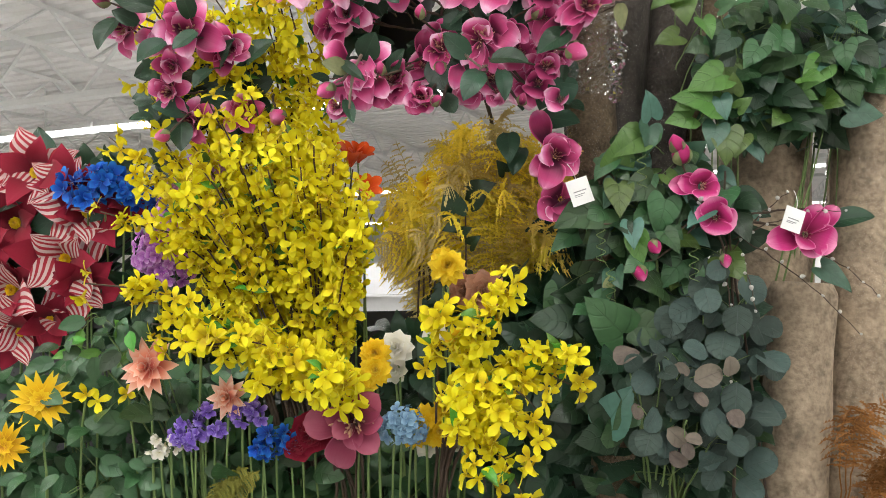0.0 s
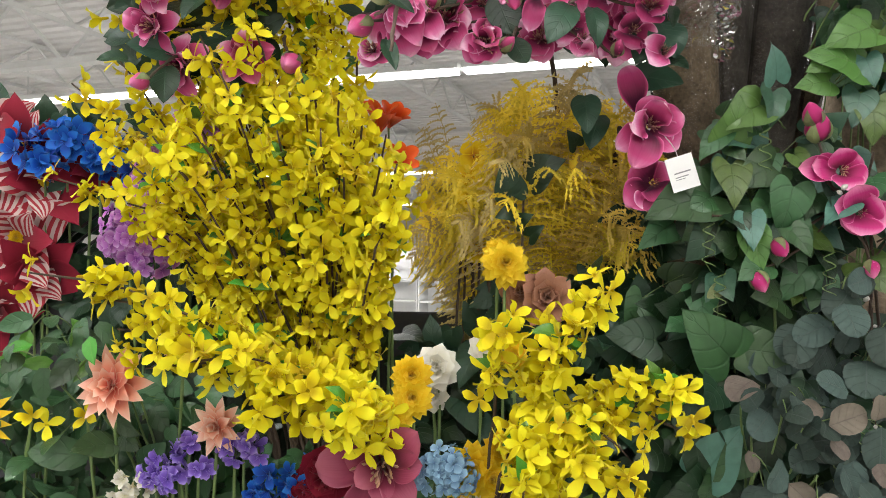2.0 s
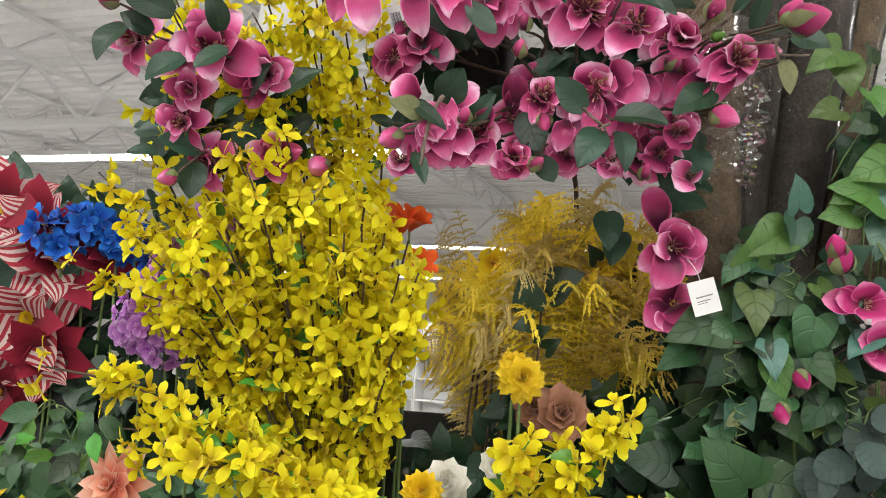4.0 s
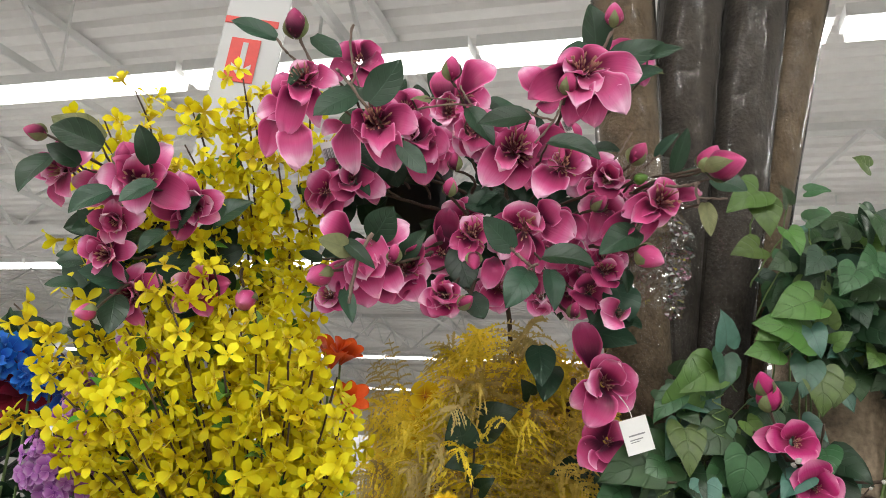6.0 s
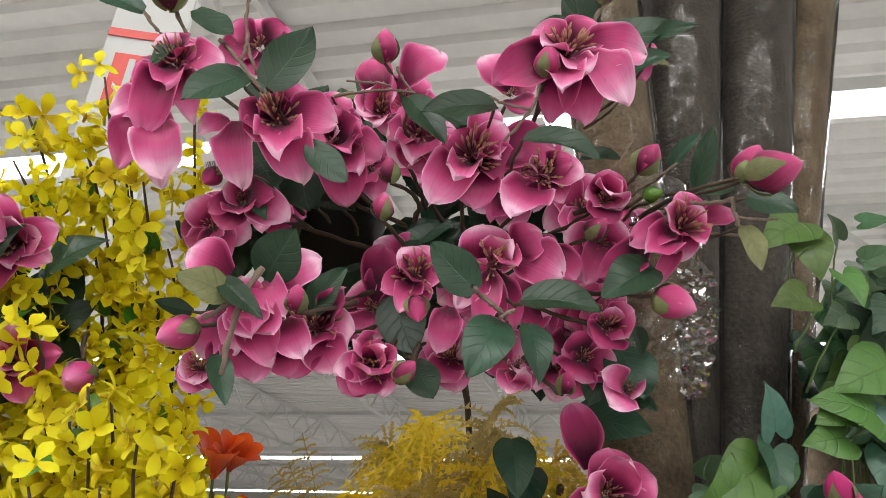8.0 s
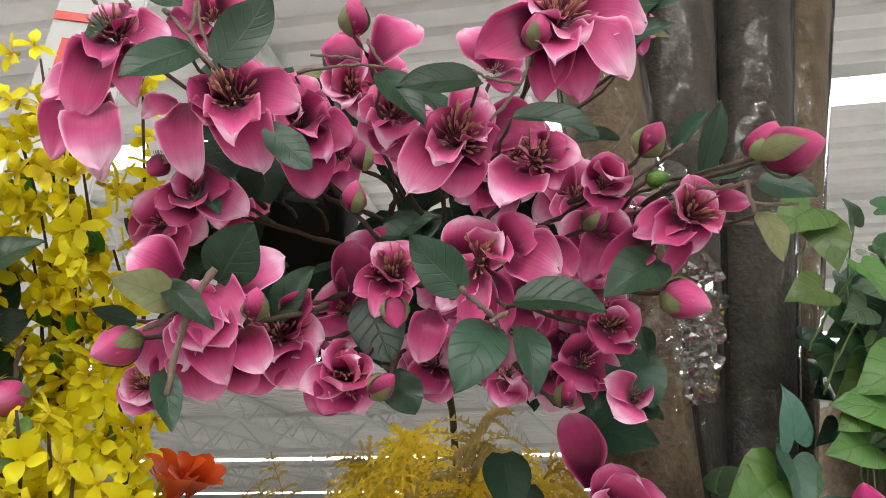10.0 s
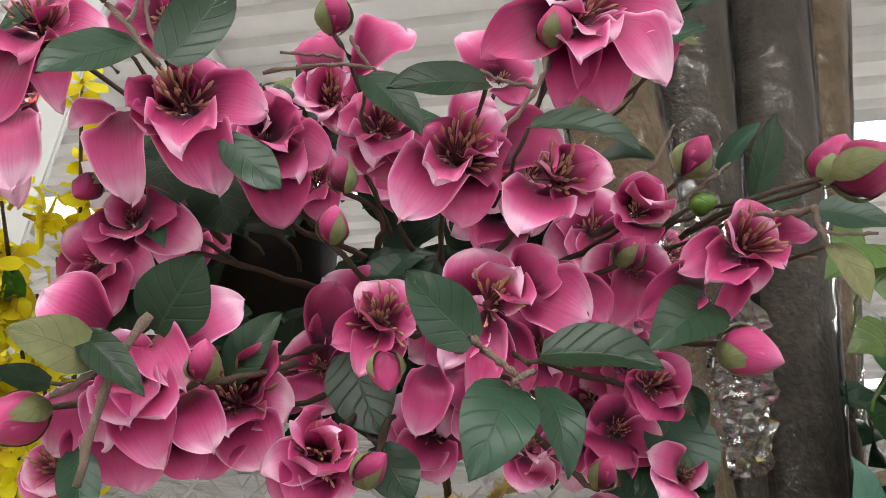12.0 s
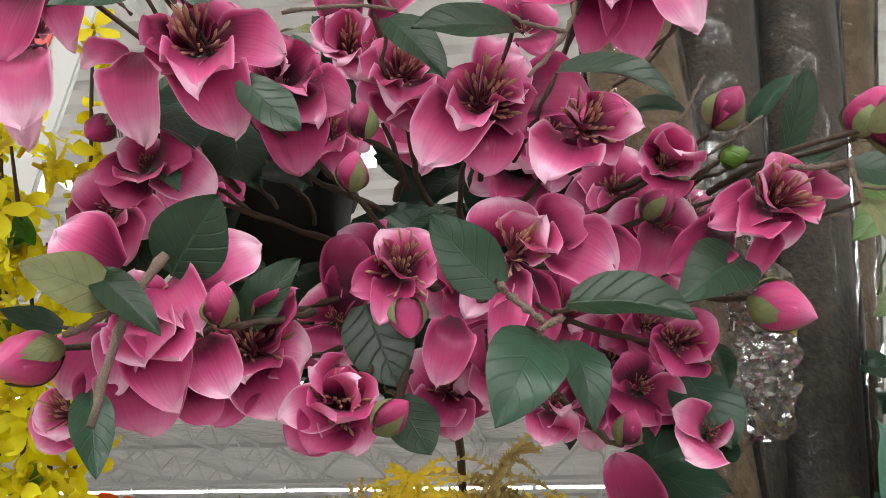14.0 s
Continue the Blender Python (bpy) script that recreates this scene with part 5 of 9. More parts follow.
bloom(main_magnolia, (0.106, 1.540, 1.992), 0.030, ((-8, 6, 11, -10, -20, 36, 51), (22, 6, 15, 48, -15, 35, 41), (22, 6, 15, 71, -10, -8, 50), (0, 4, -3, -13, -20, -73, 27), (-9, 6, -15, -33, -25, -48, 31), (-39, 6, -43, -52, -10, -93, 30), (11, 6, 17, 23, -45, -21, 23), (60, 6, 28, 87, 0, -7, 30), (37, 6, 24, 69, 0, 14, 38), (3, 4, 5, 18, -35, 18, 38), (1, 4, -3, 3, -5, -66, 27), (2, 4, -2, 25, 0, -62, 30)))
twig(main_magnolia, (0.097, 1.661, 2.024), (0.106, 1.546, 1.992))
bloom(main_magnolia, (0.230, 1.570, 1.943), 0.020, ((5, 4, 3, 20, -25, 10, 35), (-2, 4, 0, -21, -10, -7, 29), (1, 4, -3, -10, -20, -25, 44), (5, 4, 0, 18, -15, -13, 32), (4, 4, 5, 4, -20, 13, 29)))
twig(main_magnolia, (0.153, 1.675, 2.002), (0.230, 1.576, 1.943))
bloom(main_magnolia, (0.213, 1.610, 1.919), 0.000, ((-2, 4, 2, -22, -10, 6, 37), (2, 4, -3, -2, -15, -28, 61), (5, 4, 0, 34, -10, -10, 31), (0, 4, 5, -10, -10, 24, 34), (5, 4, 4, 18, -5, 17, 46), (0, 4, -3, -12, -5, -43, 37)))
twig(main_magnolia, (0.146, 1.700, 1.991), (0.213, 1.616, 1.919))
bloom(main_magnolia, (0.134, 1.560, 1.893), 0.000, ((2, 6, -19, 6, -30, -4, 19), (0, 4, -3, -11, -20, -25, 30), (2, 4, -2, 4, -20, -23, 30), (3, 4, -2, -2, -35, -16, 24)))
twig(main_magnolia, (0.110, 1.670, 1.979), (0.134, 1.566, 1.893))
bloom(main_magnolia, (0.228, 1.580, 2.036), 0.000, ((10, 6, 13, -17, -15, -44, 34), (5, 4, -1, 13, -10, -16, 34), (5, 4, 4, 30, -10, 20, 37), (-2, 4, -1, -25, -5, -22, 34), (0, 4, 6, -14, -10, 18, 40), (-2, 4, 3, -36, 0, 15, 34)))
twig(main_magnolia, (0.152, 1.679, 2.044), (0.228, 1.586, 2.036))
bloom(main_magnolia, (0.254, 1.590, 1.883), 0.000, ((-1, 4, 3, -29, -20, 13, 27), (-1, 4, -3, -22, -20, -18, 42), (5, 4, -1, 9, -10, -7, 33)))
twig(main_magnolia, (0.164, 1.683, 1.975), (0.254, 1.596, 1.883))
bloom(main_magnolia, (-0.159, 1.580, 2.067), 0.000, ((-5, 4, 1, -31, -15, -18, 25), (-5, 4, 4, -18, -20, 5, 31), (2, 4, 3, 34, -25, -3, 37), (3, 4, 1, 51, -20, -25, 40), (0, 4, 6, 6, -5, 24, 34), (-2, 4, -2, 4, -30, -33, 34), (-4, 4, -1, -21, -5, -31, 40)))
twig(main_magnolia, (-0.022, 1.679, 2.058), (-0.159, 1.586, 2.067))
bud(main_magnolia, (-0.015, 1.530, 2.220), 0.038, (-0.04, -0.45, 1.00))
twig(main_magnolia, (0.017, 1.610, 2.169), (-0.015, 1.530, 2.220))
bud(main_magnolia, (-0.000, 1.530, 2.074), 0.028, (-0.14, -0.45, 0.99))
twig(main_magnolia, (0.027, 1.610, 2.067), (-0.000, 1.530, 2.074))
bud(main_magnolia, (-0.008, 1.540, 2.037), 0.029, (0.08, -0.45, 1.00))
twig(main_magnolia, (0.021, 1.620, 2.041), (-0.008, 1.540, 2.037))
bud(main_magnolia, (0.155, 1.490, 2.187), 0.036, (0.10, -0.45, 1.00))
twig(main_magnolia, (0.136, 1.570, 2.146), (0.155, 1.490, 2.187))
bud(main_magnolia, (0.257, 1.520, 2.097), 0.037, (0.56, -0.45, 0.83))
twig(main_magnolia, (0.207, 1.600, 2.083), (0.257, 1.520, 2.097))
bud(main_magnolia, (0.356, 1.500, 2.083), 0.043, (0.45, -0.45, 0.89))
twig(main_magnolia, (0.276, 1.580, 2.073), (0.356, 1.500, 2.083))
bud(main_magnolia, (0.357, 1.490, 2.084), 0.057, (0.99, -0.45, 0.14))
twig(main_magnolia, (0.277, 1.570, 2.073), (0.357, 1.490, 2.084))
bud(main_magnolia, (0.264, 1.530, 2.075), 0.022, (0.99, -0.45, 0.16), SPRING_BUD, 2)
twig(main_magnolia, (0.212, 1.610, 2.067), (0.264, 1.530, 2.075))
bud(main_magnolia, (0.265, 1.520, 1.962), 0.044, (0.89, -0.45, -0.45))
twig(main_magnolia, (0.212, 1.600, 1.988), (0.265, 1.520, 1.962))
bud(main_magnolia, (-0.080, 1.500, 1.922), 0.027, (0.05, -0.45, 1.00))
twig(main_magnolia, (-0.029, 1.580, 1.960), (-0.080, 1.500, 1.922))
bud(main_magnolia, (0.031, 1.500, 1.942), 0.029, (0.10, -0.45, -0.99))
twig(main_magnolia, (0.049, 1.580, 1.974), (0.031, 1.500, 1.942))
bud(main_magnolia, (-0.166, 1.500, 1.905), 0.040, (-0.86, -0.45, -0.50))
twig(main_magnolia, (-0.089, 1.580, 1.949), (-0.166, 1.500, 1.905))
bud(main_magnolia, (0.015, 1.500, 1.863), 0.026, (0.77, -0.45, 0.64))
twig(main_magnolia, (0.038, 1.580, 1.919), (0.015, 1.500, 1.863))
bud(main_magnolia, (0.205, 1.540, 2.028), 0.030, (0.71, -0.45, 0.71))
twig(main_magnolia, (0.171, 1.620, 2.034), (0.205, 1.540, 2.028))
bud(main_magnolia, (0.178, 1.550, 1.867), 0.025, (0.32, -0.45, 0.95))
twig(main_magnolia, (0.152, 1.630, 1.922), (0.178, 1.550, 1.867))
bud(main_magnolia, (-0.182, 1.550, 2.088), 0.026, (-0.45, -0.45, -0.89))
twig(main_magnolia, (-0.100, 1.630, 2.077), (-0.182, 1.550, 2.088))
leaf(main_magnolia, (-0.156, 1.502, 2.177), (-0.210, 1.478, 2.126), MAG_LEAF, (-0.13, -1, 0.10), 1.04)
twig(main_magnolia, (-0.094, 1.572, 2.145), (-0.156, 1.502, 2.177), 0.002, 0.0014)
leaf(main_magnolia, (-0.134, 1.502, 2.163), (-0.091, 1.478, 2.225), MAG_LEAF, (-0.05, -1, 0.12), 1.16)
twig(main_magnolia, (-0.078, 1.572, 2.135), (-0.134, 1.502, 2.163), 0.002, 0.0014)
leaf(main_magnolia, (-0.086, 1.512, 2.106), (-0.042, 1.488, 2.054), MAG_LEAF, (-0.22, -1, 0.23), 0.72)
twig(main_magnolia, (-0.042, 1.582, 2.092), (-0.086, 1.512, 2.106), 0.002, 0.0014)
leaf(main_magnolia, (-0.154, 1.582, 2.125), (-0.122, 1.558, 2.072), MAG_LEAF, (0.21, -1, 0.41), 1.17)
twig(main_magnolia, (-0.093, 1.652, 2.106), (-0.154, 1.582, 2.125), 0.002, 0.0014)
leaf(main_magnolia, (-0.110, 1.602, 2.132), (-0.088, 1.578, 2.061), MAG_LEAF, (0.13, -1, 0.15), 1.14)
twig(main_magnolia, (-0.060, 1.672, 2.112), (-0.110, 1.602, 2.132), 0.002, 0.0014)
leaf(main_magnolia, (-0.243, 1.532, 2.242), (-0.259, 1.508, 2.187), MAG_LEAF, (0.02, -1, 0.17), 0.54)
twig(main_magnolia, (-0.160, 1.602, 2.194), (-0.243, 1.532, 2.242), 0.002, 0.0014)
leaf(main_magnolia, (0.103, 1.492, 2.153), (0.027, 1.468, 2.123), MAG_LEAF, (-0.16, -1, 0.10), 0.71)
twig(main_magnolia, (0.100, 1.562, 2.127), (0.103, 1.492, 2.153), 0.002, 0.0014)
leaf(main_magnolia, (0.013, 1.512, 2.168), (0.053, 1.488, 2.099), MAG_LEAF, (-0.14, -1, 0.47), 0.66)
twig(main_magnolia, (0.032, 1.582, 2.139), (0.013, 1.512, 2.168), 0.002, 0.0014)
leaf(main_magnolia, (0.130, 1.482, 2.108), (0.201, 1.458, 2.075), MAG_LEAF, (0.16, -1, 0.41), 0.78)
twig(main_magnolia, (0.120, 1.552, 2.094), (0.130, 1.482, 2.108), 0.002, 0.0014)
leaf(main_magnolia, (0.208, 1.562, 2.134), (0.247, 1.538, 2.121), MAG_LEAF, (0.15, -1, 0.14), 0.75)
twig(main_magnolia, (0.178, 1.632, 2.113), (0.208, 1.562, 2.134), 0.002, 0.0014)
leaf(main_magnolia, (0.300, 1.542, 2.117), (0.329, 1.518, 2.148), MAG_LEAF, (-0.10, -1, 0.33), 0.59)
twig(main_magnolia, (0.248, 1.612, 2.100), (0.300, 1.542, 2.117), 0.002, 0.0014)
leaf(main_magnolia, (0.326, 1.542, 2.094), (0.342, 1.518, 2.158), MAG_LEAF, (0.12, -1, 0.43), 0.60)
twig(main_magnolia, (0.267, 1.612, 2.083), (0.326, 1.542, 2.094), 0.002, 0.0014)
leaf(main_magnolia, (0.289, 1.542, 2.281), (0.338, 1.518, 2.288), MAG_LEAF, (0.19, -1, 0.09), 0.64)
twig(main_magnolia, (0.239, 1.612, 2.223), (0.289, 1.542, 2.281), 0.002, 0.0014)
leaf(main_magnolia, (0.351, 1.582, 2.111), (0.378, 1.558, 2.107), MAG_LEAF, (0.05, -1, 0.35), 0.93)
twig(main_magnolia, (0.286, 1.652, 2.096), (0.351, 1.582, 2.111), 0.002, 0.0014)
leaf(main_magnolia, (0.391, 1.562, 2.097), (0.435, 1.538, 2.070), MAG_LEAF, (0.00, -1, 0.13), 1.09)
twig(main_magnolia, (0.316, 1.632, 2.085), (0.391, 1.562, 2.097), 0.002, 0.0014)
leaf(main_magnolia, (0.086, 1.482, 1.946), (0.042, 1.458, 1.983), MAG_LEAF, (-0.01, -1, 0.09), 1.10)
twig(main_magnolia, (0.087, 1.552, 1.972), (0.086, 1.482, 1.946), 0.002, 0.0014)
leaf(main_magnolia, (0.126, 1.472, 1.936), (0.193, 1.448, 1.920), MAG_LEAF, (0.22, -1, 0.44), 0.95)
twig(main_magnolia, (0.117, 1.542, 1.964), (0.126, 1.472, 1.936), 0.002, 0.0014)
leaf(main_magnolia, (0.107, 1.472, 1.915), (0.075, 1.448, 1.855), MAG_LEAF, (0.02, -1, 0.19), 1.00)
twig(main_magnolia, (0.103, 1.542, 1.949), (0.107, 1.472, 1.915), 0.002, 0.0014)
leaf(main_magnolia, (0.144, 1.542, 1.934), (0.148, 1.518, 1.867), MAG_LEAF, (0.20, -1, 0.31), 0.75)
twig(main_magnolia, (0.130, 1.612, 1.963), (0.144, 1.542, 1.934), 0.002, 0.0014)
leaf(main_magnolia, (0.271, 1.532, 1.997), (0.209, 1.508, 1.951), MAG_LEAF, (0.19, -1, 0.43), 0.93)
twig(main_magnolia, (0.226, 1.602, 2.010), (0.271, 1.532, 1.997), 0.002, 0.0014)
leaf(main_magnolia, (0.264, 1.582, 1.948), (0.261, 1.558, 1.908), MAG_LEAF, (0.00, -1, 0.24), 0.63)
twig(main_magnolia, (0.220, 1.652, 1.974), (0.264, 1.582, 1.948), 0.002, 0.0014)
leaf(main_magnolia, (0.255, 1.612, 1.932), (0.271, 1.588, 1.872), MAG_LEAF, (0.05, -1, 0.24), 1.45)
twig(main_magnolia, (0.214, 1.682, 1.961), (0.255, 1.612, 1.932), 0.002, 0.0014)
leaf(main_magnolia, (0.249, 1.622, 1.931), (0.215, 1.598, 1.865), MAG_LEAF, (-0.17, -1, 0.19), 1.05)
twig(main_magnolia, (0.209, 1.692, 1.961), (0.249, 1.622, 1.931), 0.002, 0.0014)
leaf(main_magnolia, (-0.112, 1.502, 1.954), (-0.084, 1.478, 1.997), MAG_LEAF, (0.16, -1, 0.07), 1.41)
twig(main_magnolia, (-0.061, 1.572, 1.978), (-0.112, 1.502, 1.954), 0.002, 0.0014)
leaf(main_magnolia, (-0.073, 1.552, 1.937), (-0.037, 1.528, 1.978), MAG_LEAF, (-0.23, -1, 0.33), 1.05)
twig(main_magnolia, (-0.032, 1.622, 1.965), (-0.073, 1.552, 1.937), 0.002, 0.0014)
leaf(main_magnolia, (-0.149, 1.482, 1.945), (-0.101, 1.458, 1.901), MAG_LEAF, (-0.11, -1, 0.29), 0.51)
twig(main_magnolia, (-0.090, 1.552, 1.971), (-0.149, 1.482, 1.945), 0.002, 0.0014)
leaf(main_magnolia, (-0.191, 1.562, 1.936), (-0.221, 1.538, 1.939), MAG_LEAF, (-0.01, -1, 0.20), 0.84)
twig(main_magnolia, (-0.121, 1.632, 1.964), (-0.191, 1.562, 1.936), 0.002, 0.0014)
leaf(main_magnolia, (-0.147, 1.502, 1.880), (-0.128, 1.478, 1.829), MAG_LEAF, (0.25, -1, 0.14), 0.64)
twig(main_magnolia, (-0.088, 1.572, 1.922), (-0.147, 1.502, 1.880), 0.002, 0.0014)
leaf(main_magnolia, (0.007, 1.612, 1.978), (0.032, 1.588, 1.911), MAG_LEAF, (-0.04, -1, 0.14), 1.15)
twig(main_magnolia, (0.027, 1.682, 1.996), (0.007, 1.612, 1.978), 0.002, 0.0014)
leaf(main_magnolia, (0.032, 1.582, 1.901), (0.053, 1.558, 1.860), MAG_LEAF, (0.07, -1, 0.17), 1.20)
twig(main_magnolia, (0.046, 1.652, 1.938), (0.032, 1.582, 1.901), 0.002, 0.0014)
leaf(main_magnolia, (-0.150, 1.572, 2.068), (-0.126, 1.548, 2.032), MAG_LEAF, (-0.07, -1, 0.39), 0.59)
twig(main_magnolia, (-0.090, 1.642, 2.064), (-0.150, 1.572, 2.068), 0.002, 0.0014)
leaf(main_magnolia, (-0.086, 1.632, 2.096), (-0.039, 1.608, 2.072), MAG_LEAF, (-0.09, -1, 0.30), 0.83)
twig(main_magnolia, (-0.042, 1.702, 2.084), (-0.086, 1.632, 2.096), 0.002, 0.0014)
leaf(main_magnolia, (-0.134, 1.642, 2.120), (-0.082, 1.618, 2.075), MAG_LEAF, (0.20, -1, 0.10), 1.14)
twig(main_magnolia, (-0.078, 1.712, 2.103), (-0.134, 1.642, 2.120), 0.002, 0.0014)
leaf(main_magnolia, (0.265, 1.602, 1.879), (0.269, 1.578, 1.863), MAG_LEAF, (-0.22, -1, 0.15), 1.35)
twig(main_magnolia, (0.221, 1.672, 1.922), (0.265, 1.602, 1.879), 0.002, 0.0014)
leaf(main_magnolia, (0.225, 1.612, 2.056), (0.205, 1.588, 2.025), MAG_LEAF, (0.13, -1, 0.33), 1.33)
twig(main_magnolia, (0.191, 1.682, 2.054), (0.225, 1.612, 2.056), 0.002, 0.0014)
leaf(main_magnolia, (-0.138, 1.482, 1.930), (-0.182, 1.458, 1.939), MAG_LEAF_BACK, (-0.13, -1, 0.20), 1.14)
twig(main_magnolia, (-0.081, 1.552, 1.960), (-0.138, 1.482, 1.930), 0.002, 0.0014)
leaf(main_magnolia, (0.363, 1.512, 2.040), (0.362, 1.488, 1.982), MAG_LEAF_BACK, (-0.16, -1, 0.26), 0.68)
twig(main_magnolia, (0.295, 1.582, 2.043), (0.363, 1.512, 2.040), 0.002, 0.0014)
leaf(main_magnolia, (0.288, 1.602, 2.298), (0.325, 1.578, 2.274), MAG_LEAF_BACK, (-0.23, -1, 0.36), 0.57)
twig(main_magnolia, (0.239, 1.672, 2.236), (0.288, 1.602, 2.298), 0.002, 0.0014)
leaf(main_magnolia, (-0.079, 1.612, 2.224), (-0.043, 1.588, 2.207), MAG_LEAF_BACK, (0.20, -1, 0.48), 0.74)
twig(main_magnolia, (-0.037, 1.682, 2.180), (-0.079, 1.612, 2.224), 0.002, 0.0014)
part("twig", tube_mesh("twig", bend((0.150, 1.490, 2.178), (0.147, 1.490, 2.153), (0.112, 1.490, 2.109), 12, 0.001), 0.0018, 0.0015, TWIG, 7, 0.35), main_magnolia)
part("twig", tube_mesh("twig", bend((0.138, 1.480, 2.142), (0.108, 1.480, 2.144), (0.096, 1.480, 2.155), 12, 0.001), 0.0015, 0.0013, TWIG, 7, 0.35), main_magnolia)
part("twig", tube_mesh("twig", bend((-0.063, 1.500, 2.155), (-0.017, 1.500, 2.171), (0.019, 1.500, 2.166), 12, 0.001), 0.0015, 0.0013, TWIG, 7, 0.35), main_magnolia)
part("twig", tube_mesh("twig", bend((-0.006, 1.500, 2.173), (-0.017, 1.500, 2.176), (-0.052, 1.500, 2.175), 12, 0.001), 0.0013, 0.0011, TWIG, 7, 0.35), main_magnolia)
part("twig", tube_mesh("twig", bend((-0.000, 1.510, 2.203), (0.006, 1.510, 2.182), (0.020, 1.510, 2.172), 12, 0.001), 0.0015, 0.0013, TWIG, 7, 0.35), main_magnolia)
part("twig", tube_mesh("twig", bend((-0.186, 1.490, 2.209), (-0.164, 1.490, 2.187), (-0.134, 1.490, 2.149), 12, 0.001), 0.0023, 0.0019, TWIG, 7, 0.35), main_magnolia)
part("twig", tube_mesh("twig", bend((-0.161, 1.490, 2.184), (-0.156, 1.490, 2.202), (-0.159, 1.490, 2.219), 12, 0.001), 0.0018, 0.0015, TWIG, 7, 0.35), main_magnolia)
part("twig", tube_mesh("twig", bend((-0.110, 1.475, 1.956), (-0.131, 1.475, 1.928), (-0.135, 1.475, 1.856), 12, 0.001), 0.0028, 0.0024, TWIG, 7, 0.35), main_magnolia)
part("twig", tube_mesh("twig", bend((-0.134, 1.480, 1.925), (-0.146, 1.480, 1.912), (-0.160, 1.480, 1.907), 12, 0.001), 0.0023, 0.0019, TWIG, 7, 0.35), main_magnolia)
part("twig", tube_mesh("twig", bend((0.080, 1.460, 1.943), (0.096, 1.460, 1.927), (0.108, 1.460, 1.919), 12, 0.001), 0.0023, 0.0019, TWIG, 7, 0.35), main_magnolia)
part("twig", tube_mesh("twig", bend((0.119, 1.460, 1.921), (0.111, 1.460, 1.922), (0.104, 1.460, 1.913), 12, 0.001), 0.0021, 0.0017, TWIG, 7, 0.35), main_magnolia)
part("twig", tube_mesh("twig", bend((0.347, 1.500, 2.065), (0.347, 1.500, 2.045), (0.350, 1.500, 2.034), 12, 0.001), 0.0021, 0.0017, TWIG, 7, 0.35), main_magnolia)
part("twig", tube_mesh("twig", bend((0.350, 1.500, 2.043), (0.367, 1.500, 2.041), (0.392, 1.500, 2.044), 12, 0.001), 0.0015, 0.0013, TWIG, 7, 0.35), main_magnolia)
part("twig", tube_mesh("twig", bend((0.355, 1.510, 2.069), (0.323, 1.510, 2.059), (0.306, 1.510, 2.062), 12, 0.001), 0.0023, 0.0019, TWIG, 7, 0.35), main_magnolia)
part("twig", tube_mesh("twig", bend((0.235, 1.530, 2.106), (0.254, 1.530, 2.135), (0.262, 1.530, 2.150), 12, 0.001), 0.0013, 0.0011, TWIG, 7, 0.35), main_magnolia)
part("twig", tube_mesh("twig", bend((0.259, 1.530, 2.081), (0.290, 1.530, 2.106), (0.304, 1.530, 2.117), 12, 0.001), 0.0013, 0.0011, TWIG, 7, 0.35), main_magnolia)
part("twig", tube_mesh("twig", bend((0.373, 1.550, 2.045), (0.330, 1.550, 2.050), (0.284, 1.550, 2.035), 12, 0.001), 0.0015, 0.0013, TWIG, 7, 0.35), main_magnolia)

bloom(main_magnolia, (-0.264, 1.590, 2.184), 0.018, ((-5, 4, 1, -52, -18, -16, 44), (-3, 4, -2, -33, -18, -82, 47), (0, 4, -3, 13, -18, -101, 38), (-3, 4, 6, -27, -18, 54, 38), (3, 4, 4, 45, -30, 8, 36)))
bloom(main_magnolia, (-0.168, 1.600, 2.279), 0.014, ((3, 4, 5, 33, -18, 17, 42), (-5, 4, 5, -37, -18, 14, 37), (-4, 4, -1, -41, -18, -42, 39), (1, 4, -3, 15, -18, -48, 42), (-1, 4, 7, -3, -5, 38, 39), (4, 4, 1, 40, -18, -17, 37)))
bloom(main_magnolia, (0.270, 1.600, 2.302), 0.014, ((5, 4, 1, 41, -18, -17, 39), (-1, 4, 6, -27, -18, 29, 41), (3, 4, 7, 9, -18, 16, 37), (4, 4, -2, 23, -18, -43, 37), (-4, 4, 1, -36, -18, -16, 39), (0, 4, -3, -9, -18, -44, 39)))
leaf(main_magnolia, (0.228, 1.560, 2.273), (0.315, 1.540, 2.305), MAG_LEAF, (0.10, -1, 0.30), 0.94)
leaf(main_magnolia, (0.206, 1.540, 2.286), (0.143, 1.520, 2.251), MAG_LEAF, (0.10, -1, 0.30), 0.87)
leaf(main_magnolia, (0.216, 1.580, 2.294), (0.200, 1.560, 2.382), MAG_LEAF, (0.10, -1, 0.30), 0.92)
leaf(main_magnolia, (0.248, 1.560, 2.239), (0.312, 1.540, 2.261), MAG_LEAF, (0.10, -1, 0.30), 0.76)
leaf(main_magnolia, (-0.300, 1.570, 2.297), (-0.371, 1.550, 2.312), MAG_LEAF, (0.10, -1, 0.30), 0.82)
leaf(main_magnolia, (-0.241, 1.570, 2.305), (-0.189, 1.550, 2.262), MAG_LEAF, (0.10, -1, 0.30), 0.84)
bud(main_magnolia, (-0.266, 1.560, 2.293), 0.048, (-0.10, -0.45, 1.00))
bud(main_magnolia, (0.238, 1.560, 2.342), 0.040, (0.00, -0.45, 1.00))
part("twig", tube_mesh("twig", bend((-0.264, 1.570, 2.304), (-0.240, 1.570, 2.245), (-0.190, 1.570, 2.199), 12, 0.001), 0.0022, 0.0018, TWIG, 7, 0.35), main_magnolia)
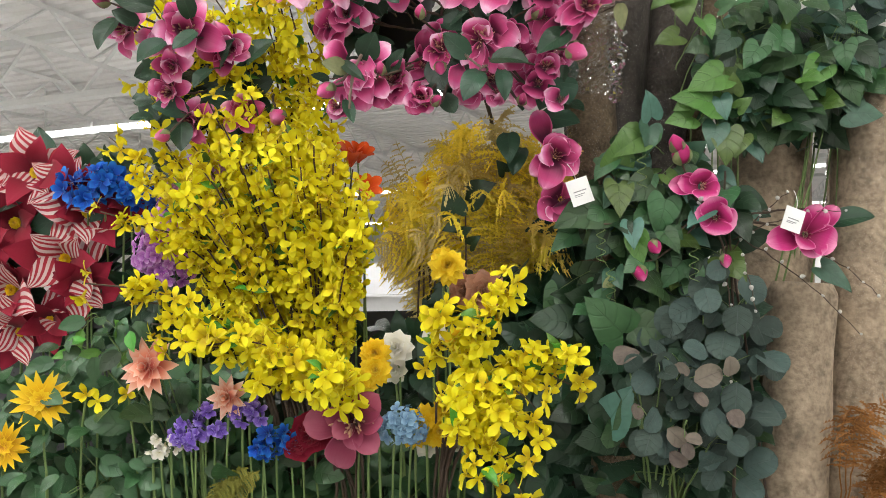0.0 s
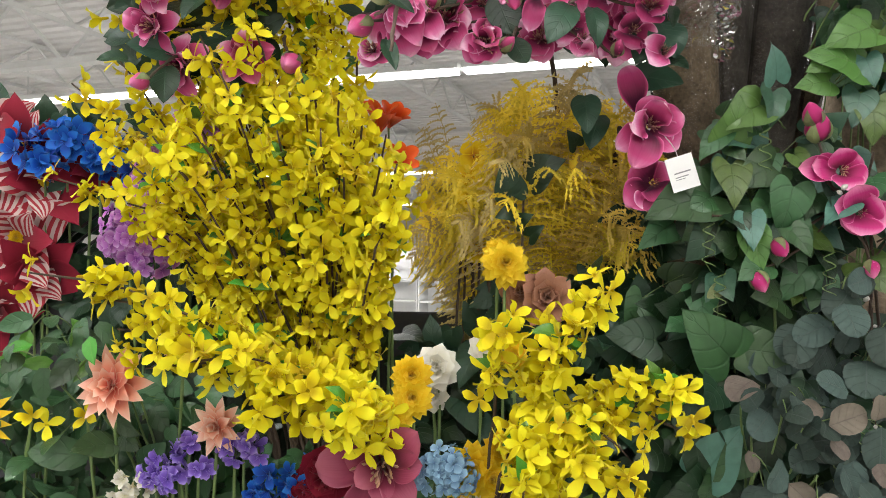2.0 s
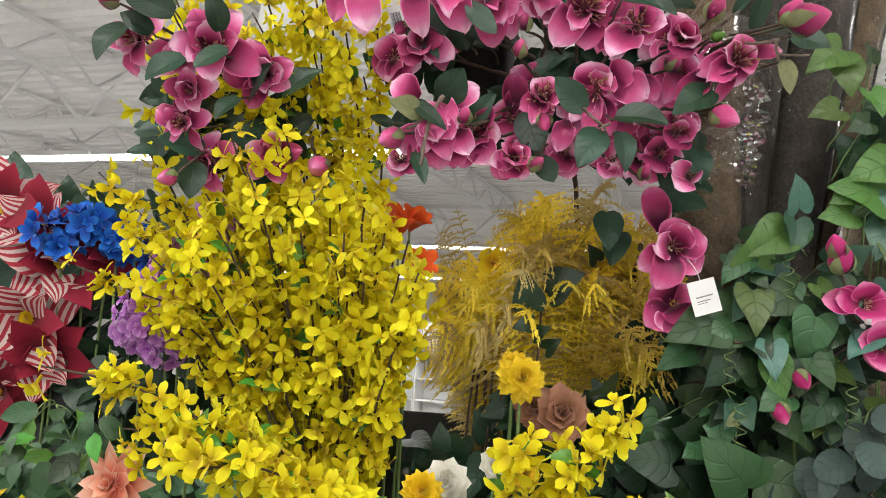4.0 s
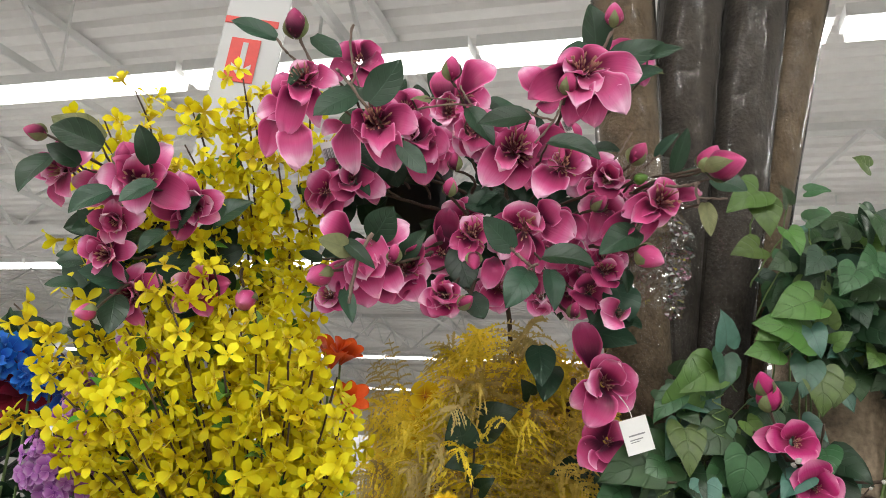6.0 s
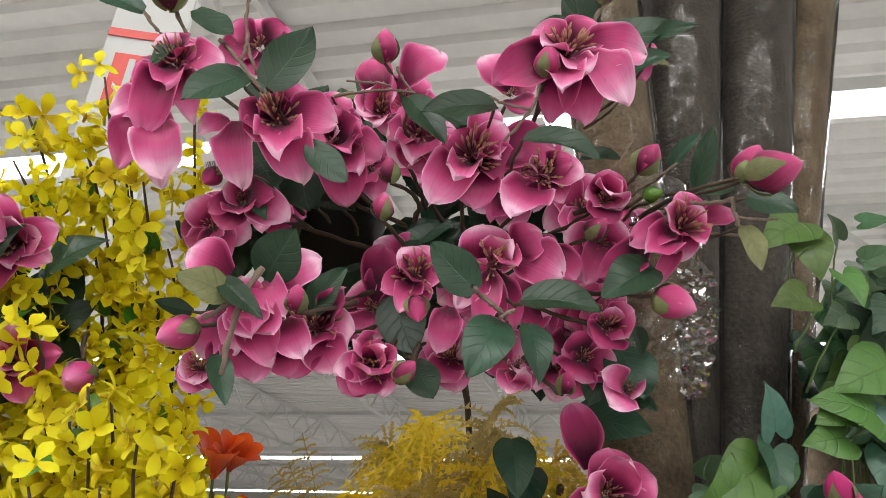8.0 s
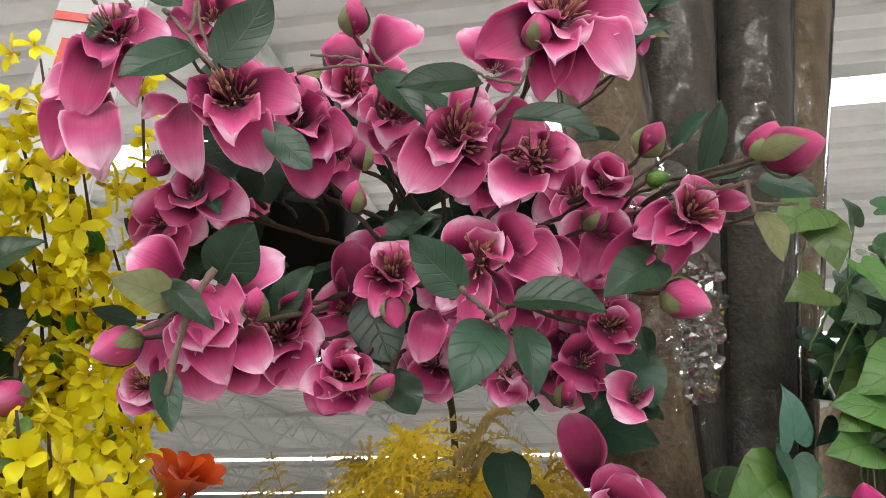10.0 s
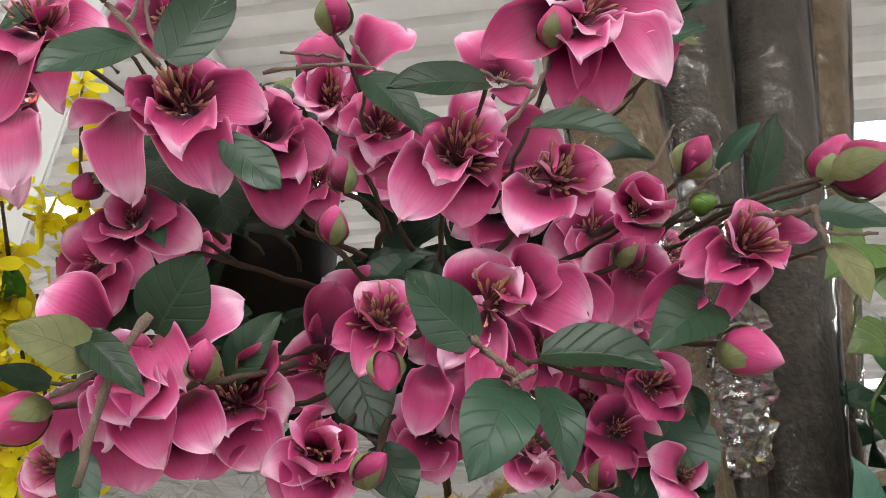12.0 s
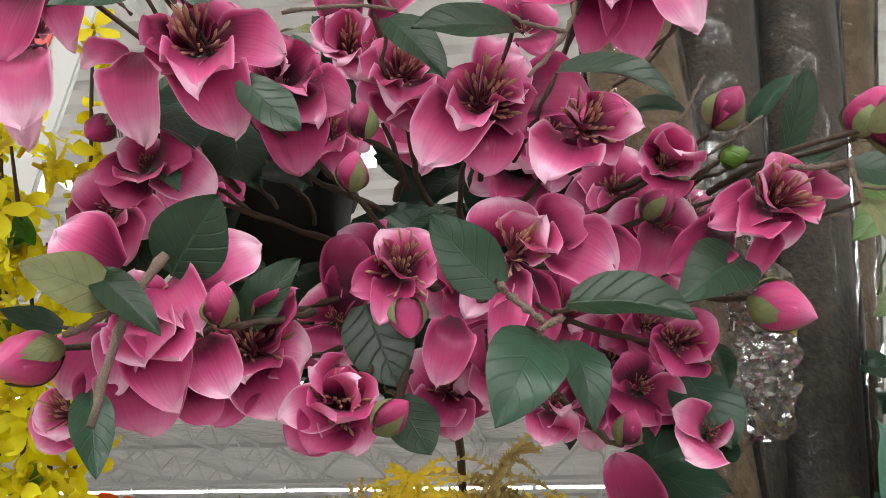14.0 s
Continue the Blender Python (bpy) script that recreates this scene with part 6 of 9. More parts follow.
part("twig", tube_mesh("twig", bend((-0.300, 1.570, 2.297), (-0.268, 1.570, 2.253), (-0.245, 1.570, 2.255), 12, 0.001), 0.0020, 0.0016, TWIG, 7, 0.35), main_magnolia)
part("twig", tube_mesh("twig", bend((-0.177, 1.560, 2.323), (-0.187, 1.560, 2.282), (-0.159, 1.560, 2.215), 12, 0.001), 0.0020, 0.0016, TWIG, 7, 0.35), main_magnolia)
part("twig", tube_mesh("twig", bend((0.238, 1.560, 2.339), (0.221, 1.560, 2.294), (0.195, 1.560, 2.234), 12, 0.001), 0.0025, 0.0020, TWIG, 7, 0.35), main_magnolia)
bloom(main_magnolia, (0.181, 1.700, 2.007), 0.020, ((3, 4, 1, 38, -10, -15, 44), (1, 4, -1, -2, -25, -49, 44), (-1, 4, 0, -43, -12, -23, 44), (-1, 4, 3, -36, -25, 22, 44), (2, 4, 4, 21, -10, 38, 44), (0, 4, -1, -27, -30, -48, 44)))
bloom(main_magnolia, (0.101, 1.700, 2.026), 0.020, ((3, 4, 1, 40, -10, -15, 43), (1, 4, -1, 3, -25, -50, 43), (-2, 4, 0, -40, -12, -24, 43), (-1, 4, 3, -34, -25, 22, 43), (2, 4, 4, 20, -10, 38, 43), (-1, 4, -1, -22, -30, -49, 43)))
bloom(main_magnolia, (0.016, 1.700, 2.045), 0.020, ((3, 4, 1, 41, -10, -16, 43), (1, 4, -1, 8, -25, -51, 43), (-2, 4, 0, -37, -12, -24, 43), (-2, 4, 3, -32, -25, 21, 43), (1, 4, 4, 19, -10, 39, 43), (-1, 4, -1, -16, -30, -50, 43)))
bloom(main_magnolia, (-0.063, 1.700, 1.976), 0.020, ((2, 4, 0, 40, -10, -14, 41), (0, 4, -1, 12, -25, -45, 41), (-3, 4, 0, -33, -12, -21, 41), (-2, 4, 3, -28, -25, 21, 41), (0, 4, 3, 17, -10, 36, 41), (-1, 4, -1, -10, -30, -44, 41)))
bloom(main_magnolia, (0.240, 1.700, 2.134), 0.020, ((4, 4, 1, 41, -10, -18, 47), (2, 4, -1, -5, -25, -60, 47), (-1, 4, 1, -48, -12, -29, 47), (-1, 4, 4, -40, -25, 22, 47), (3, 4, 5, 24, -10, 44, 47), (0, 4, -1, -33, -30, -60, 47)))
bloom(main_magnolia, (0.175, 1.700, 2.188), 0.020, ((4, 4, 1, 43, -10, -19, 48), (1, 4, -1, -1, -25, -64, 48), (-2, 4, 1, -47, -12, -32, 48), (-1, 4, 4, -39, -25, 21, 48), (2, 4, 5, 23, -10, 46, 48), (0, 4, -1, -29, -30, -65, 48)))
bloom(main_magnolia, (-0.032, 1.700, 2.177), 0.020, ((2, 4, 1, 35, -10, -16, 37), (0, 4, -1, 9, -25, -53, 37), (-3, 4, 1, -31, -12, -26, 37), (-2, 4, 4, -26, -25, 13, 37), (1, 4, 5, 15, -10, 34, 37), (-1, 4, -1, -11, -30, -53, 37)))
bloom(main_magnolia, (-0.147, 1.700, 2.117), 0.020, ((2, 4, 1, 40, -10, -16, 40), (0, 4, -1, 17, -25, -52, 40), (-3, 4, 1, -29, -12, -25, 40), (-3, 4, 4, -25, -25, 17, 40), (0, 4, 4, 15, -10, 36, 40), (-2, 4, -1, -4, -30, -52, 40)))
bloom(main_magnolia, (0.045, 1.700, 2.200), 0.020, ((3, 4, 2, 44, -10, -19, 48), (1, 4, -1, 7, -25, -65, 48), (-2, 4, 1, -42, -12, -32, 48), (-2, 4, 4, -36, -25, 21, 48), (1, 4, 5, 21, -10, 45, 48), (-1, 4, -1, -19, -30, -65, 48)))
bloom(main_magnolia, (0.254, 1.700, 2.053), 0.020, ((4, 4, 1, 39, -10, -16, 45), (2, 4, -1, -6, -25, -53, 45), (-1, 4, 0, -47, -12, -25, 45), (0, 4, 3, -39, -25, 22, 45), (3, 4, 4, 23, -10, 40, 45), (0, 4, -1, -33, -30, -52, 45)))
bloom(main_magnolia, (-0.217, 1.700, 2.086), 0.020, ((1, 4, 1, 44, -10, -16, 43), (0, 4, -1, 22, -25, -53, 43), (-3, 4, 0, -29, -12, -26, 43), (-3, 4, 4, -26, -25, 20, 43), (-1, 4, 4, 16, -10, 39, 43), (-2, 4, -1, 0, -30, -53, 43)))
bloom(main_magnolia, (0.201, 1.700, 1.931), 0.020, ((3, 4, 0, 36, -10, -13, 42), (1, 4, -2, -3, -25, -43, 42), (-1, 4, 0, -42, -12, -20, 42), (-1, 4, 2, -35, -25, 23, 42), (2, 4, 3, 20, -10, 36, 42), (0, 4, -1, -28, -30, -41, 42)))
bloom(main_magnolia, (0.078, 1.700, 1.934), 0.020, ((3, 4, 0, 38, -10, -13, 41), (1, 4, -2, 4, -25, -42, 41), (-2, 4, 0, -37, -12, -20, 41), (-1, 4, 2, -32, -25, 22, 41), (2, 4, 3, 18, -10, 35, 41), (-1, 4, -1, -19, -30, -41, 41)))
bloom(main_magnolia, (0.255, 1.690, 1.995), 0.020, ((4, 4, 0, 33, -10, -13, 39), (2, 4, -1, -7, -25, -44, 39), (-1, 4, 0, -42, -12, -21, 39), (0, 4, 3, -35, -25, 19, 39), (3, 4, 4, 19, -10, 33, 39), (0, 4, -1, -30, -30, -43, 39)))
bloom(main_magnolia, (0.222, 1.700, 1.966), 0.020, ((4, 4, 0, 37, -10, -14, 43), (1, 4, -2, -4, -25, -46, 43), (-1, 4, 0, -44, -12, -21, 43), (0, 4, 3, -36, -25, 23, 43), (3, 4, 3, 21, -10, 37, 43), (0, 4, -1, -30, -30, -44, 43)))
bloom(main_magnolia, (0.147, 1.710, 2.160), 0.020, ((3, 4, 1, 43, -10, -19, 48), (1, 4, -1, 1, -25, -62, 48), (-2, 4, 1, -46, -12, -30, 48), (-1, 4, 4, -38, -25, 22, 48), (2, 4, 5, 22, -10, 45, 48), (-1, 4, -1, -27, -30, -62, 48)))
bloom(main_magnolia, (0.009, 1.700, 2.272), 0.020, ((3, 4, 2, 42, -10, -19, 44), (1, 4, -1, 9, -25, -66, 44), (-3, 4, 1, -38, -12, -32, 44), (-2, 4, 5, -32, -25, 16, 44), (1, 4, 6, 19, -10, 42, 44), (-1, 4, 0, -16, -30, -66, 44)))
bloom(main_magnolia, (-0.090, 1.700, 2.238), 0.020, ((2, 4, 2, 42, -10, -18, 43), (0, 4, -1, 14, -25, -62, 43), (-3, 4, 1, -33, -12, -30, 43), (-3, 4, 5, -29, -25, 16, 43), (0, 4, 6, 17, -10, 40, 43), (-1, 4, 0, -8, -30, -63, 43)))
bloom(main_magnolia, (0.127, 1.700, 1.955), 0.020, ((3, 4, 0, 38, -10, -14, 42), (1, 4, -2, 1, -25, -44, 42), (-2, 4, 0, -40, -12, -21, 42), (-1, 4, 3, -33, -25, 22, 42), (2, 4, 3, 19, -10, 36, 42), (0, 4, -1, -23, -30, -43, 42)))
bloom(main_magnolia, (-0.117, 1.680, 1.937), 0.020, ((1, 4, 0, 39, -10, -13, 39), (0, 4, -1, 15, -25, -41, 39), (-3, 4, 0, -29, -12, -19, 39), (-3, 4, 2, -25, -25, 20, 39), (0, 4, 3, 15, -10, 33, 39), (-1, 4, -1, -5, -30, -39, 39)))
bloom(main_magnolia, (0.302, 1.680, 2.098), 0.020, ((4, 4, 1, 25, -10, -13, 32), (2, 4, -1, -10, -25, -43, 32), (-1, 4, 0, -36, -12, -21, 32), (0, 4, 4, -32, -25, 11, 32), (3, 4, 4, 15, -10, 27, 32), (0, 4, -1, -30, -30, -44, 32)))
leaf(main_magnolia, (0.029, 1.725, 2.076), (0.090, 1.705, 2.105), MAG_LEAF, (-0.02, -1, 0.20), 1.18)
leaf(main_magnolia, (0.100, 1.725, 2.227), (0.023, 1.705, 2.217), MAG_LEAF, (0.08, -1, 0.32), 1.13)
leaf(main_magnolia, (-0.158, 1.725, 2.165), (-0.092, 1.705, 2.116), MAG_LEAF, (0.19, -1, 0.28), 1.00)
leaf(main_magnolia, (-0.152, 1.725, 1.932), (-0.091, 1.705, 1.943), MAG_LEAF, (0.09, -1, 0.25), 1.13)
leaf(main_magnolia, (-0.138, 1.725, 2.286), (-0.206, 1.705, 2.283), MAG_LEAF, (-0.26, -1, 0.08), 1.27)
leaf(main_magnolia, (-0.092, 1.725, 2.283), (-0.157, 1.705, 2.245), MAG_LEAF, (-0.04, -1, 0.34), 1.16)
leaf(main_magnolia, (0.063, 1.725, 2.048), (-0.005, 1.705, 2.039), MAG_LEAF, (0.10, -1, 0.18), 1.14)
leaf(main_magnolia, (-0.047, 1.725, 1.929), (0.016, 1.705, 1.928), MAG_LEAF, (0.20, -1, 0.28), 1.13)
leaf(main_magnolia, (-0.047, 1.725, 2.200), (-0.057, 1.705, 2.111), MAG_LEAF, (-0.26, -1, 0.31), 0.95)
leaf(main_magnolia, (0.007, 1.725, 1.977), (-0.038, 1.705, 1.930), MAG_LEAF, (0.27, -1, 0.34), 1.14)
leaf(main_magnolia, (-0.209, 1.725, 2.199), (-0.151, 1.705, 2.236), MAG_LEAF, (-0.02, -1, 0.39), 1.19)
leaf(main_magnolia, (-0.006, 1.725, 2.269), (-0.061, 1.705, 2.319), MAG_LEAF, (0.17, -1, 0.11), 1.19)
leaf(main_magnolia, (-0.160, 1.725, 2.153), (-0.091, 1.705, 2.164), MAG_LEAF, (0.15, -1, 0.05), 1.15)
leaf(main_magnolia, (-0.087, 1.725, 2.252), (-0.016, 1.705, 2.212), MAG_LEAF, (0.18, -1, 0.07), 1.05)
leaf(main_magnolia, (0.084, 1.725, 2.120), (0.106, 1.705, 2.043), MAG_LEAF, (0.14, -1, 0.05), 1.02)
leaf(main_magnolia, (0.132, 1.725, 2.259), (0.062, 1.705, 2.200), MAG_LEAF, (-0.17, -1, 0.11), 0.98)
leaf(main_magnolia, (0.291, 1.725, 1.997), (0.253, 1.705, 1.928), MAG_LEAF, (0.23, -1, 0.08), 1.01)
leaf(main_magnolia, (0.004, 1.725, 1.974), (-0.038, 1.705, 2.020), MAG_LEAF, (-0.24, -1, 0.40), 1.18)
leaf(main_magnolia, (0.201, 1.725, 2.172), (0.170, 1.705, 2.085), MAG_LEAF, (-0.26, -1, 0.04), 0.94)
leaf(main_magnolia, (0.097, 1.725, 2.202), (0.035, 1.705, 2.238), MAG_LEAF, (-0.08, -1, 0.18), 1.19)
leaf(main_magnolia, (0.299, 1.725, 2.114), (0.227, 1.705, 2.139), MAG_LEAF, (0.22, -1, 0.07), 1.12)
leaf(main_magnolia, (-0.105, 1.725, 1.955), (-0.082, 1.705, 2.010), MAG_LEAF, (-0.15, -1, 0.08), 1.20)
leaf(main_magnolia, (0.170, 1.725, 1.949), (0.183, 1.705, 1.887), MAG_LEAF, (0.27, -1, 0.35), 1.16)
leaf(main_magnolia, (0.107, 1.725, 2.131), (0.159, 1.705, 2.077), MAG_LEAF, (-0.28, -1, 0.39), 1.11)
leaf(main_magnolia, (-0.072, 1.725, 2.022), (-0.067, 1.705, 1.951), MAG_LEAF, (0.19, -1, 0.24), 1.06)
leaf(main_magnolia, (-0.060, 1.725, 2.222), (-0.078, 1.705, 2.295), MAG_LEAF, (-0.26, -1, 0.09), 1.13)
leaf(main_magnolia, (0.083, 1.725, 1.977), (0.031, 1.705, 2.014), MAG_LEAF, (-0.13, -1, 0.37), 1.17)
leaf(main_magnolia, (-0.113, 1.725, 2.287), (-0.110, 1.705, 2.188), MAG_LEAF, (-0.03, -1, 0.02), 0.89)
leaf(main_magnolia, (0.091, 1.725, 2.250), (0.042, 1.705, 2.170), MAG_LEAF, (0.23, -1, 0.39), 0.94)
leaf(main_magnolia, (0.132, 1.725, 2.032), (0.071, 1.705, 2.060), MAG_LEAF, (-0.22, -1, 0.01), 1.16)
leaf(main_magnolia, (-0.166, 1.725, 1.954), (-0.188, 1.705, 2.010), MAG_LEAF, (0.28, -1, 0.01), 1.18)
leaf(main_magnolia, (0.124, 1.725, 2.108), (0.114, 1.705, 2.178), MAG_LEAF, (-0.11, -1, 0.40), 1.16)
leaf(main_magnolia, (-0.156, 1.725, 2.074), (-0.166, 1.705, 2.140), MAG_LEAF, (0.24, -1, 0.29), 1.16)
leaf(main_magnolia, (0.155, 1.725, 1.998), (0.212, 1.705, 2.029), MAG_LEAF, (-0.09, -1, 0.27), 1.18)
leaf(main_magnolia, (0.252, 1.725, 1.973), (0.184, 1.705, 1.935), MAG_LEAF, (0.17, -1, 0.35), 1.00)
leaf(main_magnolia, (0.090, 1.725, 2.054), (0.039, 1.705, 1.999), MAG_LEAF, (0.05, -1, 0.24), 1.05)
leaf(main_magnolia, (-0.149, 1.725, 2.042), (-0.081, 1.705, 2.040), MAG_LEAF, (0.23, -1, 0.29), 1.11)
leaf(main_magnolia, (-0.000, 1.725, 2.014), (-0.058, 1.705, 2.039), MAG_LEAF, (-0.04, -1, 0.34), 1.19)
leaf(main_magnolia, (-0.143, 1.725, 2.005), (-0.076, 1.705, 1.988), MAG_LEAF, (0.06, -1, 0.19), 1.08)
leaf(main_magnolia, (-0.076, 1.725, 2.024), (-0.137, 1.705, 2.015), MAG_LEAF, (0.07, -1, 0.37), 1.23)
leaf(main_magnolia, (-0.085, 1.725, 2.292), (-0.098, 1.705, 2.195), MAG_LEAF, (0.11, -1, 0.08), 0.91)
leaf(main_magnolia, (-0.098, 1.725, 1.956), (-0.134, 1.705, 2.005), MAG_LEAF, (-0.03, -1, 0.36), 1.18)
leaf(main_magnolia, (-0.031, 1.725, 2.036), (-0.006, 1.705, 1.967), MAG_LEAF, (-0.04, -1, 0.32), 1.04)
leaf(main_magnolia, (0.258, 1.725, 1.971), (0.198, 1.705, 1.922), MAG_LEAF, (0.05, -1, 0.13), 1.00)

left_magnolia = thing("magnolia_bush", (-0.240, 1.900, 0.900), "smaller artificial magnolia spray with pink flowers above yellow forsythia", "artificial flower", "magnolia bushes")
left_core = (-0.406, 1.720, 2.004)
part("stem", tube_mesh("stem", bend((-0.240, 1.900, 0.900), (-0.228, 1.900, 1.913), left_core, 16, 0.003), 0.006, 0.004, BARK, 7, 0.2), left_magnolia)
magnolia(left_magnolia, (-0.613, 1.612, 2.069), 0.098, (-0.5, -1, -0.2), 0, 0.8)
twig(left_magnolia, (-0.542, 1.689, 2.034), (-0.613, 1.612, 2.069))
magnolia(left_magnolia, (-0.491, 1.592, 2.050), 0.121, (0.2, -1, 0), 30, 1)
twig(left_magnolia, (-0.452, 1.706, 2.033), (-0.491, 1.592, 2.050))
magnolia(left_magnolia, (-0.538, 1.632, 1.939), 0.079, (-0.2, -1, -0.2), 0, 0.8)
twig(left_magnolia, (-0.493, 1.712, 1.962), (-0.538, 1.632, 1.939))
magnolia(left_magnolia, (-0.423, 1.652, 2.031), 0.102, (0.2, -1, -0.3), 20, 0.8)
twig(left_magnolia, (-0.421, 1.708, 2.023), (-0.423, 1.652, 2.031))
magnolia(left_magnolia, (-0.501, 1.672, 1.886), 0.094, (-0.3, -1, -0.3), 0, 0.8)
magnolia(left_magnolia, (-0.550, 1.632, 2.036), 0.100, (0, -1, 0.2), 0, 0.7)
twig(left_magnolia, (-0.472, 1.713, 2.041), (-0.550, 1.632, 2.036))
magnolia(left_magnolia, (-0.402, 1.682, 1.903), 0.087, (0, -1, -0.2), 0, 0.7)
magnolia(left_magnolia, (-0.523, 1.612, 1.993), 0.082, (0, -1, -0.5), 0, 0.6)
twig(left_magnolia, (-0.494, 1.715, 2.015), (-0.523, 1.612, 1.993))
bud(left_magnolia, (-0.639, 1.571, 2.111), 0.035, (-1, -0.4, 0.1))
twig(left_magnolia, (-0.538, 1.682, 2.073), (-0.639, 1.571, 2.111))
bud(left_magnolia, (-0.515, 1.572, 2.064), 0.038, (0.1, -0.4, 1))
twig(left_magnolia, (-0.464, 1.701, 2.031), (-0.515, 1.572, 2.064))
bud(left_magnolia, (-0.520, 1.576, 1.843), 0.033, (-0.5, -0.5, -0.3))
twig(left_magnolia, (-0.497, 1.696, 1.932), (-0.520, 1.576, 1.843))
bud(left_magnolia, (-0.313, 1.645, 1.886), 0.043, (-0.1, -1, -0.4))
twig(left_magnolia, (-0.350, 1.722, 1.948), (-0.313, 1.645, 1.886))
leaf(left_magnolia, (-0.542, 1.555, 2.090), (-0.621, 1.543, 2.114), MAG_LEAF, (-0.19, -1, 0.24))
twig(left_magnolia, (-0.510, 1.629, 2.063), (-0.542, 1.555, 2.090), 0.002, 0.0014)
leaf(left_magnolia, (-0.466, 1.555, 2.066), (-0.480, 1.526, 2.118), MAG_LEAF, (0.36, -1, 0.31))
twig(left_magnolia, (-0.446, 1.634, 2.076), (-0.466, 1.555, 2.066), 0.002, 0.0014)
leaf(left_magnolia, (-0.626, 1.575, 2.079), (-0.653, 1.550, 2.008), MAG_LEAF, (-0.19, -1, 0.25))
twig(left_magnolia, (-0.606, 1.653, 2.062), (-0.626, 1.575, 2.079), 0.002, 0.0014)
leaf(left_magnolia, (-0.578, 1.565, 2.063), (-0.627, 1.554, 2.089), MAG_LEAF, (-0.11, -1, 0.33))
twig(left_magnolia, (-0.533, 1.628, 2.080), (-0.578, 1.565, 2.063), 0.002, 0.0014)
leaf(left_magnolia, (-0.518, 1.555, 2.022), (-0.565, 1.533, 1.975), MAG_LEAF, (0.08, -1, 0.43))
twig(left_magnolia, (-0.481, 1.654, 2.029), (-0.518, 1.555, 2.022), 0.002, 0.0014)
leaf(left_magnolia, (-0.446, 1.535, 2.032), (-0.485, 1.513, 1.991), MAG_LEAF, (0.18, -1, 0.70))
twig(left_magnolia, (-0.446, 1.634, 2.055), (-0.446, 1.535, 2.032), 0.002, 0.0014)
leaf(left_magnolia, (-0.434, 1.575, 1.968), (-0.460, 1.554, 1.925), MAG_LEAF, (-0.22, -1, 0.26))
twig(left_magnolia, (-0.421, 1.663, 2.004), (-0.434, 1.575, 1.968), 0.002, 0.0014)
leaf(left_magnolia, (-0.510, 1.650, 1.900), (-0.576, 1.615, 1.907), MAG_LEAF, (-0.21, -1, 0.23))
leaf(left_magnolia, (-0.579, 1.630, 1.887), (-0.623, 1.616, 1.881), MAG_LEAF, (-0.25, -1, 0.59))
leaf(left_magnolia, (-0.518, 1.630, 1.876), (-0.504, 1.595, 1.808), MAG_LEAF, (0.32, -1, 0.28))
leaf(left_magnolia, (-0.445, 1.650, 1.989), (-0.394, 1.615, 2.039), MAG_LEAF, (-0.15, -1, 0.40))
leaf(left_magnolia, (-0.497, 1.660, 1.990), (-0.515, 1.629, 1.927), MAG_LEAF, (-0.33, -1, 0.16))
leaf(left_magnolia, (-0.432, 1.710, 1.968), (-0.470, 1.676, 1.889), MAG_LEAF, (-0.17, -1, 0.35))
leaf(left_magnolia, (-0.460, 1.690, 1.931), (-0.381, 1.665, 1.882), MAG_LEAF, (0.14, -1, 0.10))
leaf(left_magnolia, (-0.450, 1.710, 1.956), (-0.527, 1.693, 1.908), MAG_LEAF, (-0.05, -1, 0.44))
leaf(left_magnolia, (-0.392, 1.710, 1.881), (-0.452, 1.698, 1.846), MAG_LEAF, (0.07, -1, 0.77))
leaf(left_magnolia, (-0.572, 1.620, 2.124), (-0.654, 1.601, 2.152), MAG_LEAF_BACK, (0.04, -1, 0.18))
twig(left_magnolia, (-0.549, 1.698, 2.086), (-0.572, 1.620, 2.124), 0.002, 0.0014)

low_magnolia = thing("magnolia_bush", (0.240, 2.040, 0.900), "drooping pink artificial magnolia stem with a white price tag", "artificial flower", "magnolia bushes")
low_core = (0.215, 1.750, 1.797)
part("stem", tube_mesh("stem", bend((0.240, 2.040, 0.900), (0.236, 2.040, 1.712), low_core, 16, 0.003), 0.006, 0.004, BARK, 7, 0.2), low_magnolia)
bloom(low_magnolia, (0.247, 1.660, 1.784), 0.018, ((-17, 6, 26, -36, -5, 95, 42), (-3, 4, -2, -49, -15, -34, 44), (5, 4, 2, 49, -15, 15, 48), (0, 4, -4, -23, -25, -63, 53), (4, 4, -2, 43, -10, -33, 48), (1, 4, 5, 0, -20, 44, 51), (-4, 4, 1, -37, -35, -1, 44), (3, 4, 4, 19, -30, 37, 44), (3, 4, -4, 17, -5, -38, 53)))
bloom(low_magnolia, (0.256, 1.680, 1.699), 0.008, ((-2, 4, -3, -40, -15, -37, 54), (1, 4, -4, 2, -15, -48, 63), (5, 4, 1, 32, -10, 10, 53), (-2, 4, 3, -29, -10, 28, 54), (3, 4, -3, 16, -25, -29, 53)))
leaf(low_magnolia, (0.219, 1.690, 1.872), (0.298, 1.654, 1.849), MAG_LEAF, (0.33, -1, 0.17))
leaf(low_magnolia, (0.154, 1.730, 1.848), (0.156, 1.692, 1.777), MAG_LEAF, (-0.10, -1, 0.64))
leaf(low_magnolia, (0.182, 1.750, 1.819), (0.162, 1.718, 1.754), MAG_LEAF, (-0.16, -1, 0.57))
leaf(low_magnolia, (0.280, 1.690, 1.901), (0.307, 1.662, 1.874), MAG_LEAF, (0.24, -1, 0.29))
leaf(main_magnolia, (0.079, 1.711, 2.076), (0.008, 1.695, 2.074), MAG_LEAF, (0.18, -1, 0.34), 1.15)
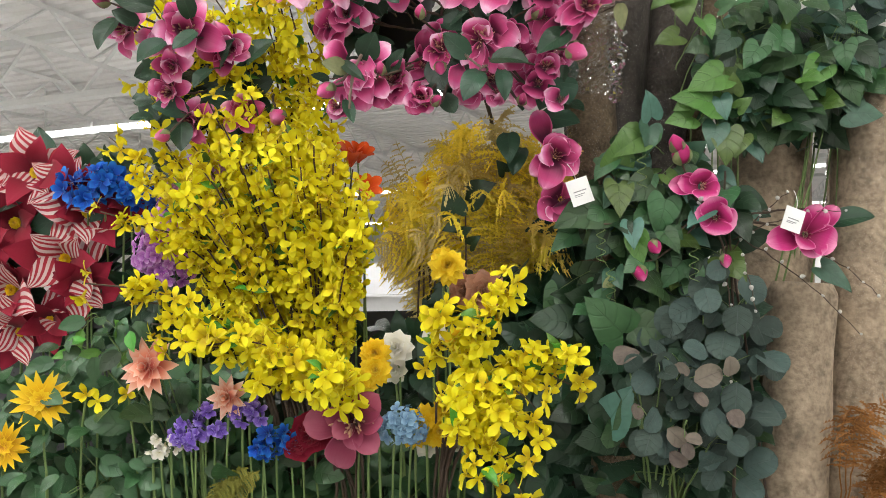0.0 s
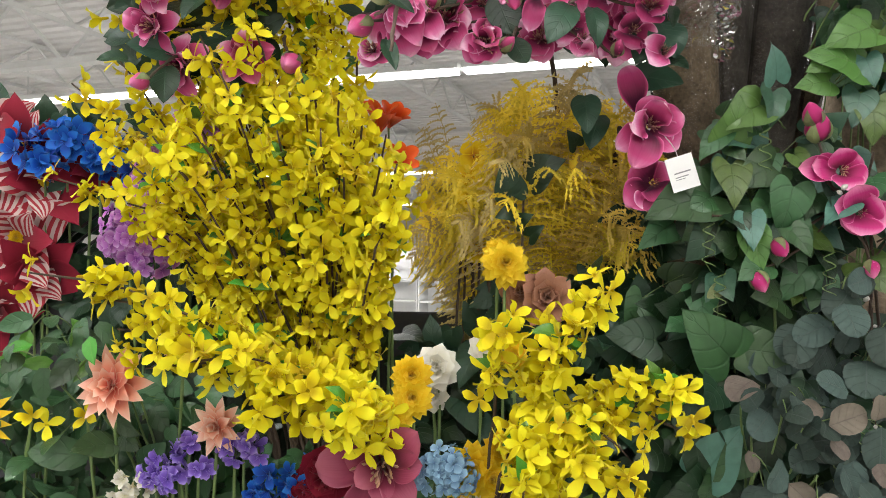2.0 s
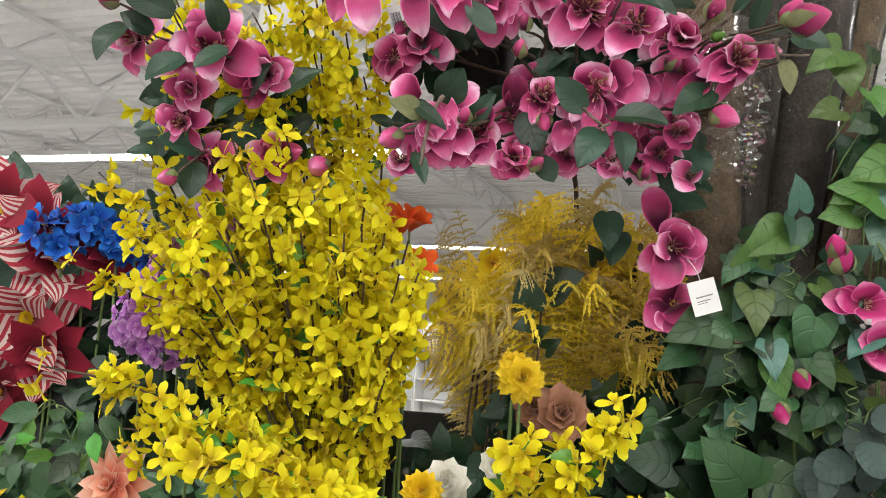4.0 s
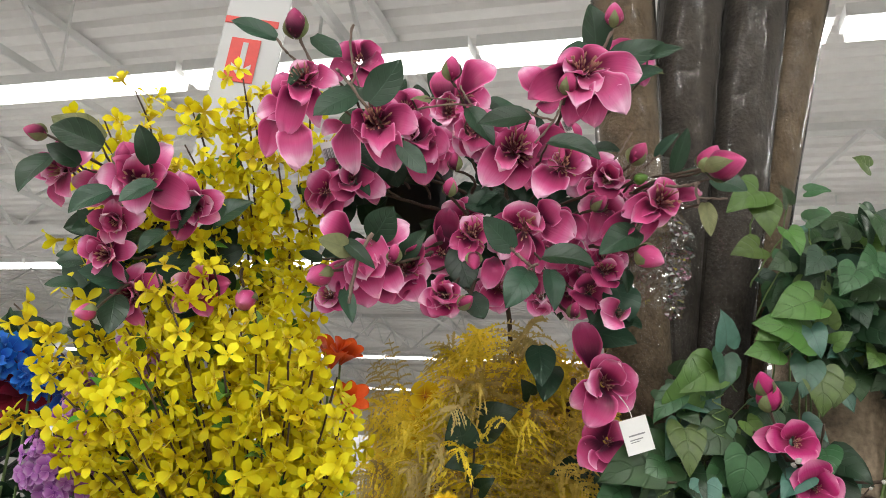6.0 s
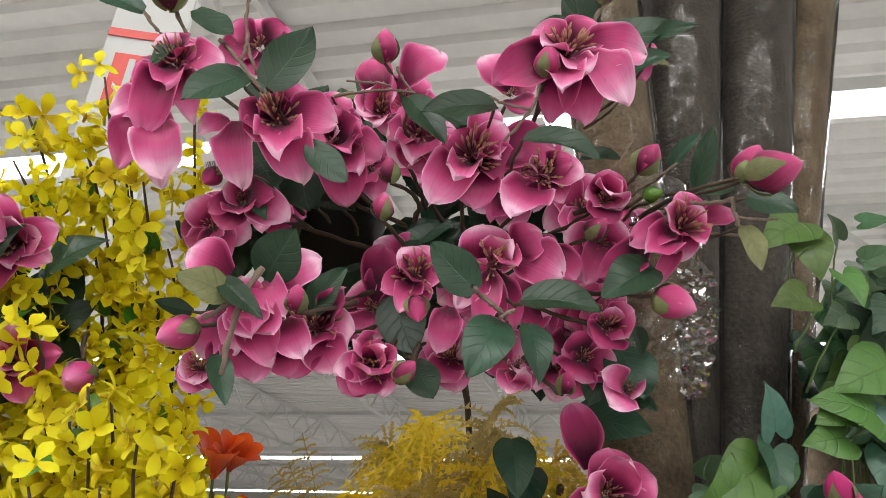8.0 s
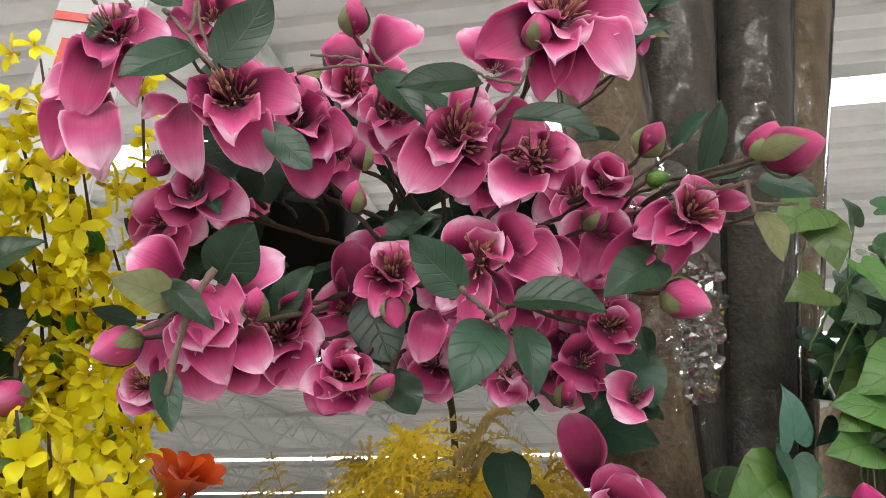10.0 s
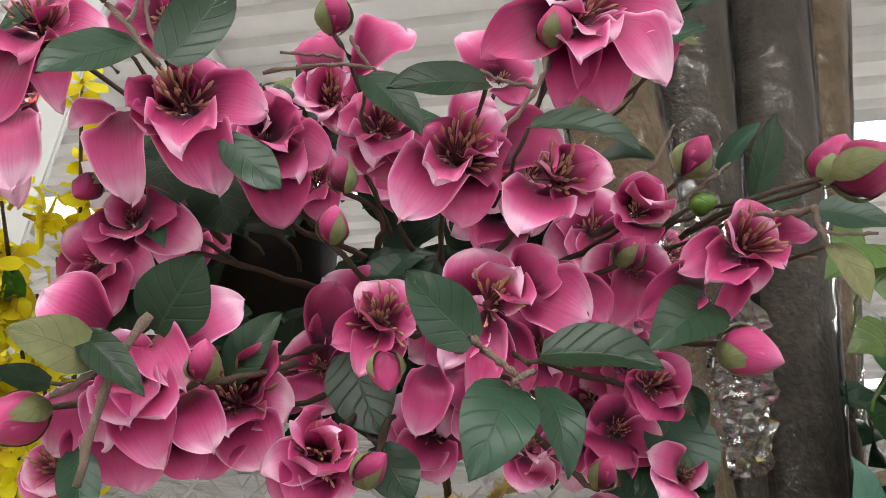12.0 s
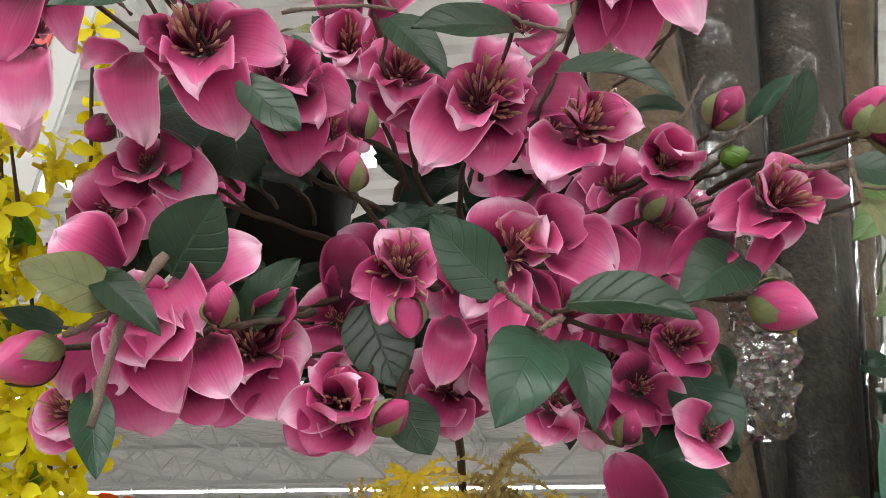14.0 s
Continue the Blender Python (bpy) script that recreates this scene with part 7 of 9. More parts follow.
leaf(main_magnolia, (-0.149, 1.763, 2.044), (-0.115, 1.750, 2.130), MAG_LEAF, (-0.38, -1, 0.56), 1.15)
leaf(main_magnolia, (-0.178, 1.772, 2.164), (-0.240, 1.760, 2.113), MAG_LEAF, (-0.04, -1, 0.19), 1.15)
leaf(main_magnolia, (0.098, 1.754, 2.007), (0.096, 1.761, 1.936), MAG_LEAF, (-0.12, -1, 0.52), 1.15)
leaf(main_magnolia, (-0.203, 1.725, 2.087), (-0.190, 1.728, 2.015), MAG_LEAF, (-0.10, -1, 0.32), 1.15)
leaf(main_magnolia, (0.124, 1.785, 2.162), (0.175, 1.800, 2.212), MAG_LEAF, (-0.39, -1, 0.47), 1.15)
leaf(main_magnolia, (0.102, 1.719, 2.204), (0.024, 1.698, 2.243), MAG_LEAF, (0.25, -1, 0.36), 1.15)
leaf(main_magnolia, (-0.157, 1.719, 2.124), (-0.235, 1.729, 2.108), MAG_LEAF, (-0.25, -1, 0.47), 1.15)
leaf(main_magnolia, (0.060, 1.769, 1.929), (0.029, 1.765, 2.015), MAG_LEAF, (0.10, -1, 0.44), 1.15)
leaf(main_magnolia, (0.072, 1.752, 2.101), (0.008, 1.746, 2.114), MAG_LEAF, (-0.46, -1, 0.30), 1.15)
leaf(main_magnolia, (0.065, 1.757, 2.119), (0.155, 1.770, 2.100), MAG_LEAF, (0.29, -1, 0.37), 1.15)
leaf(main_magnolia, (-0.201, 1.723, 2.139), (-0.134, 1.697, 2.177), MAG_LEAF, (-0.18, -1, 0.52), 1.15)
leaf(main_magnolia, (0.087, 1.786, 2.248), (0.014, 1.770, 2.186), MAG_LEAF, (0.24, -1, 0.21), 1.15)
leaf(main_magnolia, (0.167, 1.776, 2.128), (0.105, 1.794, 2.133), MAG_LEAF, (-0.42, -1, 0.12), 1.15)
leaf(main_magnolia, (-0.165, 1.770, 2.100), (-0.236, 1.758, 2.078), MAG_LEAF, (-0.20, -1, 0.28), 1.15)
leaf(main_magnolia, (0.116, 1.718, 2.125), (0.186, 1.720, 2.077), MAG_LEAF, (-0.13, -1, 0.32), 1.15)
leaf(main_magnolia, (0.044, 1.700, 2.182), (0.063, 1.713, 2.273), MAG_LEAF, (-0.04, -1, 0.12), 1.15)
leaf(main_magnolia, (-0.138, 1.740, 2.214), (-0.112, 1.754, 2.271), MAG_LEAF, (-0.33, -1, 0.29), 1.15)
leaf(main_magnolia, (-0.138, 1.747, 2.246), (-0.100, 1.750, 2.323), MAG_LEAF, (-0.38, -1, 0.03), 1.15)
leaf(main_magnolia, (0.103, 1.779, 2.190), (0.010, 1.784, 2.207), MAG_LEAF, (-0.25, -1, 0.16), 1.15)
leaf(main_magnolia, (0.142, 1.734, 2.049), (0.210, 1.706, 2.097), MAG_LEAF, (0.09, -1, 0.00), 1.15)
leaf(main_magnolia, (-0.220, 1.790, 2.044), (-0.196, 1.786, 2.137), MAG_LEAF, (0.30, -1, 0.55), 1.15)
leaf(main_magnolia, (-0.209, 1.785, 2.181), (-0.157, 1.788, 2.234), MAG_LEAF, (0.18, -1, 0.56), 1.15)
leaf(main_magnolia, (-0.154, 1.773, 2.012), (-0.110, 1.747, 1.942), MAG_LEAF, (-0.14, -1, 0.25), 1.15)
leaf(main_magnolia, (-0.121, 1.748, 1.995), (-0.132, 1.732, 2.058), MAG_LEAF, (0.11, -1, 0.43), 1.15)
leaf(main_magnolia, (-0.017, 1.768, 2.006), (0.036, 1.746, 2.045), MAG_LEAF, (0.14, -1, 0.53), 1.15)
leaf(main_magnolia, (0.173, 1.790, 2.127), (0.168, 1.791, 2.054), MAG_LEAF, (-0.43, -1, 0.24), 1.15)
leaf(main_magnolia, (0.031, 1.708, 2.225), (-0.006, 1.726, 2.169), MAG_LEAF, (-0.35, -1, 0.39), 1.15)
leaf(main_magnolia, (0.037, 1.723, 2.269), (0.103, 1.715, 2.257), MAG_LEAF, (-0.08, -1, 0.47), 1.15)
leaf(main_magnolia, (0.047, 1.754, 1.995), (0.068, 1.770, 2.058), MAG_LEAF, (0.33, -1, 0.07), 1.15)
leaf(main_magnolia, (-0.122, 1.709, 1.954), (-0.186, 1.688, 1.964), MAG_LEAF, (0.12, -1, 0.39), 1.15)
leaf(main_magnolia, (0.144, 1.754, 2.208), (0.059, 1.770, 2.226), MAG_LEAF, (-0.15, -1, 0.29), 1.15)
leaf(main_magnolia, (-0.207, 1.774, 2.080), (-0.283, 1.764, 2.115), MAG_LEAF, (-0.29, -1, 0.21), 1.15)
leaf(main_magnolia, (-0.034, 1.722, 2.241), (0.010, 1.706, 2.327), MAG_LEAF, (0.37, -1, 0.59), 1.15)
leaf(main_magnolia, (0.052, 1.754, 1.945), (-0.031, 1.729, 1.985), MAG_LEAF, (0.45, -1, 0.29), 1.15)
leaf(main_magnolia, (0.126, 1.800, 2.145), (0.188, 1.773, 2.111), MAG_LEAF, (-0.32, -1, 0.06), 1.15)
leaf(main_magnolia, (0.100, 1.752, 2.174), (0.064, 1.735, 2.124), MAG_LEAF, (-0.22, -1, 0.26), 1.15)
leaf(main_magnolia, (-0.101, 1.730, 2.236), (-0.154, 1.742, 2.269), MAG_LEAF, (0.26, -1, 0.42), 1.15)
leaf(main_magnolia, (0.167, 1.716, 2.136), (0.136, 1.710, 2.206), MAG_LEAF, (0.04, -1, 0.22), 1.15)
leaf(main_magnolia, (0.160, 1.746, 2.176), (0.230, 1.751, 2.120), MAG_LEAF, (-0.26, -1, 0.48), 1.15)
leaf(main_magnolia, (0.016, 1.717, 2.077), (0.078, 1.699, 2.099), MAG_LEAF, (-0.03, -1, 0.59), 1.15)
leaf(main_magnolia, (-0.221, 1.734, 2.115), (-0.147, 1.749, 2.146), MAG_LEAF, (-0.19, -1, 0.15), 1.15)
leaf(main_magnolia, (0.136, 1.726, 2.122), (0.207, 1.715, 2.145), MAG_LEAF, (0.18, -1, 0.55), 1.15)
leaf(main_magnolia, (0.138, 1.714, 2.179), (0.146, 1.709, 2.088), MAG_LEAF, (0.33, -1, 0.33), 1.15)
leaf(main_magnolia, (0.045, 1.752, 2.129), (0.074, 1.738, 2.187), MAG_LEAF, (0.49, -1, 0.33), 1.15)
leaf(main_magnolia, (0.004, 1.785, 2.138), (0.051, 1.774, 2.054), MAG_LEAF, (-0.47, -1, 0.34), 1.15)
leaf(main_magnolia, (0.023, 1.728, 2.096), (0.003, 1.743, 2.005), MAG_LEAF, (0.17, -1, 0.22), 1.15)
leaf(main_magnolia, (0.147, 1.727, 2.159), (0.238, 1.731, 2.133), MAG_LEAF, (-0.11, -1, 0.17), 1.15)
leaf(main_magnolia, (-0.194, 1.798, 2.204), (-0.137, 1.808, 2.241), MAG_LEAF, (-0.42, -1, 0.32), 1.15)
leaf(main_magnolia, (0.110, 1.763, 1.978), (0.136, 1.769, 1.927), MAG_LEAF, (0.46, -1, 0.04), 1.15)
leaf(main_magnolia, (0.019, 1.724, 2.256), (0.081, 1.699, 2.238), MAG_LEAF, (-0.32, -1, 0.60), 1.15)
leaf(main_magnolia, (0.079, 1.714, 2.039), (0.160, 1.725, 2.074), MAG_LEAF, (-0.31, -1, 0.49), 1.15)
leaf(main_magnolia, (0.208, 1.738, 2.084), (0.263, 1.709, 2.131), MAG_LEAF, (-0.22, -1, 0.08), 1.15)
leaf(main_magnolia, (-0.057, 1.708, 1.948), (-0.027, 1.678, 2.036), MAG_LEAF, (0.48, -1, 0.15), 1.15)
leaf(main_magnolia, (0.127, 1.746, 2.072), (0.055, 1.739, 2.051), MAG_LEAF, (0.33, -1, 0.12), 1.15)
leaf(main_magnolia, (0.042, 1.785, 1.945), (0.078, 1.763, 2.031), MAG_LEAF, (-0.33, -1, 0.16), 1.15)
leaf(main_magnolia, (0.225, 1.787, 2.142), (0.268, 1.764, 2.181), MAG_LEAF, (0.29, -1, 0.59), 1.15)
leaf(main_magnolia, (0.083, 1.777, 2.094), (0.147, 1.775, 2.142), MAG_LEAF, (-0.35, -1, 0.36), 1.15)
leaf(main_magnolia, (-0.183, 1.773, 2.099), (-0.232, 1.779, 2.169), MAG_LEAF, (0.47, -1, 0.27), 1.15)
leaf(main_magnolia, (-0.017, 1.787, 2.092), (0.061, 1.785, 2.089), MAG_LEAF, (0.12, -1, 0.04), 1.15)
leaf(main_magnolia, (-0.037, 1.778, 1.974), (0.045, 1.779, 2.011), MAG_LEAF, (0.48, -1, 0.22), 1.15)
leaf(main_magnolia, (-0.033, 1.771, 1.966), (-0.080, 1.766, 2.017), MAG_LEAF, (-0.10, -1, 0.22), 1.15)
leaf(main_magnolia, (0.069, 1.758, 1.965), (0.107, 1.759, 2.021), MAG_LEAF, (0.11, -1, 0.08), 1.15)
leaf(main_magnolia, (-0.190, 1.728, 2.154), (-0.114, 1.702, 2.170), MAG_LEAF, (0.03, -1, 0.44), 1.15)
leaf(main_magnolia, (0.151, 1.791, 1.981), (0.073, 1.805, 2.010), MAG_LEAF, (0.38, -1, 0.23), 1.15)
leaf(main_magnolia, (-0.007, 1.729, 1.958), (0.022, 1.719, 2.042), MAG_LEAF, (-0.42, -1, 0.02), 1.15)
leaf(main_magnolia, (0.150, 1.727, 2.208), (0.087, 1.725, 2.257), MAG_LEAF, (0.13, -1, 0.40), 1.15)
leaf(main_magnolia, (-0.129, 1.709, 2.124), (-0.164, 1.682, 2.073), MAG_LEAF, (0.02, -1, 0.34), 1.15)
leaf(main_magnolia, (-0.197, 1.747, 2.193), (-0.145, 1.753, 2.132), MAG_LEAF, (0.48, -1, 0.40), 1.15)
leaf(main_magnolia, (0.011, 1.730, 2.200), (0.064, 1.723, 2.163), MAG_LEAF, (0.12, -1, 0.21), 1.15)
leaf(main_magnolia, (-0.126, 1.704, 2.195), (-0.198, 1.681, 2.190), MAG_LEAF, (0.33, -1, 0.03), 1.15)
leaf(main_magnolia, (-0.143, 1.739, 2.004), (-0.220, 1.728, 1.980), MAG_LEAF, (-0.06, -1, 0.03), 1.15)
leaf(main_magnolia, (0.129, 1.749, 1.970), (0.071, 1.724, 1.932), MAG_LEAF, (0.19, -1, 0.13), 1.15)
leaf(main_magnolia, (-0.015, 1.772, 2.225), (-0.065, 1.763, 2.298), MAG_LEAF, (-0.39, -1, 0.32), 1.15)
leaf(main_magnolia, (0.160, 1.754, 2.107), (0.211, 1.749, 2.051), MAG_LEAF, (0.08, -1, 0.49), 1.15)
leaf(left_magnolia, (-0.598, 1.761, 2.028), (-0.658, 1.736, 2.001), MAG_LEAF, (0.38, -1, 0.32), 1.1)
leaf(left_magnolia, (-0.381, 1.760, 1.909), (-0.399, 1.746, 1.963), MAG_LEAF, (0.24, -1, 0.21), 1.1)
leaf(left_magnolia, (-0.501, 1.720, 1.939), (-0.519, 1.721, 1.868), MAG_LEAF, (-0.39, -1, 0.33), 1.1)
leaf(left_magnolia, (-0.534, 1.714, 1.909), (-0.587, 1.714, 1.946), MAG_LEAF, (0.08, -1, 0.06), 1.1)
leaf(left_magnolia, (-0.607, 1.716, 1.947), (-0.669, 1.731, 1.944), MAG_LEAF, (0.04, -1, 0.55), 1.1)
leaf(left_magnolia, (-0.409, 1.732, 1.956), (-0.352, 1.736, 1.987), MAG_LEAF, (0.44, -1, 0.07), 1.1)
leaf(left_magnolia, (-0.392, 1.735, 1.965), (-0.405, 1.746, 2.053), MAG_LEAF, (0.07, -1, 0.31), 1.1)
leaf(left_magnolia, (-0.603, 1.779, 2.009), (-0.576, 1.754, 1.931), MAG_LEAF, (-0.40, -1, 0.42), 1.1)
leaf(left_magnolia, (-0.446, 1.737, 2.006), (-0.380, 1.719, 1.996), MAG_LEAF, (-0.33, -1, 0.40), 1.1)
leaf(left_magnolia, (-0.559, 1.730, 1.949), (-0.501, 1.725, 1.893), MAG_LEAF, (0.19, -1, 0.26), 1.1)
leaf(left_magnolia, (-0.435, 1.744, 2.003), (-0.491, 1.762, 1.966), MAG_LEAF, (-0.33, -1, 0.38), 1.1)
leaf(left_magnolia, (-0.571, 1.740, 1.907), (-0.491, 1.724, 1.885), MAG_LEAF, (-0.13, -1, 0.03), 1.1)
leaf(left_magnolia, (-0.497, 1.774, 1.921), (-0.483, 1.745, 1.979), MAG_LEAF, (0.24, -1, 0.29), 1.1)
leaf(left_magnolia, (-0.453, 1.744, 2.021), (-0.485, 1.756, 1.954), MAG_LEAF, (-0.36, -1, 0.37), 1.1)
leaf(left_magnolia, (-0.404, 1.701, 2.013), (-0.337, 1.701, 2.057), MAG_LEAF, (-0.04, -1, 0.60), 1.1)
leaf(left_magnolia, (-0.488, 1.756, 2.003), (-0.422, 1.741, 2.005), MAG_LEAF, (-0.33, -1, 0.02), 1.1)
leaf(left_magnolia, (-0.518, 1.778, 1.995), (-0.456, 1.779, 2.047), MAG_LEAF, (0.31, -1, 0.27), 1.1)
leaf(left_magnolia, (-0.459, 1.718, 1.983), (-0.537, 1.721, 2.004), MAG_LEAF, (-0.27, -1, 0.25), 1.1)
leaf(left_magnolia, (-0.613, 1.746, 1.983), (-0.683, 1.751, 1.959), MAG_LEAF, (-0.48, -1, 0.02), 1.1)
leaf(left_magnolia, (-0.554, 1.746, 2.007), (-0.568, 1.736, 2.086), MAG_LEAF, (0.16, -1, 0.44), 1.1)
leaf(left_magnolia, (-0.496, 1.725, 1.965), (-0.425, 1.720, 1.999), MAG_LEAF, (-0.40, -1, 0.56), 1.1)
leaf(left_magnolia, (-0.480, 1.735, 1.935), (-0.425, 1.747, 2.001), MAG_LEAF, (-0.13, -1, 0.60), 1.1)
leaf(left_magnolia, (-0.599, 1.738, 1.950), (-0.605, 1.737, 2.035), MAG_LEAF, (-0.49, -1, 0.28), 1.1)
leaf(left_magnolia, (-0.637, 1.770, 1.918), (-0.586, 1.756, 1.886), MAG_LEAF, (-0.20, -1, 0.28), 1.1)
leaf(left_magnolia, (-0.547, 1.711, 1.980), (-0.585, 1.683, 1.932), MAG_LEAF, (-0.46, -1, 0.58), 1.1)
leaf(left_magnolia, (-0.601, 1.760, 2.029), (-0.678, 1.755, 2.009), MAG_LEAF, (0.13, -1, 0.05), 1.1)
leaf(left_magnolia, (-0.473, 1.777, 1.965), (-0.414, 1.763, 1.968), MAG_LEAF, (0.43, -1, 0.25), 1.1)
leaf(left_magnolia, (-0.448, 1.731, 1.947), (-0.522, 1.750, 1.962), MAG_LEAF, (-0.19, -1, 0.44), 1.1)
leaf(left_magnolia, (-0.558, 1.721, 1.952), (-0.610, 1.704, 2.008), MAG_LEAF, (0.46, -1, 0.29), 1.1)
leaf(left_magnolia, (-0.569, 1.705, 1.971), (-0.570, 1.694, 2.045), MAG_LEAF, (-0.26, -1, 0.11), 1.1)
leaf(left_magnolia, (-0.614, 1.740, 2.006), (-0.624, 1.732, 2.089), MAG_LEAF, (-0.16, -1, 0.26), 1.1)
leaf(left_magnolia, (-0.624, 1.760, 1.913), (-0.679, 1.766, 1.971), MAG_LEAF, (-0.28, -1, 0.14), 1.1)
leaf(left_magnolia, (-0.583, 1.751, 1.935), (-0.586, 1.733, 1.874), MAG_LEAF, (-0.02, -1, 0.23), 1.1)
leaf(left_magnolia, (-0.496, 1.716, 1.961), (-0.560, 1.700, 2.004), MAG_LEAF, (0.42, -1, 0.12), 1.1)
film_bunch((0.316, 1.710, 1.905), 0.066, 0.26, 3.0)
# Added black form: stands in for the shade deep between the flowers.
part("pot", dark_filler_mesh(0.07, 0.075, 0.2), main_magnolia, Matrix.Translation((-0.086, 1.820, 1.982)), "black tub shape added to darken the gap in the bush")
price_tag((0.292, 1.630, 1.709), 0.045, 0.052, -18, "white paper price tag hanging from the drooping magnolia stem")
price_tag((-0.206, 1.620, 2.122), 0.02, 0.045, -20, "small white barcode tag on the magnolia bush", True)
price_tag((0.174, 1.600, 2.185), 0.014, 0.04, -25, "small white barcode tag on the magnolia bush", True)

# ---- mixed flowers ----
poinsettia((-1.008, 1.900, 0.900), (-0.982, 1.880, 1.811), 0.244, (0.2, -1, 0.3), "red velvet poinsettia with red and white striped petals", 2)
poinsettia((-0.867, 1.900, 0.900), (-0.855, 1.880, 1.715), 0.230, (0.3, -1, 0.1), "red velvet poinsettia with red and white striped petals", 1)
poinsettia((-1.038, 1.900, 0.900), (-1.030, 1.880, 1.696), 0.244, (0, -1, 0), "red velvet poinsettia with plain petals", 0)
poinsettia((-0.916, 1.900, 0.900), (-0.909, 1.880, 1.609), 0.257, (0.3, -1, -0.1), "red velvet poinsettia with red and white striped petals", 2)
poinsettia((-1.047, 1.900, 0.900), (-1.037, 1.880, 1.536), 0.271, (0, -1, 0), "red velvet poinsettia with red and white striped petals", 2)
poinsettia((-0.876, 1.900, 0.900), (-0.866, 1.880, 1.546), 0.203, (0.3, -1, -0.2), "red velvet poinsettia with red and white striped petals", 1)
poinsettia((-1.038, 1.900, 0.900), (-1.022, 1.880, 1.440), 0.203, (0.2, -1, -0.4), "red velvet poinsettia with red and white striped petals", 2)
poinsettia((-0.933, 1.900, 0.900), (-0.910, 1.880, 1.775), 0.203, (0.1, -1, 0.4), "red velvet poinsettia with red and white striped petals", 2)
poinsettia((-1.142, 1.900, 0.900), (-1.139, 1.880, 1.633), 0.271, (0, -1, 0), "red velvet poinsettia with red and white striped petals", 1)
poinsettia((-1.159, 1.900, 0.900), (-1.130, 1.880, 1.771), 0.244, (0, -1, 0), "red velvet poinsettia with red and white striped petals", 1)
poinsettia((-0.965, 1.900, 0.900), (-0.951, 1.880, 1.466), 0.176, (0.3, -1, -0.3), "red velvet poinsettia with plain petals", 0)
poinsettia((-0.782, 1.900, 0.900), (-0.766, 1.880, 1.739), 0.162, (0.4, -1, 0.1), "red velvet poinsettia with plain petals", 0)
cluster("blue_lily", BLUE_F, (-0.890, 1.940, 0.900), (-0.867, 1.840, 1.763), 0.039, 9, 0.066, "bright blue artificial lily head", group="blue lilies")
cluster("blue_lily", BLUE_F, (-0.821, 1.940, 0.900), (-0.798, 1.840, 1.778), 0.042, 9, 0.066, "bright blue artificial lily head", group="blue lilies")
cluster("blue_lily", BLUE_F, (-0.754, 1.940, 0.900), (-0.733, 1.840, 1.770), 0.041, 9, 0.066, "bright blue artificial lily head", group="blue lilies")
cluster("blue_lily", BLUE_F, (-0.714, 1.940, 0.900), (-0.696, 1.840, 1.747), 0.032, 9, 0.066, "bright blue artificial lily head", group="blue lilies")
cluster("blue_lily", BLUE_F, (-0.857, 1.940, 0.900), (-0.838, 1.840, 1.745), 0.032, 9, 0.066, "bright blue artificial lily head", group="blue lilies")
cluster("lilac_hydrangea", LILAC_F, (-0.590, 1.880, 0.900), (-0.577, 1.780, 1.700), 0.070, 46, 0.036, "lilac artificial hydrangea head", group="hydrangeas")
cluster("lilac_hydrangea", LILAC_F, (-0.629, 1.880, 0.900), (-0.618, 1.780, 1.633), 0.066, 46, 0.036, "lilac artificial hydrangea head", group="hydrangeas")
cluster("lilac_hydrangea", LILAC_F, (-0.572, 1.880, 0.900), (-0.555, 1.780, 1.742), 0.048, 46, 0.036, "lilac artificial hydrangea head", group="hydrangeas")
cluster("lilac_hydrangea", LILAC_F, (-0.610, 1.880, 0.900), (-0.598, 1.780, 1.583), 0.042, 46, 0.036, "lilac artificial hydrangea head", group="hydrangeas")
cluster("lilac_hydrangea", LILAC_F, (-0.525, 1.880, 0.900), (-0.507, 1.780, 1.780), 0.036, 46, 0.036, "lilac artificial hydrangea head", group="hydrangeas")
cluster("lilac_hydrangea", LILAC_F, (-0.656, 1.880, 0.900), (-0.644, 1.780, 1.603), 0.042, 46, 0.036, "lilac artificial hydrangea head", group="hydrangeas")
cluster("lilac_hydrangea", LILAC_F, (-0.567, 1.940, 0.900), (-0.550, 1.840, 1.817), 0.04, 30, 0.034, "lilac artificial hydrangea head", group="hydrangeas")
head("dahlia", DAHLIA, (-0.584, 1.660, 0.900), (-0.555, 1.560, 1.379), 0.129, (-0.2, -1, 0.2), "coral pink artificial dahlia flower", leaves=1)
head("dahlia", DAHLIA, (-0.427, 1.670, 0.900), (-0.400, 1.570, 1.319), 0.095, (-0.2, -1, 0.1), "coral orange artificial dahlia flower", leaves=1)
head("dahlia", DAHLIA, (-0.475, 1.660, 0.900), (-0.451, 1.560, 1.450), 0.094, (-0.2, -1, 0.3), "coral pink artificial dahlia flower", leaves=1)
cluster("delphinium", PURPLE_F, (-0.517, 1.680, 0.900), (-0.486, 1.580, 1.272), 0.018, 5, 0.035, "purple artificial delphinium flower spike", group="delphiniums")
cluster("delphinium", PURPLE_F, (-0.491, 1.680, 0.900), (-0.460, 1.580, 1.259), 0.018, 5, 0.035, "purple artificial delphinium flower spike", group="delphiniums")
cluster("delphinium", PURPLE_F, (-0.476, 1.680, 0.900), (-0.447, 1.580, 1.281), 0.018, 5, 0.035, "purple artificial delphinium flower spike", group="delphiniums")
cluster("delphinium", PURPLE_F, (-0.464, 1.680, 0.900), (-0.433, 1.580, 1.251), 0.018, 5, 0.035, "purple artificial delphinium flower spike", group="delphiniums")
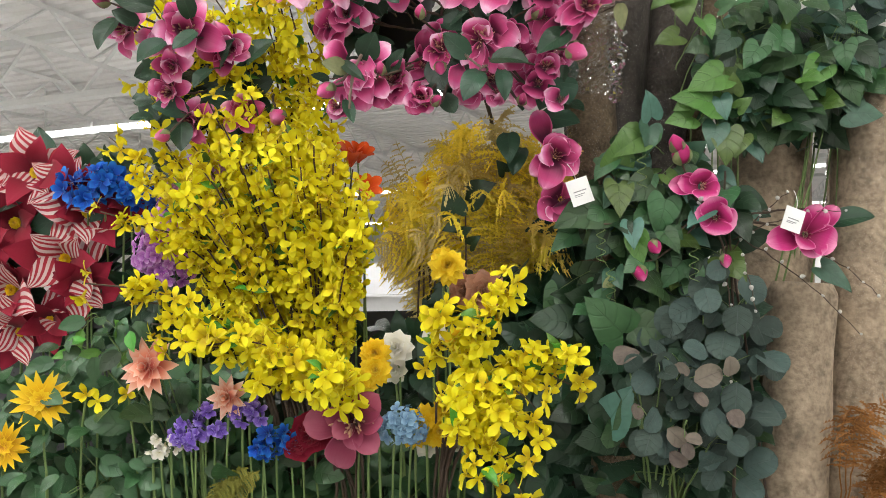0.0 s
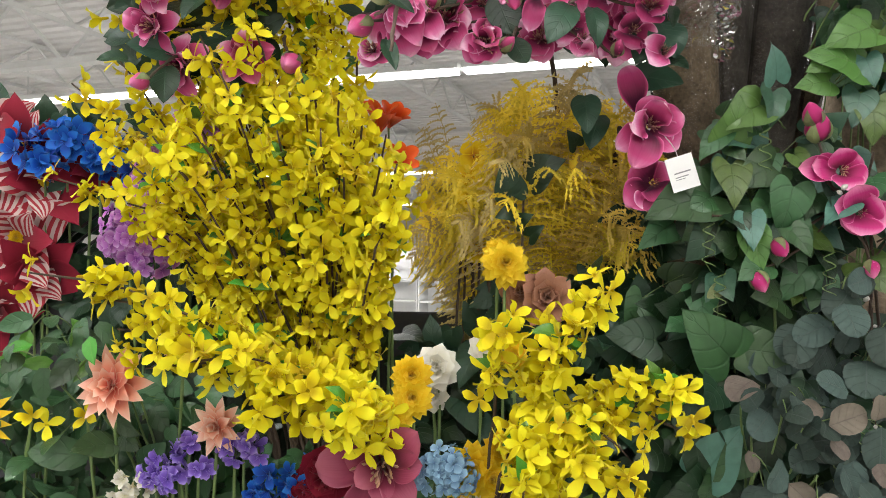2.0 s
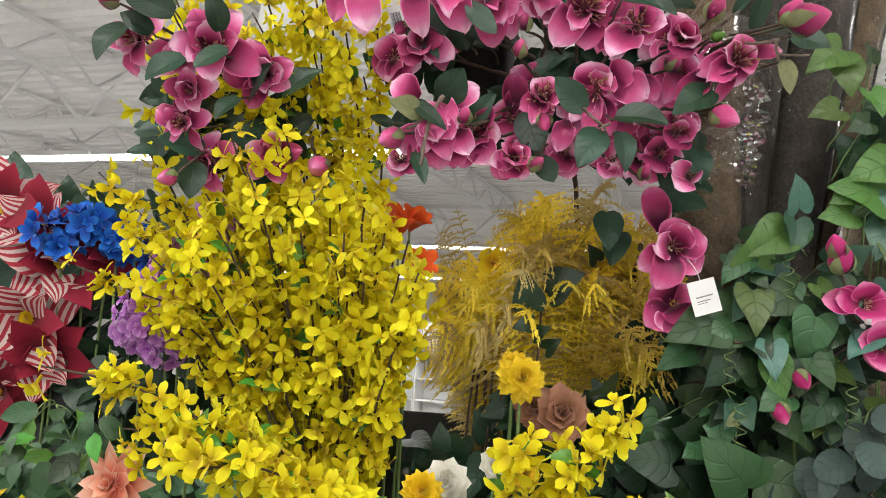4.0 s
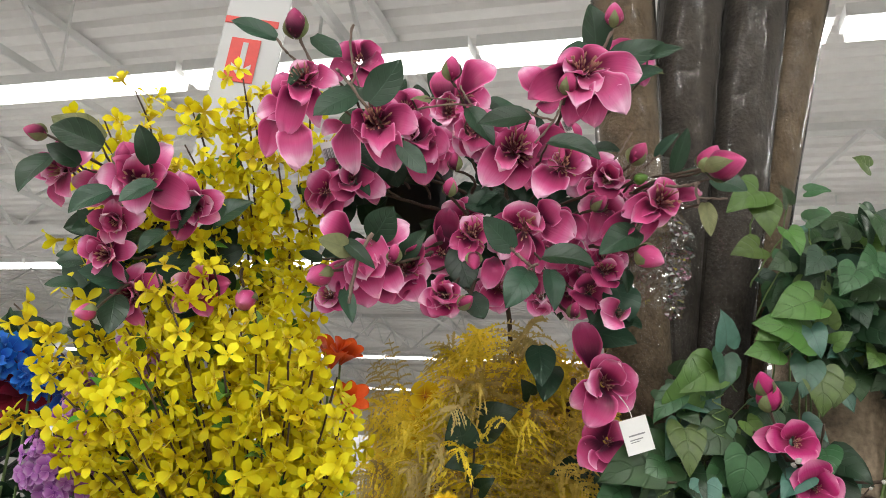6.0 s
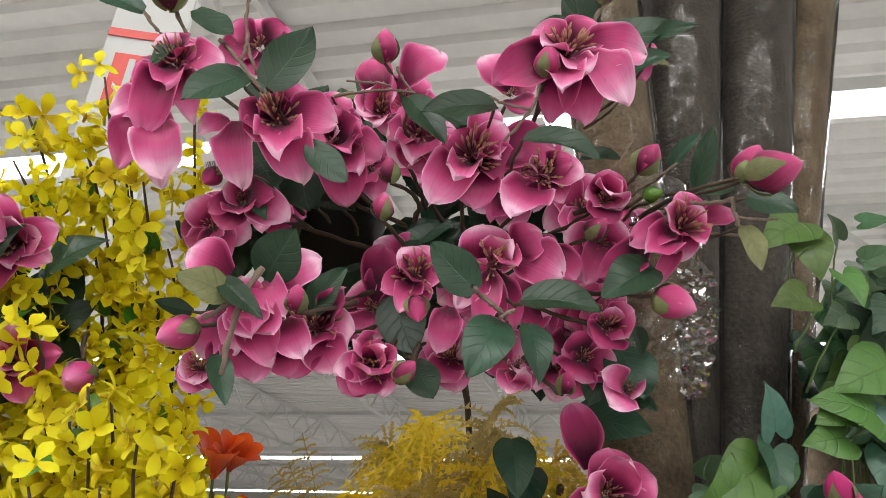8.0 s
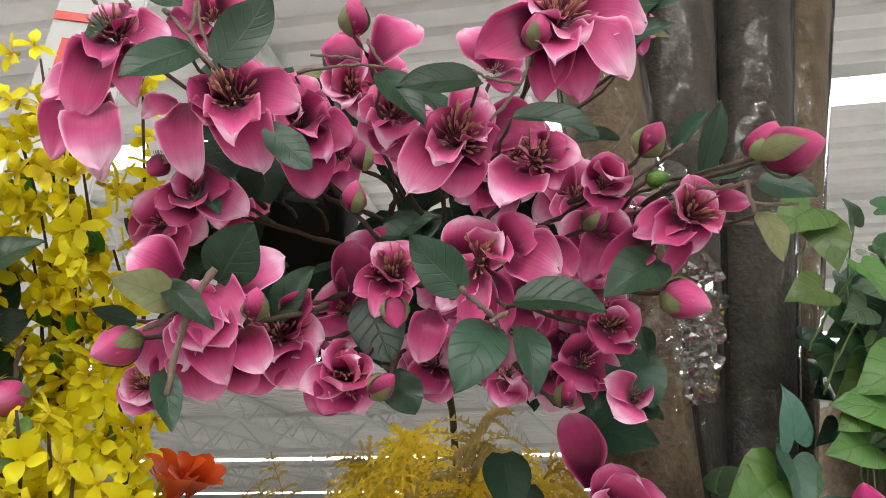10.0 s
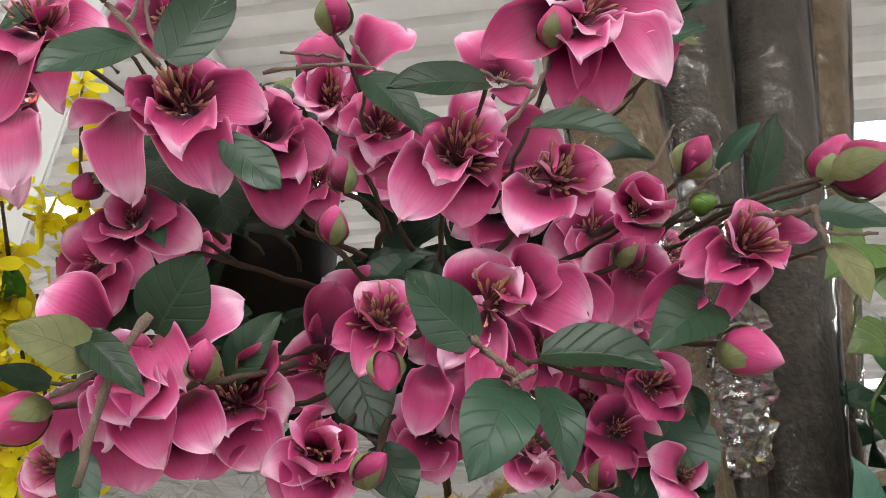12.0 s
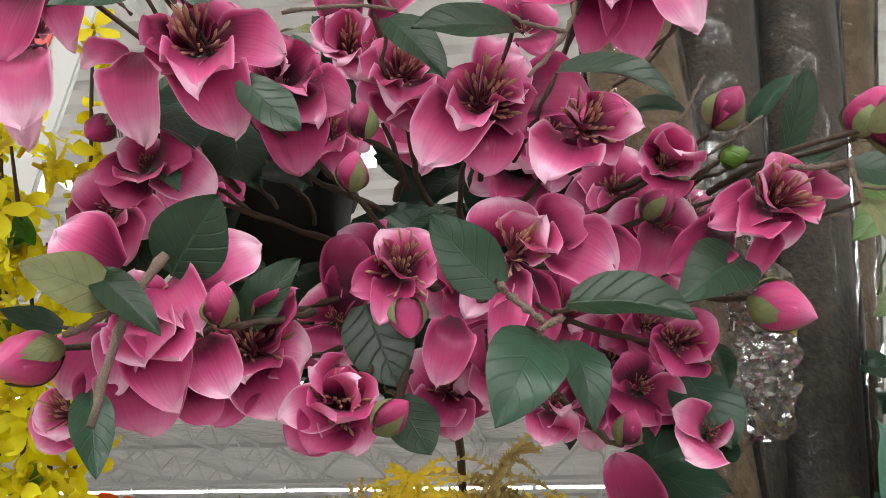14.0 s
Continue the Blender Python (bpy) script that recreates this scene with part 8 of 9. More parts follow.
cluster("delphinium", PURPLE_F, (-0.504, 1.680, 0.900), (-0.472, 1.580, 1.242), 0.018, 5, 0.035, "purple artificial delphinium flower spike", group="delphiniums")
cluster("delphinium", PURPLE_F, (-0.536, 1.680, 0.900), (-0.504, 1.580, 1.246), 0.018, 5, 0.035, "purple artificial delphinium flower spike", group="delphiniums")
cluster("delphinium", PURPLE_F, (-0.391, 1.680, 0.900), (-0.364, 1.580, 1.296), 0.018, 5, 0.035, "purple artificial delphinium flower spike", group="delphiniums")
cluster("delphinium", PURPLE_F, (-0.369, 1.680, 0.900), (-0.342, 1.580, 1.287), 0.018, 5, 0.035, "purple artificial delphinium flower spike", group="delphiniums")
cluster("delphinium", PURPLE_F, (-0.404, 1.680, 0.900), (-0.377, 1.580, 1.287), 0.018, 5, 0.035, "purple artificial delphinium flower spike", group="delphiniums")
cluster("delphinium", PALEPURPLE_F, (-0.568, 1.680, 0.900), (-0.534, 1.580, 1.237), 0.016, 5, 0.03, "pale cream artificial delphinium buds", group="delphiniums")
cluster("delphinium", PALEPURPLE_F, (-0.556, 1.680, 0.900), (-0.522, 1.580, 1.224), 0.016, 5, 0.03, "pale cream artificial delphinium buds", group="delphiniums")
cluster("delphinium", PALEPURPLE_F, (-0.583, 1.680, 0.900), (-0.548, 1.580, 1.219), 0.016, 5, 0.03, "pale cream artificial delphinium buds", group="delphiniums")
head("sunflower", [SUNRAY], (-0.837, 1.700, 0.900), (-0.802, 1.600, 1.311), 0.127, (0.2, -1, 0.2), "yellow artificial sunflower with a dark centre", leaves=1)
head("sunflower", [SUNRAY], (-0.937, 1.720, 0.900), (-0.895, 1.620, 1.214), 0.105, (0.3, -1, 0.1), "yellow artificial sunflower with a dark centre", leaves=1)
head("yellow_daisy", FORS, (-0.651, 1.700, 0.900), (-0.620, 1.600, 1.324), 0.058, (0, -1, 0.3), "small orange yellow artificial daisy", leaves=1)
head("yellow_daisy", FORS, (-0.718, 1.700, 0.900), (-0.684, 1.600, 1.309), 0.058, (0, -1, 0.3), "small orange yellow artificial daisy", leaves=1)
head("yellow_daisy", FORS, (-0.741, 1.700, 0.900), (-0.708, 1.600, 1.321), 0.058, (0, -1, 0.3), "small orange yellow artificial daisy", leaves=1)
rose_magnolia = thing("magnolia_flower", (-0.173, 1.670, 0.900), "dusky rose artificial magnolia flower", "artificial flower")
twig(rose_magnolia, (-0.173, 1.670, 0.900), (-0.153, 1.570, 1.273), name="stem")
magnolia(rose_magnolia, (-0.153, 1.570, 1.273), 0.160, (0, -1, 0.1), 20, 1, (MAUVE_OUT, MAUVE_OUT))
head("red_rose", ROSE, (-0.263, 1.700, 0.900), (-0.240, 1.600, 1.245), 0.098, (0, -1, 0.3), "deep red artificial rose head", leaves=1)
head("red_rose", ROSE, (-0.290, 1.700, 0.900), (-0.266, 1.600, 1.223), 0.080, (0, -1, 0.3), "deep red artificial rose head", leaves=1)
cluster("navy_flower", BLUE_F, (-0.344, 1.700, 0.900), (-0.318, 1.600, 1.240), 0.025, 7, 0.045, "dark blue artificial flower head")
cluster("navy_flower", BLUE_F, (-0.368, 1.700, 0.900), (-0.340, 1.600, 1.222), 0.025, 7, 0.045, "dark blue artificial flower head")
cluster("navy_flower", BLUE_F, (-0.312, 1.700, 0.900), (-0.287, 1.600, 1.240), 0.025, 7, 0.045, "dark blue artificial flower head")
head("marigold", MARIGOLD, (-0.159, 1.650, 0.900), (-0.140, 1.550, 1.341), 0.077, (0.1, -1, 0.2), "golden yellow artificial marigold", leaves=0)
head("marigold", MARIGOLD, (-0.127, 1.670, 0.900), (-0.111, 1.570, 1.401), 0.068, (0.1, -1, 0.2), "golden yellow artificial marigold", leaves=0)
head("marigold", MARIGOLD, (-0.126, 1.660, 0.900), (-0.109, 1.560, 1.370), 0.069, (0.1, -1, 0.2), "golden yellow artificial marigold", leaves=0)
head("marigold", MARIGOLD, (0.016, 1.760, 0.900), (0.025, 1.660, 1.567), 0.084, (0.1, -1, 0.2), "golden yellow artificial marigold", leaves=0)
head("marigold", MARIGOLD, (0.028, 1.780, 0.900), (0.038, 1.680, 1.420), 0.057, (0.1, -1, 0.2), "golden yellow artificial marigold", leaves=0)
head("marigold", MARIGOLD, (-0.035, 1.700, 0.900), (-0.021, 1.600, 1.259), 0.089, (0.1, -1, 0.2), "golden yellow artificial marigold", leaves=0)
head("marigold", MARIGOLD, (0.006, 1.780, 0.900), (0.015, 1.680, 1.585), 0.057, (0.1, -1, 0.2), "golden yellow artificial marigold", leaves=0)
head("marigold", MARIGOLD, (-0.057, 1.700, 0.900), (-0.042, 1.600, 1.246), 0.071, (0.1, -1, 0.2), "golden yellow artificial marigold", leaves=0)
head("marigold", MARIGOLD, (0.010, 1.720, 0.900), (0.021, 1.620, 1.284), 0.063, (0.1, -1, 0.2), "golden yellow artificial marigold", leaves=0)
head("marigold", MARIGOLD, (-0.004, 1.700, 0.900), (0.009, 1.600, 1.246), 0.071, (0.1, -1, 0.2), "golden yellow artificial marigold", leaves=0)
head("carnation", CARNATION, (-0.094, 1.740, 0.900), (-0.080, 1.640, 1.405), 0.078, (0, -1, 0.2), "cream white artificial carnation", leaves=0)
head("carnation", CARNATION, (-0.101, 1.760, 0.900), (-0.087, 1.660, 1.357), 0.056, (0, -1, 0.2), "cream white artificial carnation", leaves=0)
head("carnation", CARNATION, (-0.016, 1.780, 0.900), (-0.006, 1.680, 1.433), 0.057, (0, -1, 0.2), "cream white artificial carnation", leaves=0)
head("carnation", CARNATION, (0.045, 1.720, 0.900), (0.055, 1.620, 1.233), 0.072, (0, -1, 0.2), "cream white artificial carnation", leaves=0)
head("carnation", CARNATION, (-0.037, 1.740, 0.900), (-0.023, 1.640, 1.217), 0.064, (0, -1, 0.2), "cream white artificial carnation", leaves=0)
head("carnation", DUSTY, (0.086, 1.840, 0.900), (0.094, 1.740, 1.510), 0.108, (0, -1, 0.2), "dusty peach artificial carnation", leaves=0)
head("carnation", DUSTY, (0.044, 1.860, 0.900), (0.052, 1.760, 1.517), 0.080, (0, -1, 0.2), "dusty peach artificial carnation", leaves=0)
cluster("blue_hydrangea", PALEBLUE_F, (-0.073, 1.670, 0.900), (-0.057, 1.570, 1.278), 0.03, 22, 0.03, "pale blue artificial hydrangea head", group="hydrangeas")
cluster("blue_hydrangea", PALEBLUE_F, (-0.090, 1.670, 0.900), (-0.073, 1.570, 1.257), 0.03, 22, 0.03, "pale blue artificial hydrangea head", group="hydrangeas")
cluster("blue_hydrangea", PALEBLUE_F, (-0.055, 1.670, 0.900), (-0.040, 1.570, 1.258), 0.03, 22, 0.03, "pale blue artificial hydrangea head", group="hydrangeas")
orange_lily((-0.209, 1.890, 0.900), (-0.198, 1.790, 1.795), 0.092, (0.2, -0.6, 1))
orange_lily((-0.178, 1.890, 0.900), (-0.167, 1.790, 1.738), 0.072, (0.3, -0.8, 0.4))
orange_lily((-0.191, 1.890, 0.900), (-0.181, 1.790, 1.804), 0.072, (0.5, -0.6, 0.8))
head("golden_orchid", GOLD_F, (-0.040, 1.940, 0.900), (-0.032, 1.840, 1.763), 0.059, (0, -1, 0.1), "golden yellow artificial orchid flower", leaves=0, stem=BARK, group="orchids")
head("golden_orchid", GOLD_F, (-0.050, 1.940, 0.900), (-0.042, 1.840, 1.722), 0.059, (0, -1, 0.1), "golden yellow artificial orchid flower", leaves=0, stem=BARK, group="orchids")
head("golden_orchid", GOLD_F, (-0.016, 1.940, 0.900), (-0.008, 1.840, 1.699), 0.059, (0, -1, 0.1), "golden yellow artificial orchid flower", leaves=0, stem=BARK, group="orchids")
head("golden_orchid", GOLD_F, (-0.005, 1.940, 0.900), (0.002, 1.840, 1.665), 0.059, (0, -1, 0.1), "golden yellow artificial orchid flower", leaves=0, stem=BARK, group="orchids")
head("golden_orchid", GOLD_F, (-0.041, 1.940, 0.900), (-0.033, 1.840, 1.650), 0.059, (0, -1, 0.1), "golden yellow artificial orchid flower", leaves=0, stem=BARK, group="orchids")
head("golden_orchid", GOLD_F, (0.020, 1.940, 0.900), (0.027, 1.840, 1.635), 0.059, (0, -1, 0.1), "golden yellow artificial orchid flower", leaves=0, stem=BARK, group="orchids")
head("golden_orchid", GOLD_F, (-0.026, 1.940, 0.900), (-0.019, 1.840, 1.594), 0.059, (0, -1, 0.1), "golden yellow artificial orchid flower", leaves=0, stem=BARK, group="orchids")
head("golden_orchid", GOLD_F, (-0.051, 1.940, 0.900), (-0.044, 1.840, 1.684), 0.059, (0, -1, 0.1), "golden yellow artificial orchid flower", leaves=0, stem=BARK, group="orchids")
fern_leaves = thing("leaf_sprig", (0.060, 1.850, 0.900), "sprig of dark green leaves among the yellow fern", "artificial plant")
leaf(fern_leaves, (0.036, 1.760, 1.684), (0.021, 1.740, 1.743), DEEP, (0, -1, 0.2))
leaf(fern_leaves, (0.071, 1.760, 1.724), (0.125, 1.740, 1.744), DEEP, (0, -1, 0.2))
leaf(fern_leaves, (0.072, 1.760, 1.706), (0.112, 1.740, 1.731), DEEP, (0, -1, 0.2))
leaf(fern_leaves, (0.043, 1.760, 1.656), (0.009, 1.740, 1.646), DEEP, (0, -1, 0.2))
leaf(fern_leaves, (0.145, 1.760, 1.769), (0.128, 1.740, 1.792), DEEP, (0, -1, 0.2))
leaf(fern_leaves, (0.067, 1.760, 1.614), (0.089, 1.740, 1.632), DEEP, (0, -1, 0.2))
leaf(fern_leaves, (0.047, 1.760, 1.637), (0.071, 1.740, 1.651), DEEP, (0, -1, 0.2))
twig(fern_leaves, (0.060, 1.850, 0.900), (0.057, 1.780, 1.690), name="stem")

front_ivy = thing("ivy_plant", (0.500, 1.800, 0.900), "artificial ivy with large lime and teal heart leaves", "artificial plant", "trailing plants")
twig(front_ivy, (0.500, 1.800, 0.900), (0.441, 1.680, 1.692), 0.004, 0.002, 0.03, GREENSTEM, "vine")
leaf(front_ivy, (0.440, 1.660, 1.858), (0.430, 1.642, 1.910), TEAL, (0.23, -1, 0.40))
leaf(front_ivy, (0.435, 1.660, 1.838), (0.428, 1.642, 1.783), TEAL, (0.29, -1, 0.07))
leaf(front_ivy, (0.367, 1.660, 1.758), (0.383, 1.642, 1.830), LIME, (0.24, -1, 0.06))
twig(front_ivy, (0.421, 1.710, 1.723), (0.367, 1.660, 1.758), 0.0014, 0.001, 0.01, GREENSTEM, "vine")
leaf(front_ivy, (0.564, 1.660, 1.879), (0.478, 1.642, 1.894), LIME, (0.21, -1, 0.45))
twig(front_ivy, (0.526, 1.710, 1.846), (0.564, 1.660, 1.879), 0.0014, 0.001, 0.01, GREENSTEM, "vine")
leaf(front_ivy, (0.519, 1.660, 1.855), (0.464, 1.642, 1.843), LIME, (0.20, -1, 0.21))
twig(front_ivy, (0.518, 1.710, 1.769), (0.519, 1.660, 1.855), 0.0014, 0.001, 0.01, GREENSTEM, "vine")
leaf(front_ivy, (0.566, 1.660, 1.835), (0.548, 1.642, 1.781), TEAL, (-0.15, -1, 0.01))
leaf(front_ivy, (0.584, 1.660, 1.823), (0.578, 1.642, 1.754), LIME, (-0.11, -1, 0.19))
leaf(front_ivy, (0.372, 1.660, 1.428), (0.297, 1.642, 1.501), HEART, (-0.13, -1, 0.04))
leaf(front_ivy, (0.397, 1.660, 1.440), (0.477, 1.642, 1.432), HEART, (-0.15, -1, 0.11))
leaf(front_ivy, (0.336, 1.660, 1.249), (0.387, 1.642, 1.326), TEAL, (-0.16, -1, 0.45))
twig(front_ivy, (0.314, 1.710, 1.218), (0.336, 1.660, 1.249), 0.0014, 0.001, 0.01, GREENSTEM, "vine")
leaf(front_ivy, (0.437, 1.660, 1.725), (0.370, 1.642, 1.688), HEART, (0.03, -1, 0.28))
twig(front_ivy, (0.439, 1.710, 1.687), (0.437, 1.660, 1.725), 0.0014, 0.001, 0.01, GREENSTEM, "vine")
leaf(front_ivy, (0.338, 1.660, 1.677), (0.239, 1.642, 1.643), HEART, (0.20, -1, 0.47))
leaf(front_ivy, (0.351, 1.660, 1.629), (0.301, 1.642, 1.574), DEEP, (0.19, -1, 0.04))
twig(front_ivy, (0.316, 1.710, 1.602), (0.351, 1.660, 1.629), 0.0014, 0.001, 0.01, GREENSTEM, "vine")
leaf(front_ivy, (0.365, 1.660, 1.724), (0.340, 1.642, 1.676), TEAL, (0.28, -1, 0.45))
leaf(front_ivy, (0.436, 1.660, 1.673), (0.389, 1.642, 1.641), HEART, (0.03, -1, 0.06))
twig(front_ivy, (0.384, 1.710, 1.589), (0.436, 1.660, 1.673), 0.0014, 0.001, 0.01, GREENSTEM, "vine")
leaf(front_ivy, (0.503, 1.660, 1.682), (0.479, 1.642, 1.641), HEART, (-0.14, -1, 0.14))
leaf(front_ivy, (0.454, 1.660, 1.647), (0.492, 1.642, 1.611), HEART, (-0.18, -1, 0.46))
twig(front_ivy, (0.472, 1.710, 1.623), (0.454, 1.660, 1.647), 0.0014, 0.001, 0.01, GREENSTEM, "vine")
leaf(front_ivy, (0.517, 1.660, 1.734), (0.464, 1.642, 1.744), HEART, (0.24, -1, 0.20))
twig(front_ivy, (0.537, 1.710, 1.673), (0.517, 1.660, 1.734), 0.0014, 0.001, 0.01, GREENSTEM, "vine")
leaf(front_ivy, (0.541, 1.660, 1.547), (0.568, 1.642, 1.536), GUM, (-0.15, -1, 0.06))
twig(front_ivy, (0.486, 1.710, 1.466), (0.541, 1.660, 1.547), 0.0014, 0.001, 0.01, GREENSTEM, "vine")
leaf(front_ivy, (0.512, 1.660, 1.552), (0.524, 1.642, 1.513), HEART, (-0.09, -1, 0.08))
twig(front_ivy, (0.469, 1.710, 1.513), (0.512, 1.660, 1.552), 0.0014, 0.001, 0.01, GREENSTEM, "vine")
leaf(front_ivy, (0.373, 1.660, 1.750), (0.391, 1.642, 1.729), HEART, (0.03, -1, 0.20))
twig(front_ivy, (0.351, 1.710, 1.698), (0.373, 1.660, 1.750), 0.0014, 0.001, 0.01, GREENSTEM, "vine")
leaf(front_ivy, (0.360, 1.660, 1.537), (0.332, 1.642, 1.519), MAG_LEAF_BACK, (0.17, -1, 0.22))
leaf(front_ivy, (0.402, 1.660, 1.290), (0.345, 1.642, 1.239), HEART, (-0.01, -1, 0.06))
twig(front_ivy, (0.440, 1.710, 1.240), (0.402, 1.660, 1.290), 0.0014, 0.001, 0.01, GREENSTEM, "vine")
leaf(front_ivy, (0.562, 1.660, 1.327), (0.517, 1.642, 1.368), GUM, (-0.07, -1, 0.26))
leaf(front_ivy, (0.461, 1.660, 1.369), (0.410, 1.642, 1.340), GUM, (-0.07, -1, 0.18))
twig(front_ivy, (0.405, 1.710, 1.313), (0.461, 1.660, 1.369), 0.0014, 0.001, 0.01, GREENSTEM, "vine")
leaf(front_ivy, (0.500, 1.660, 2.115), (0.443, 1.644, 2.074), LIME, (-0.01, -1, 0.25))
twig(front_ivy, (0.499, 1.710, 2.044), (0.500, 1.660, 2.115), 0.0014, 0.001, 0.01, GREENSTEM, "vine")
leaf(front_ivy, (0.508, 1.660, 2.094), (0.511, 1.644, 2.035), LIME, (-0.19, -1, 0.49))
twig(front_ivy, (0.552, 1.710, 2.067), (0.508, 1.660, 2.094), 0.0014, 0.001, 0.01, GREENSTEM, "vine")
leaf(front_ivy, (0.548, 1.660, 2.096), (0.533, 1.644, 2.122), HEART, (0.18, -1, 0.13))
twig(front_ivy, (0.554, 1.710, 2.016), (0.548, 1.660, 2.096), 0.0014, 0.001, 0.01, GREENSTEM, "vine")
leaf(front_ivy, (0.581, 1.660, 2.119), (0.613, 1.644, 2.119), HEART, (0.21, -1, 0.44))
leaf(front_ivy, (0.579, 1.660, 2.069), (0.611, 1.644, 2.079), HEART, (-0.27, -1, 0.19))
twig(front_ivy, (0.610, 1.710, 2.020), (0.579, 1.660, 2.069), 0.0014, 0.001, 0.01, GREENSTEM, "vine")
leaf(front_ivy, (0.497, 1.660, 2.019), (0.447, 1.644, 2.002), LIME, (0.15, -1, 0.40))
leaf(front_ivy, (0.546, 1.660, 2.049), (0.560, 1.644, 2.006), LIME, (0.11, -1, 0.44))
twig(front_ivy, (0.500, 1.710, 1.963), (0.546, 1.660, 2.049), 0.0014, 0.001, 0.01, GREENSTEM, "vine")
leaf(front_ivy, (0.648, 1.660, 2.039), (0.622, 1.644, 2.064), HEART, (-0.25, -1, 0.04))
leaf(front_ivy, (0.580, 1.660, 1.937), (0.507, 1.644, 1.905), LIME, (-0.13, -1, 0.33))
twig(front_ivy, (0.549, 1.710, 1.866), (0.580, 1.660, 1.937), 0.0014, 0.001, 0.01, GREENSTEM, "vine")
leaf(front_ivy, (0.601, 1.660, 1.899), (0.598, 1.644, 1.938), LIME, (-0.28, -1, 0.26))
leaf(front_ivy, (0.574, 1.660, 1.890), (0.582, 1.644, 1.844), TEAL, (-0.17, -1, 0.35))
leaf(front_ivy, (0.528, 1.660, 1.887), (0.480, 1.644, 1.867), LIME, (0.07, -1, 0.38))
leaf(front_ivy, (0.416, 1.660, 1.818), (0.351, 1.644, 1.778), LIME, (-0.29, -1, 0.10))
twig(front_ivy, (0.472, 1.710, 1.790), (0.416, 1.660, 1.818), 0.0014, 0.001, 0.01, GREENSTEM, "vine")
leaf(front_ivy, (0.686, 1.660, 2.168), (0.654, 1.644, 2.178), LIME, (0.05, -1, 0.06))
leaf(front_ivy, (0.608, 1.660, 1.868), (0.632, 1.644, 1.887), LIME, (-0.03, -1, 0.26))
leaf(front_ivy, (0.614, 1.660, 1.813), (0.595, 1.644, 1.768), LIME, (-0.22, -1, 0.36))
leaf(front_ivy, (0.544, 1.660, 2.000), (0.506, 1.644, 1.981), HEART, (0.22, -1, 0.14))
twig(front_ivy, (0.508, 1.710, 1.914), (0.544, 1.660, 2.000), 0.0014, 0.001, 0.01, GREENSTEM, "vine")
leaf(front_ivy, (0.600, 1.660, 2.011), (0.565, 1.644, 1.974), DEEP, (-0.04, -1, 0.19))
twig(front_ivy, (0.624, 1.710, 1.973), (0.600, 1.660, 2.011), 0.0014, 0.001, 0.01, GREENSTEM, "vine")
leaf(front_ivy, (0.653, 1.660, 1.990), (0.618, 1.644, 1.946), HEART, (-0.10, -1, 0.38))
curl(front_ivy, (0.411, 1.620, 1.746))
curl(front_ivy, (0.329, 1.620, 1.602))
curl(front_ivy, (0.505, 1.620, 1.561))
curl(front_ivy, (0.521, 1.620, 1.277))
curl(front_ivy, (0.346, 1.620, 1.527))

pink_garland = thing("magnolia_spray", (0.600, 1.800, 0.900), "hot pink artificial magnolia stem among the ivy", "artificial flower", "magnolia bushes")
twig(pink_garland, (0.600, 1.800, 0.900), (0.582, 1.660, 1.664), 0.004, 0.002, 0.03, BARK, "stem")
bud(pink_garland, (0.489, 1.630, 1.756), 0.049, (-0.07, -0.45, 1.00), HOT_BUD)
bloom(pink_garland, (0.524, 1.630, 1.712), 0.009, ((-4, 4, 1, -47, -10, 6, 40), (6, 4, -2, 30, -15, -19, 40), (0, 4, 6, -8, -15, 34, 42), (3, 4, -5, 5, -20, -33, 46), (-4, 4, 1, -62, 0, 4, 37), (5, 4, 4, 23, -5, 26, 37)), (HOT_OUT, HOT_OUT))
bloom(pink_garland, (0.547, 1.620, 1.651), 0.009, ((-4, 4, 1, -42, -12, 8, 44), (6, 4, -2, 37, -10, -18, 50), (1, 4, -5, -6, -20, -37, 57), (0, 4, 6, -14, -20, 39, 50), (6, 4, 3, 25, -15, 17, 46), (-3, 4, -3, -28, -5, -21, 48)), (HOT_OUT, HOT_OUT))
bloom(pink_garland, (0.718, 1.630, 1.614), 0.010, ((4, 4, 5, 24, -10, 56, 48), (-2, 4, 5, -30, -15, 36, 50), (-4, 4, -1, -76, -5, -13, 48), (6, 4, -2, 52, -12, -23, 56), (3, 4, -5, 9, -15, -47, 52), (5, 4, 4, 59, 0, 52, 35), (-1, 4, -5, -20, -25, -28, 43)), (HOT_OUT, HOT_OUT))
leaf(pink_garland, (0.768, 1.650, 1.636), (0.847, 1.630, 1.644), MAG_LEAF, (0.10, -1, 0.60), 0.91)
leaf(pink_garland, (0.754, 1.650, 1.549), (0.802, 1.630, 1.504), TEAL, (0.10, -1, 0.30), 0.75)
twig(pink_garland, (0.587, 1.680, 1.653), (0.522, 1.630, 1.725))
twig(pink_garland, (0.587, 1.680, 1.653), (0.557, 1.630, 1.667))
twig(pink_garland, (0.587, 1.680, 1.653), (0.688, 1.630, 1.626))
twig(pink_garland, (0.587, 1.680, 1.653), (0.752, 1.630, 1.664))
twig(pink_garland, (0.587, 1.680, 1.653), (0.754, 1.630, 1.598))
twig(pink_garland, (0.587, 1.680, 1.653), (0.466, 1.630, 1.725))
twig(pink_garland, (0.587, 1.680, 1.653), (0.572, 1.630, 1.741))
twig(pink_garland, (0.587, 1.680, 1.653), (0.337, 1.630, 1.644))
bud(pink_garland, (0.483, 1.620, 1.778), 0.040, (-0.4, -0.5, 1), HOT_BUD)
twig(pink_garland, (0.541, 1.670, 1.666), (0.483, 1.620, 1.778))
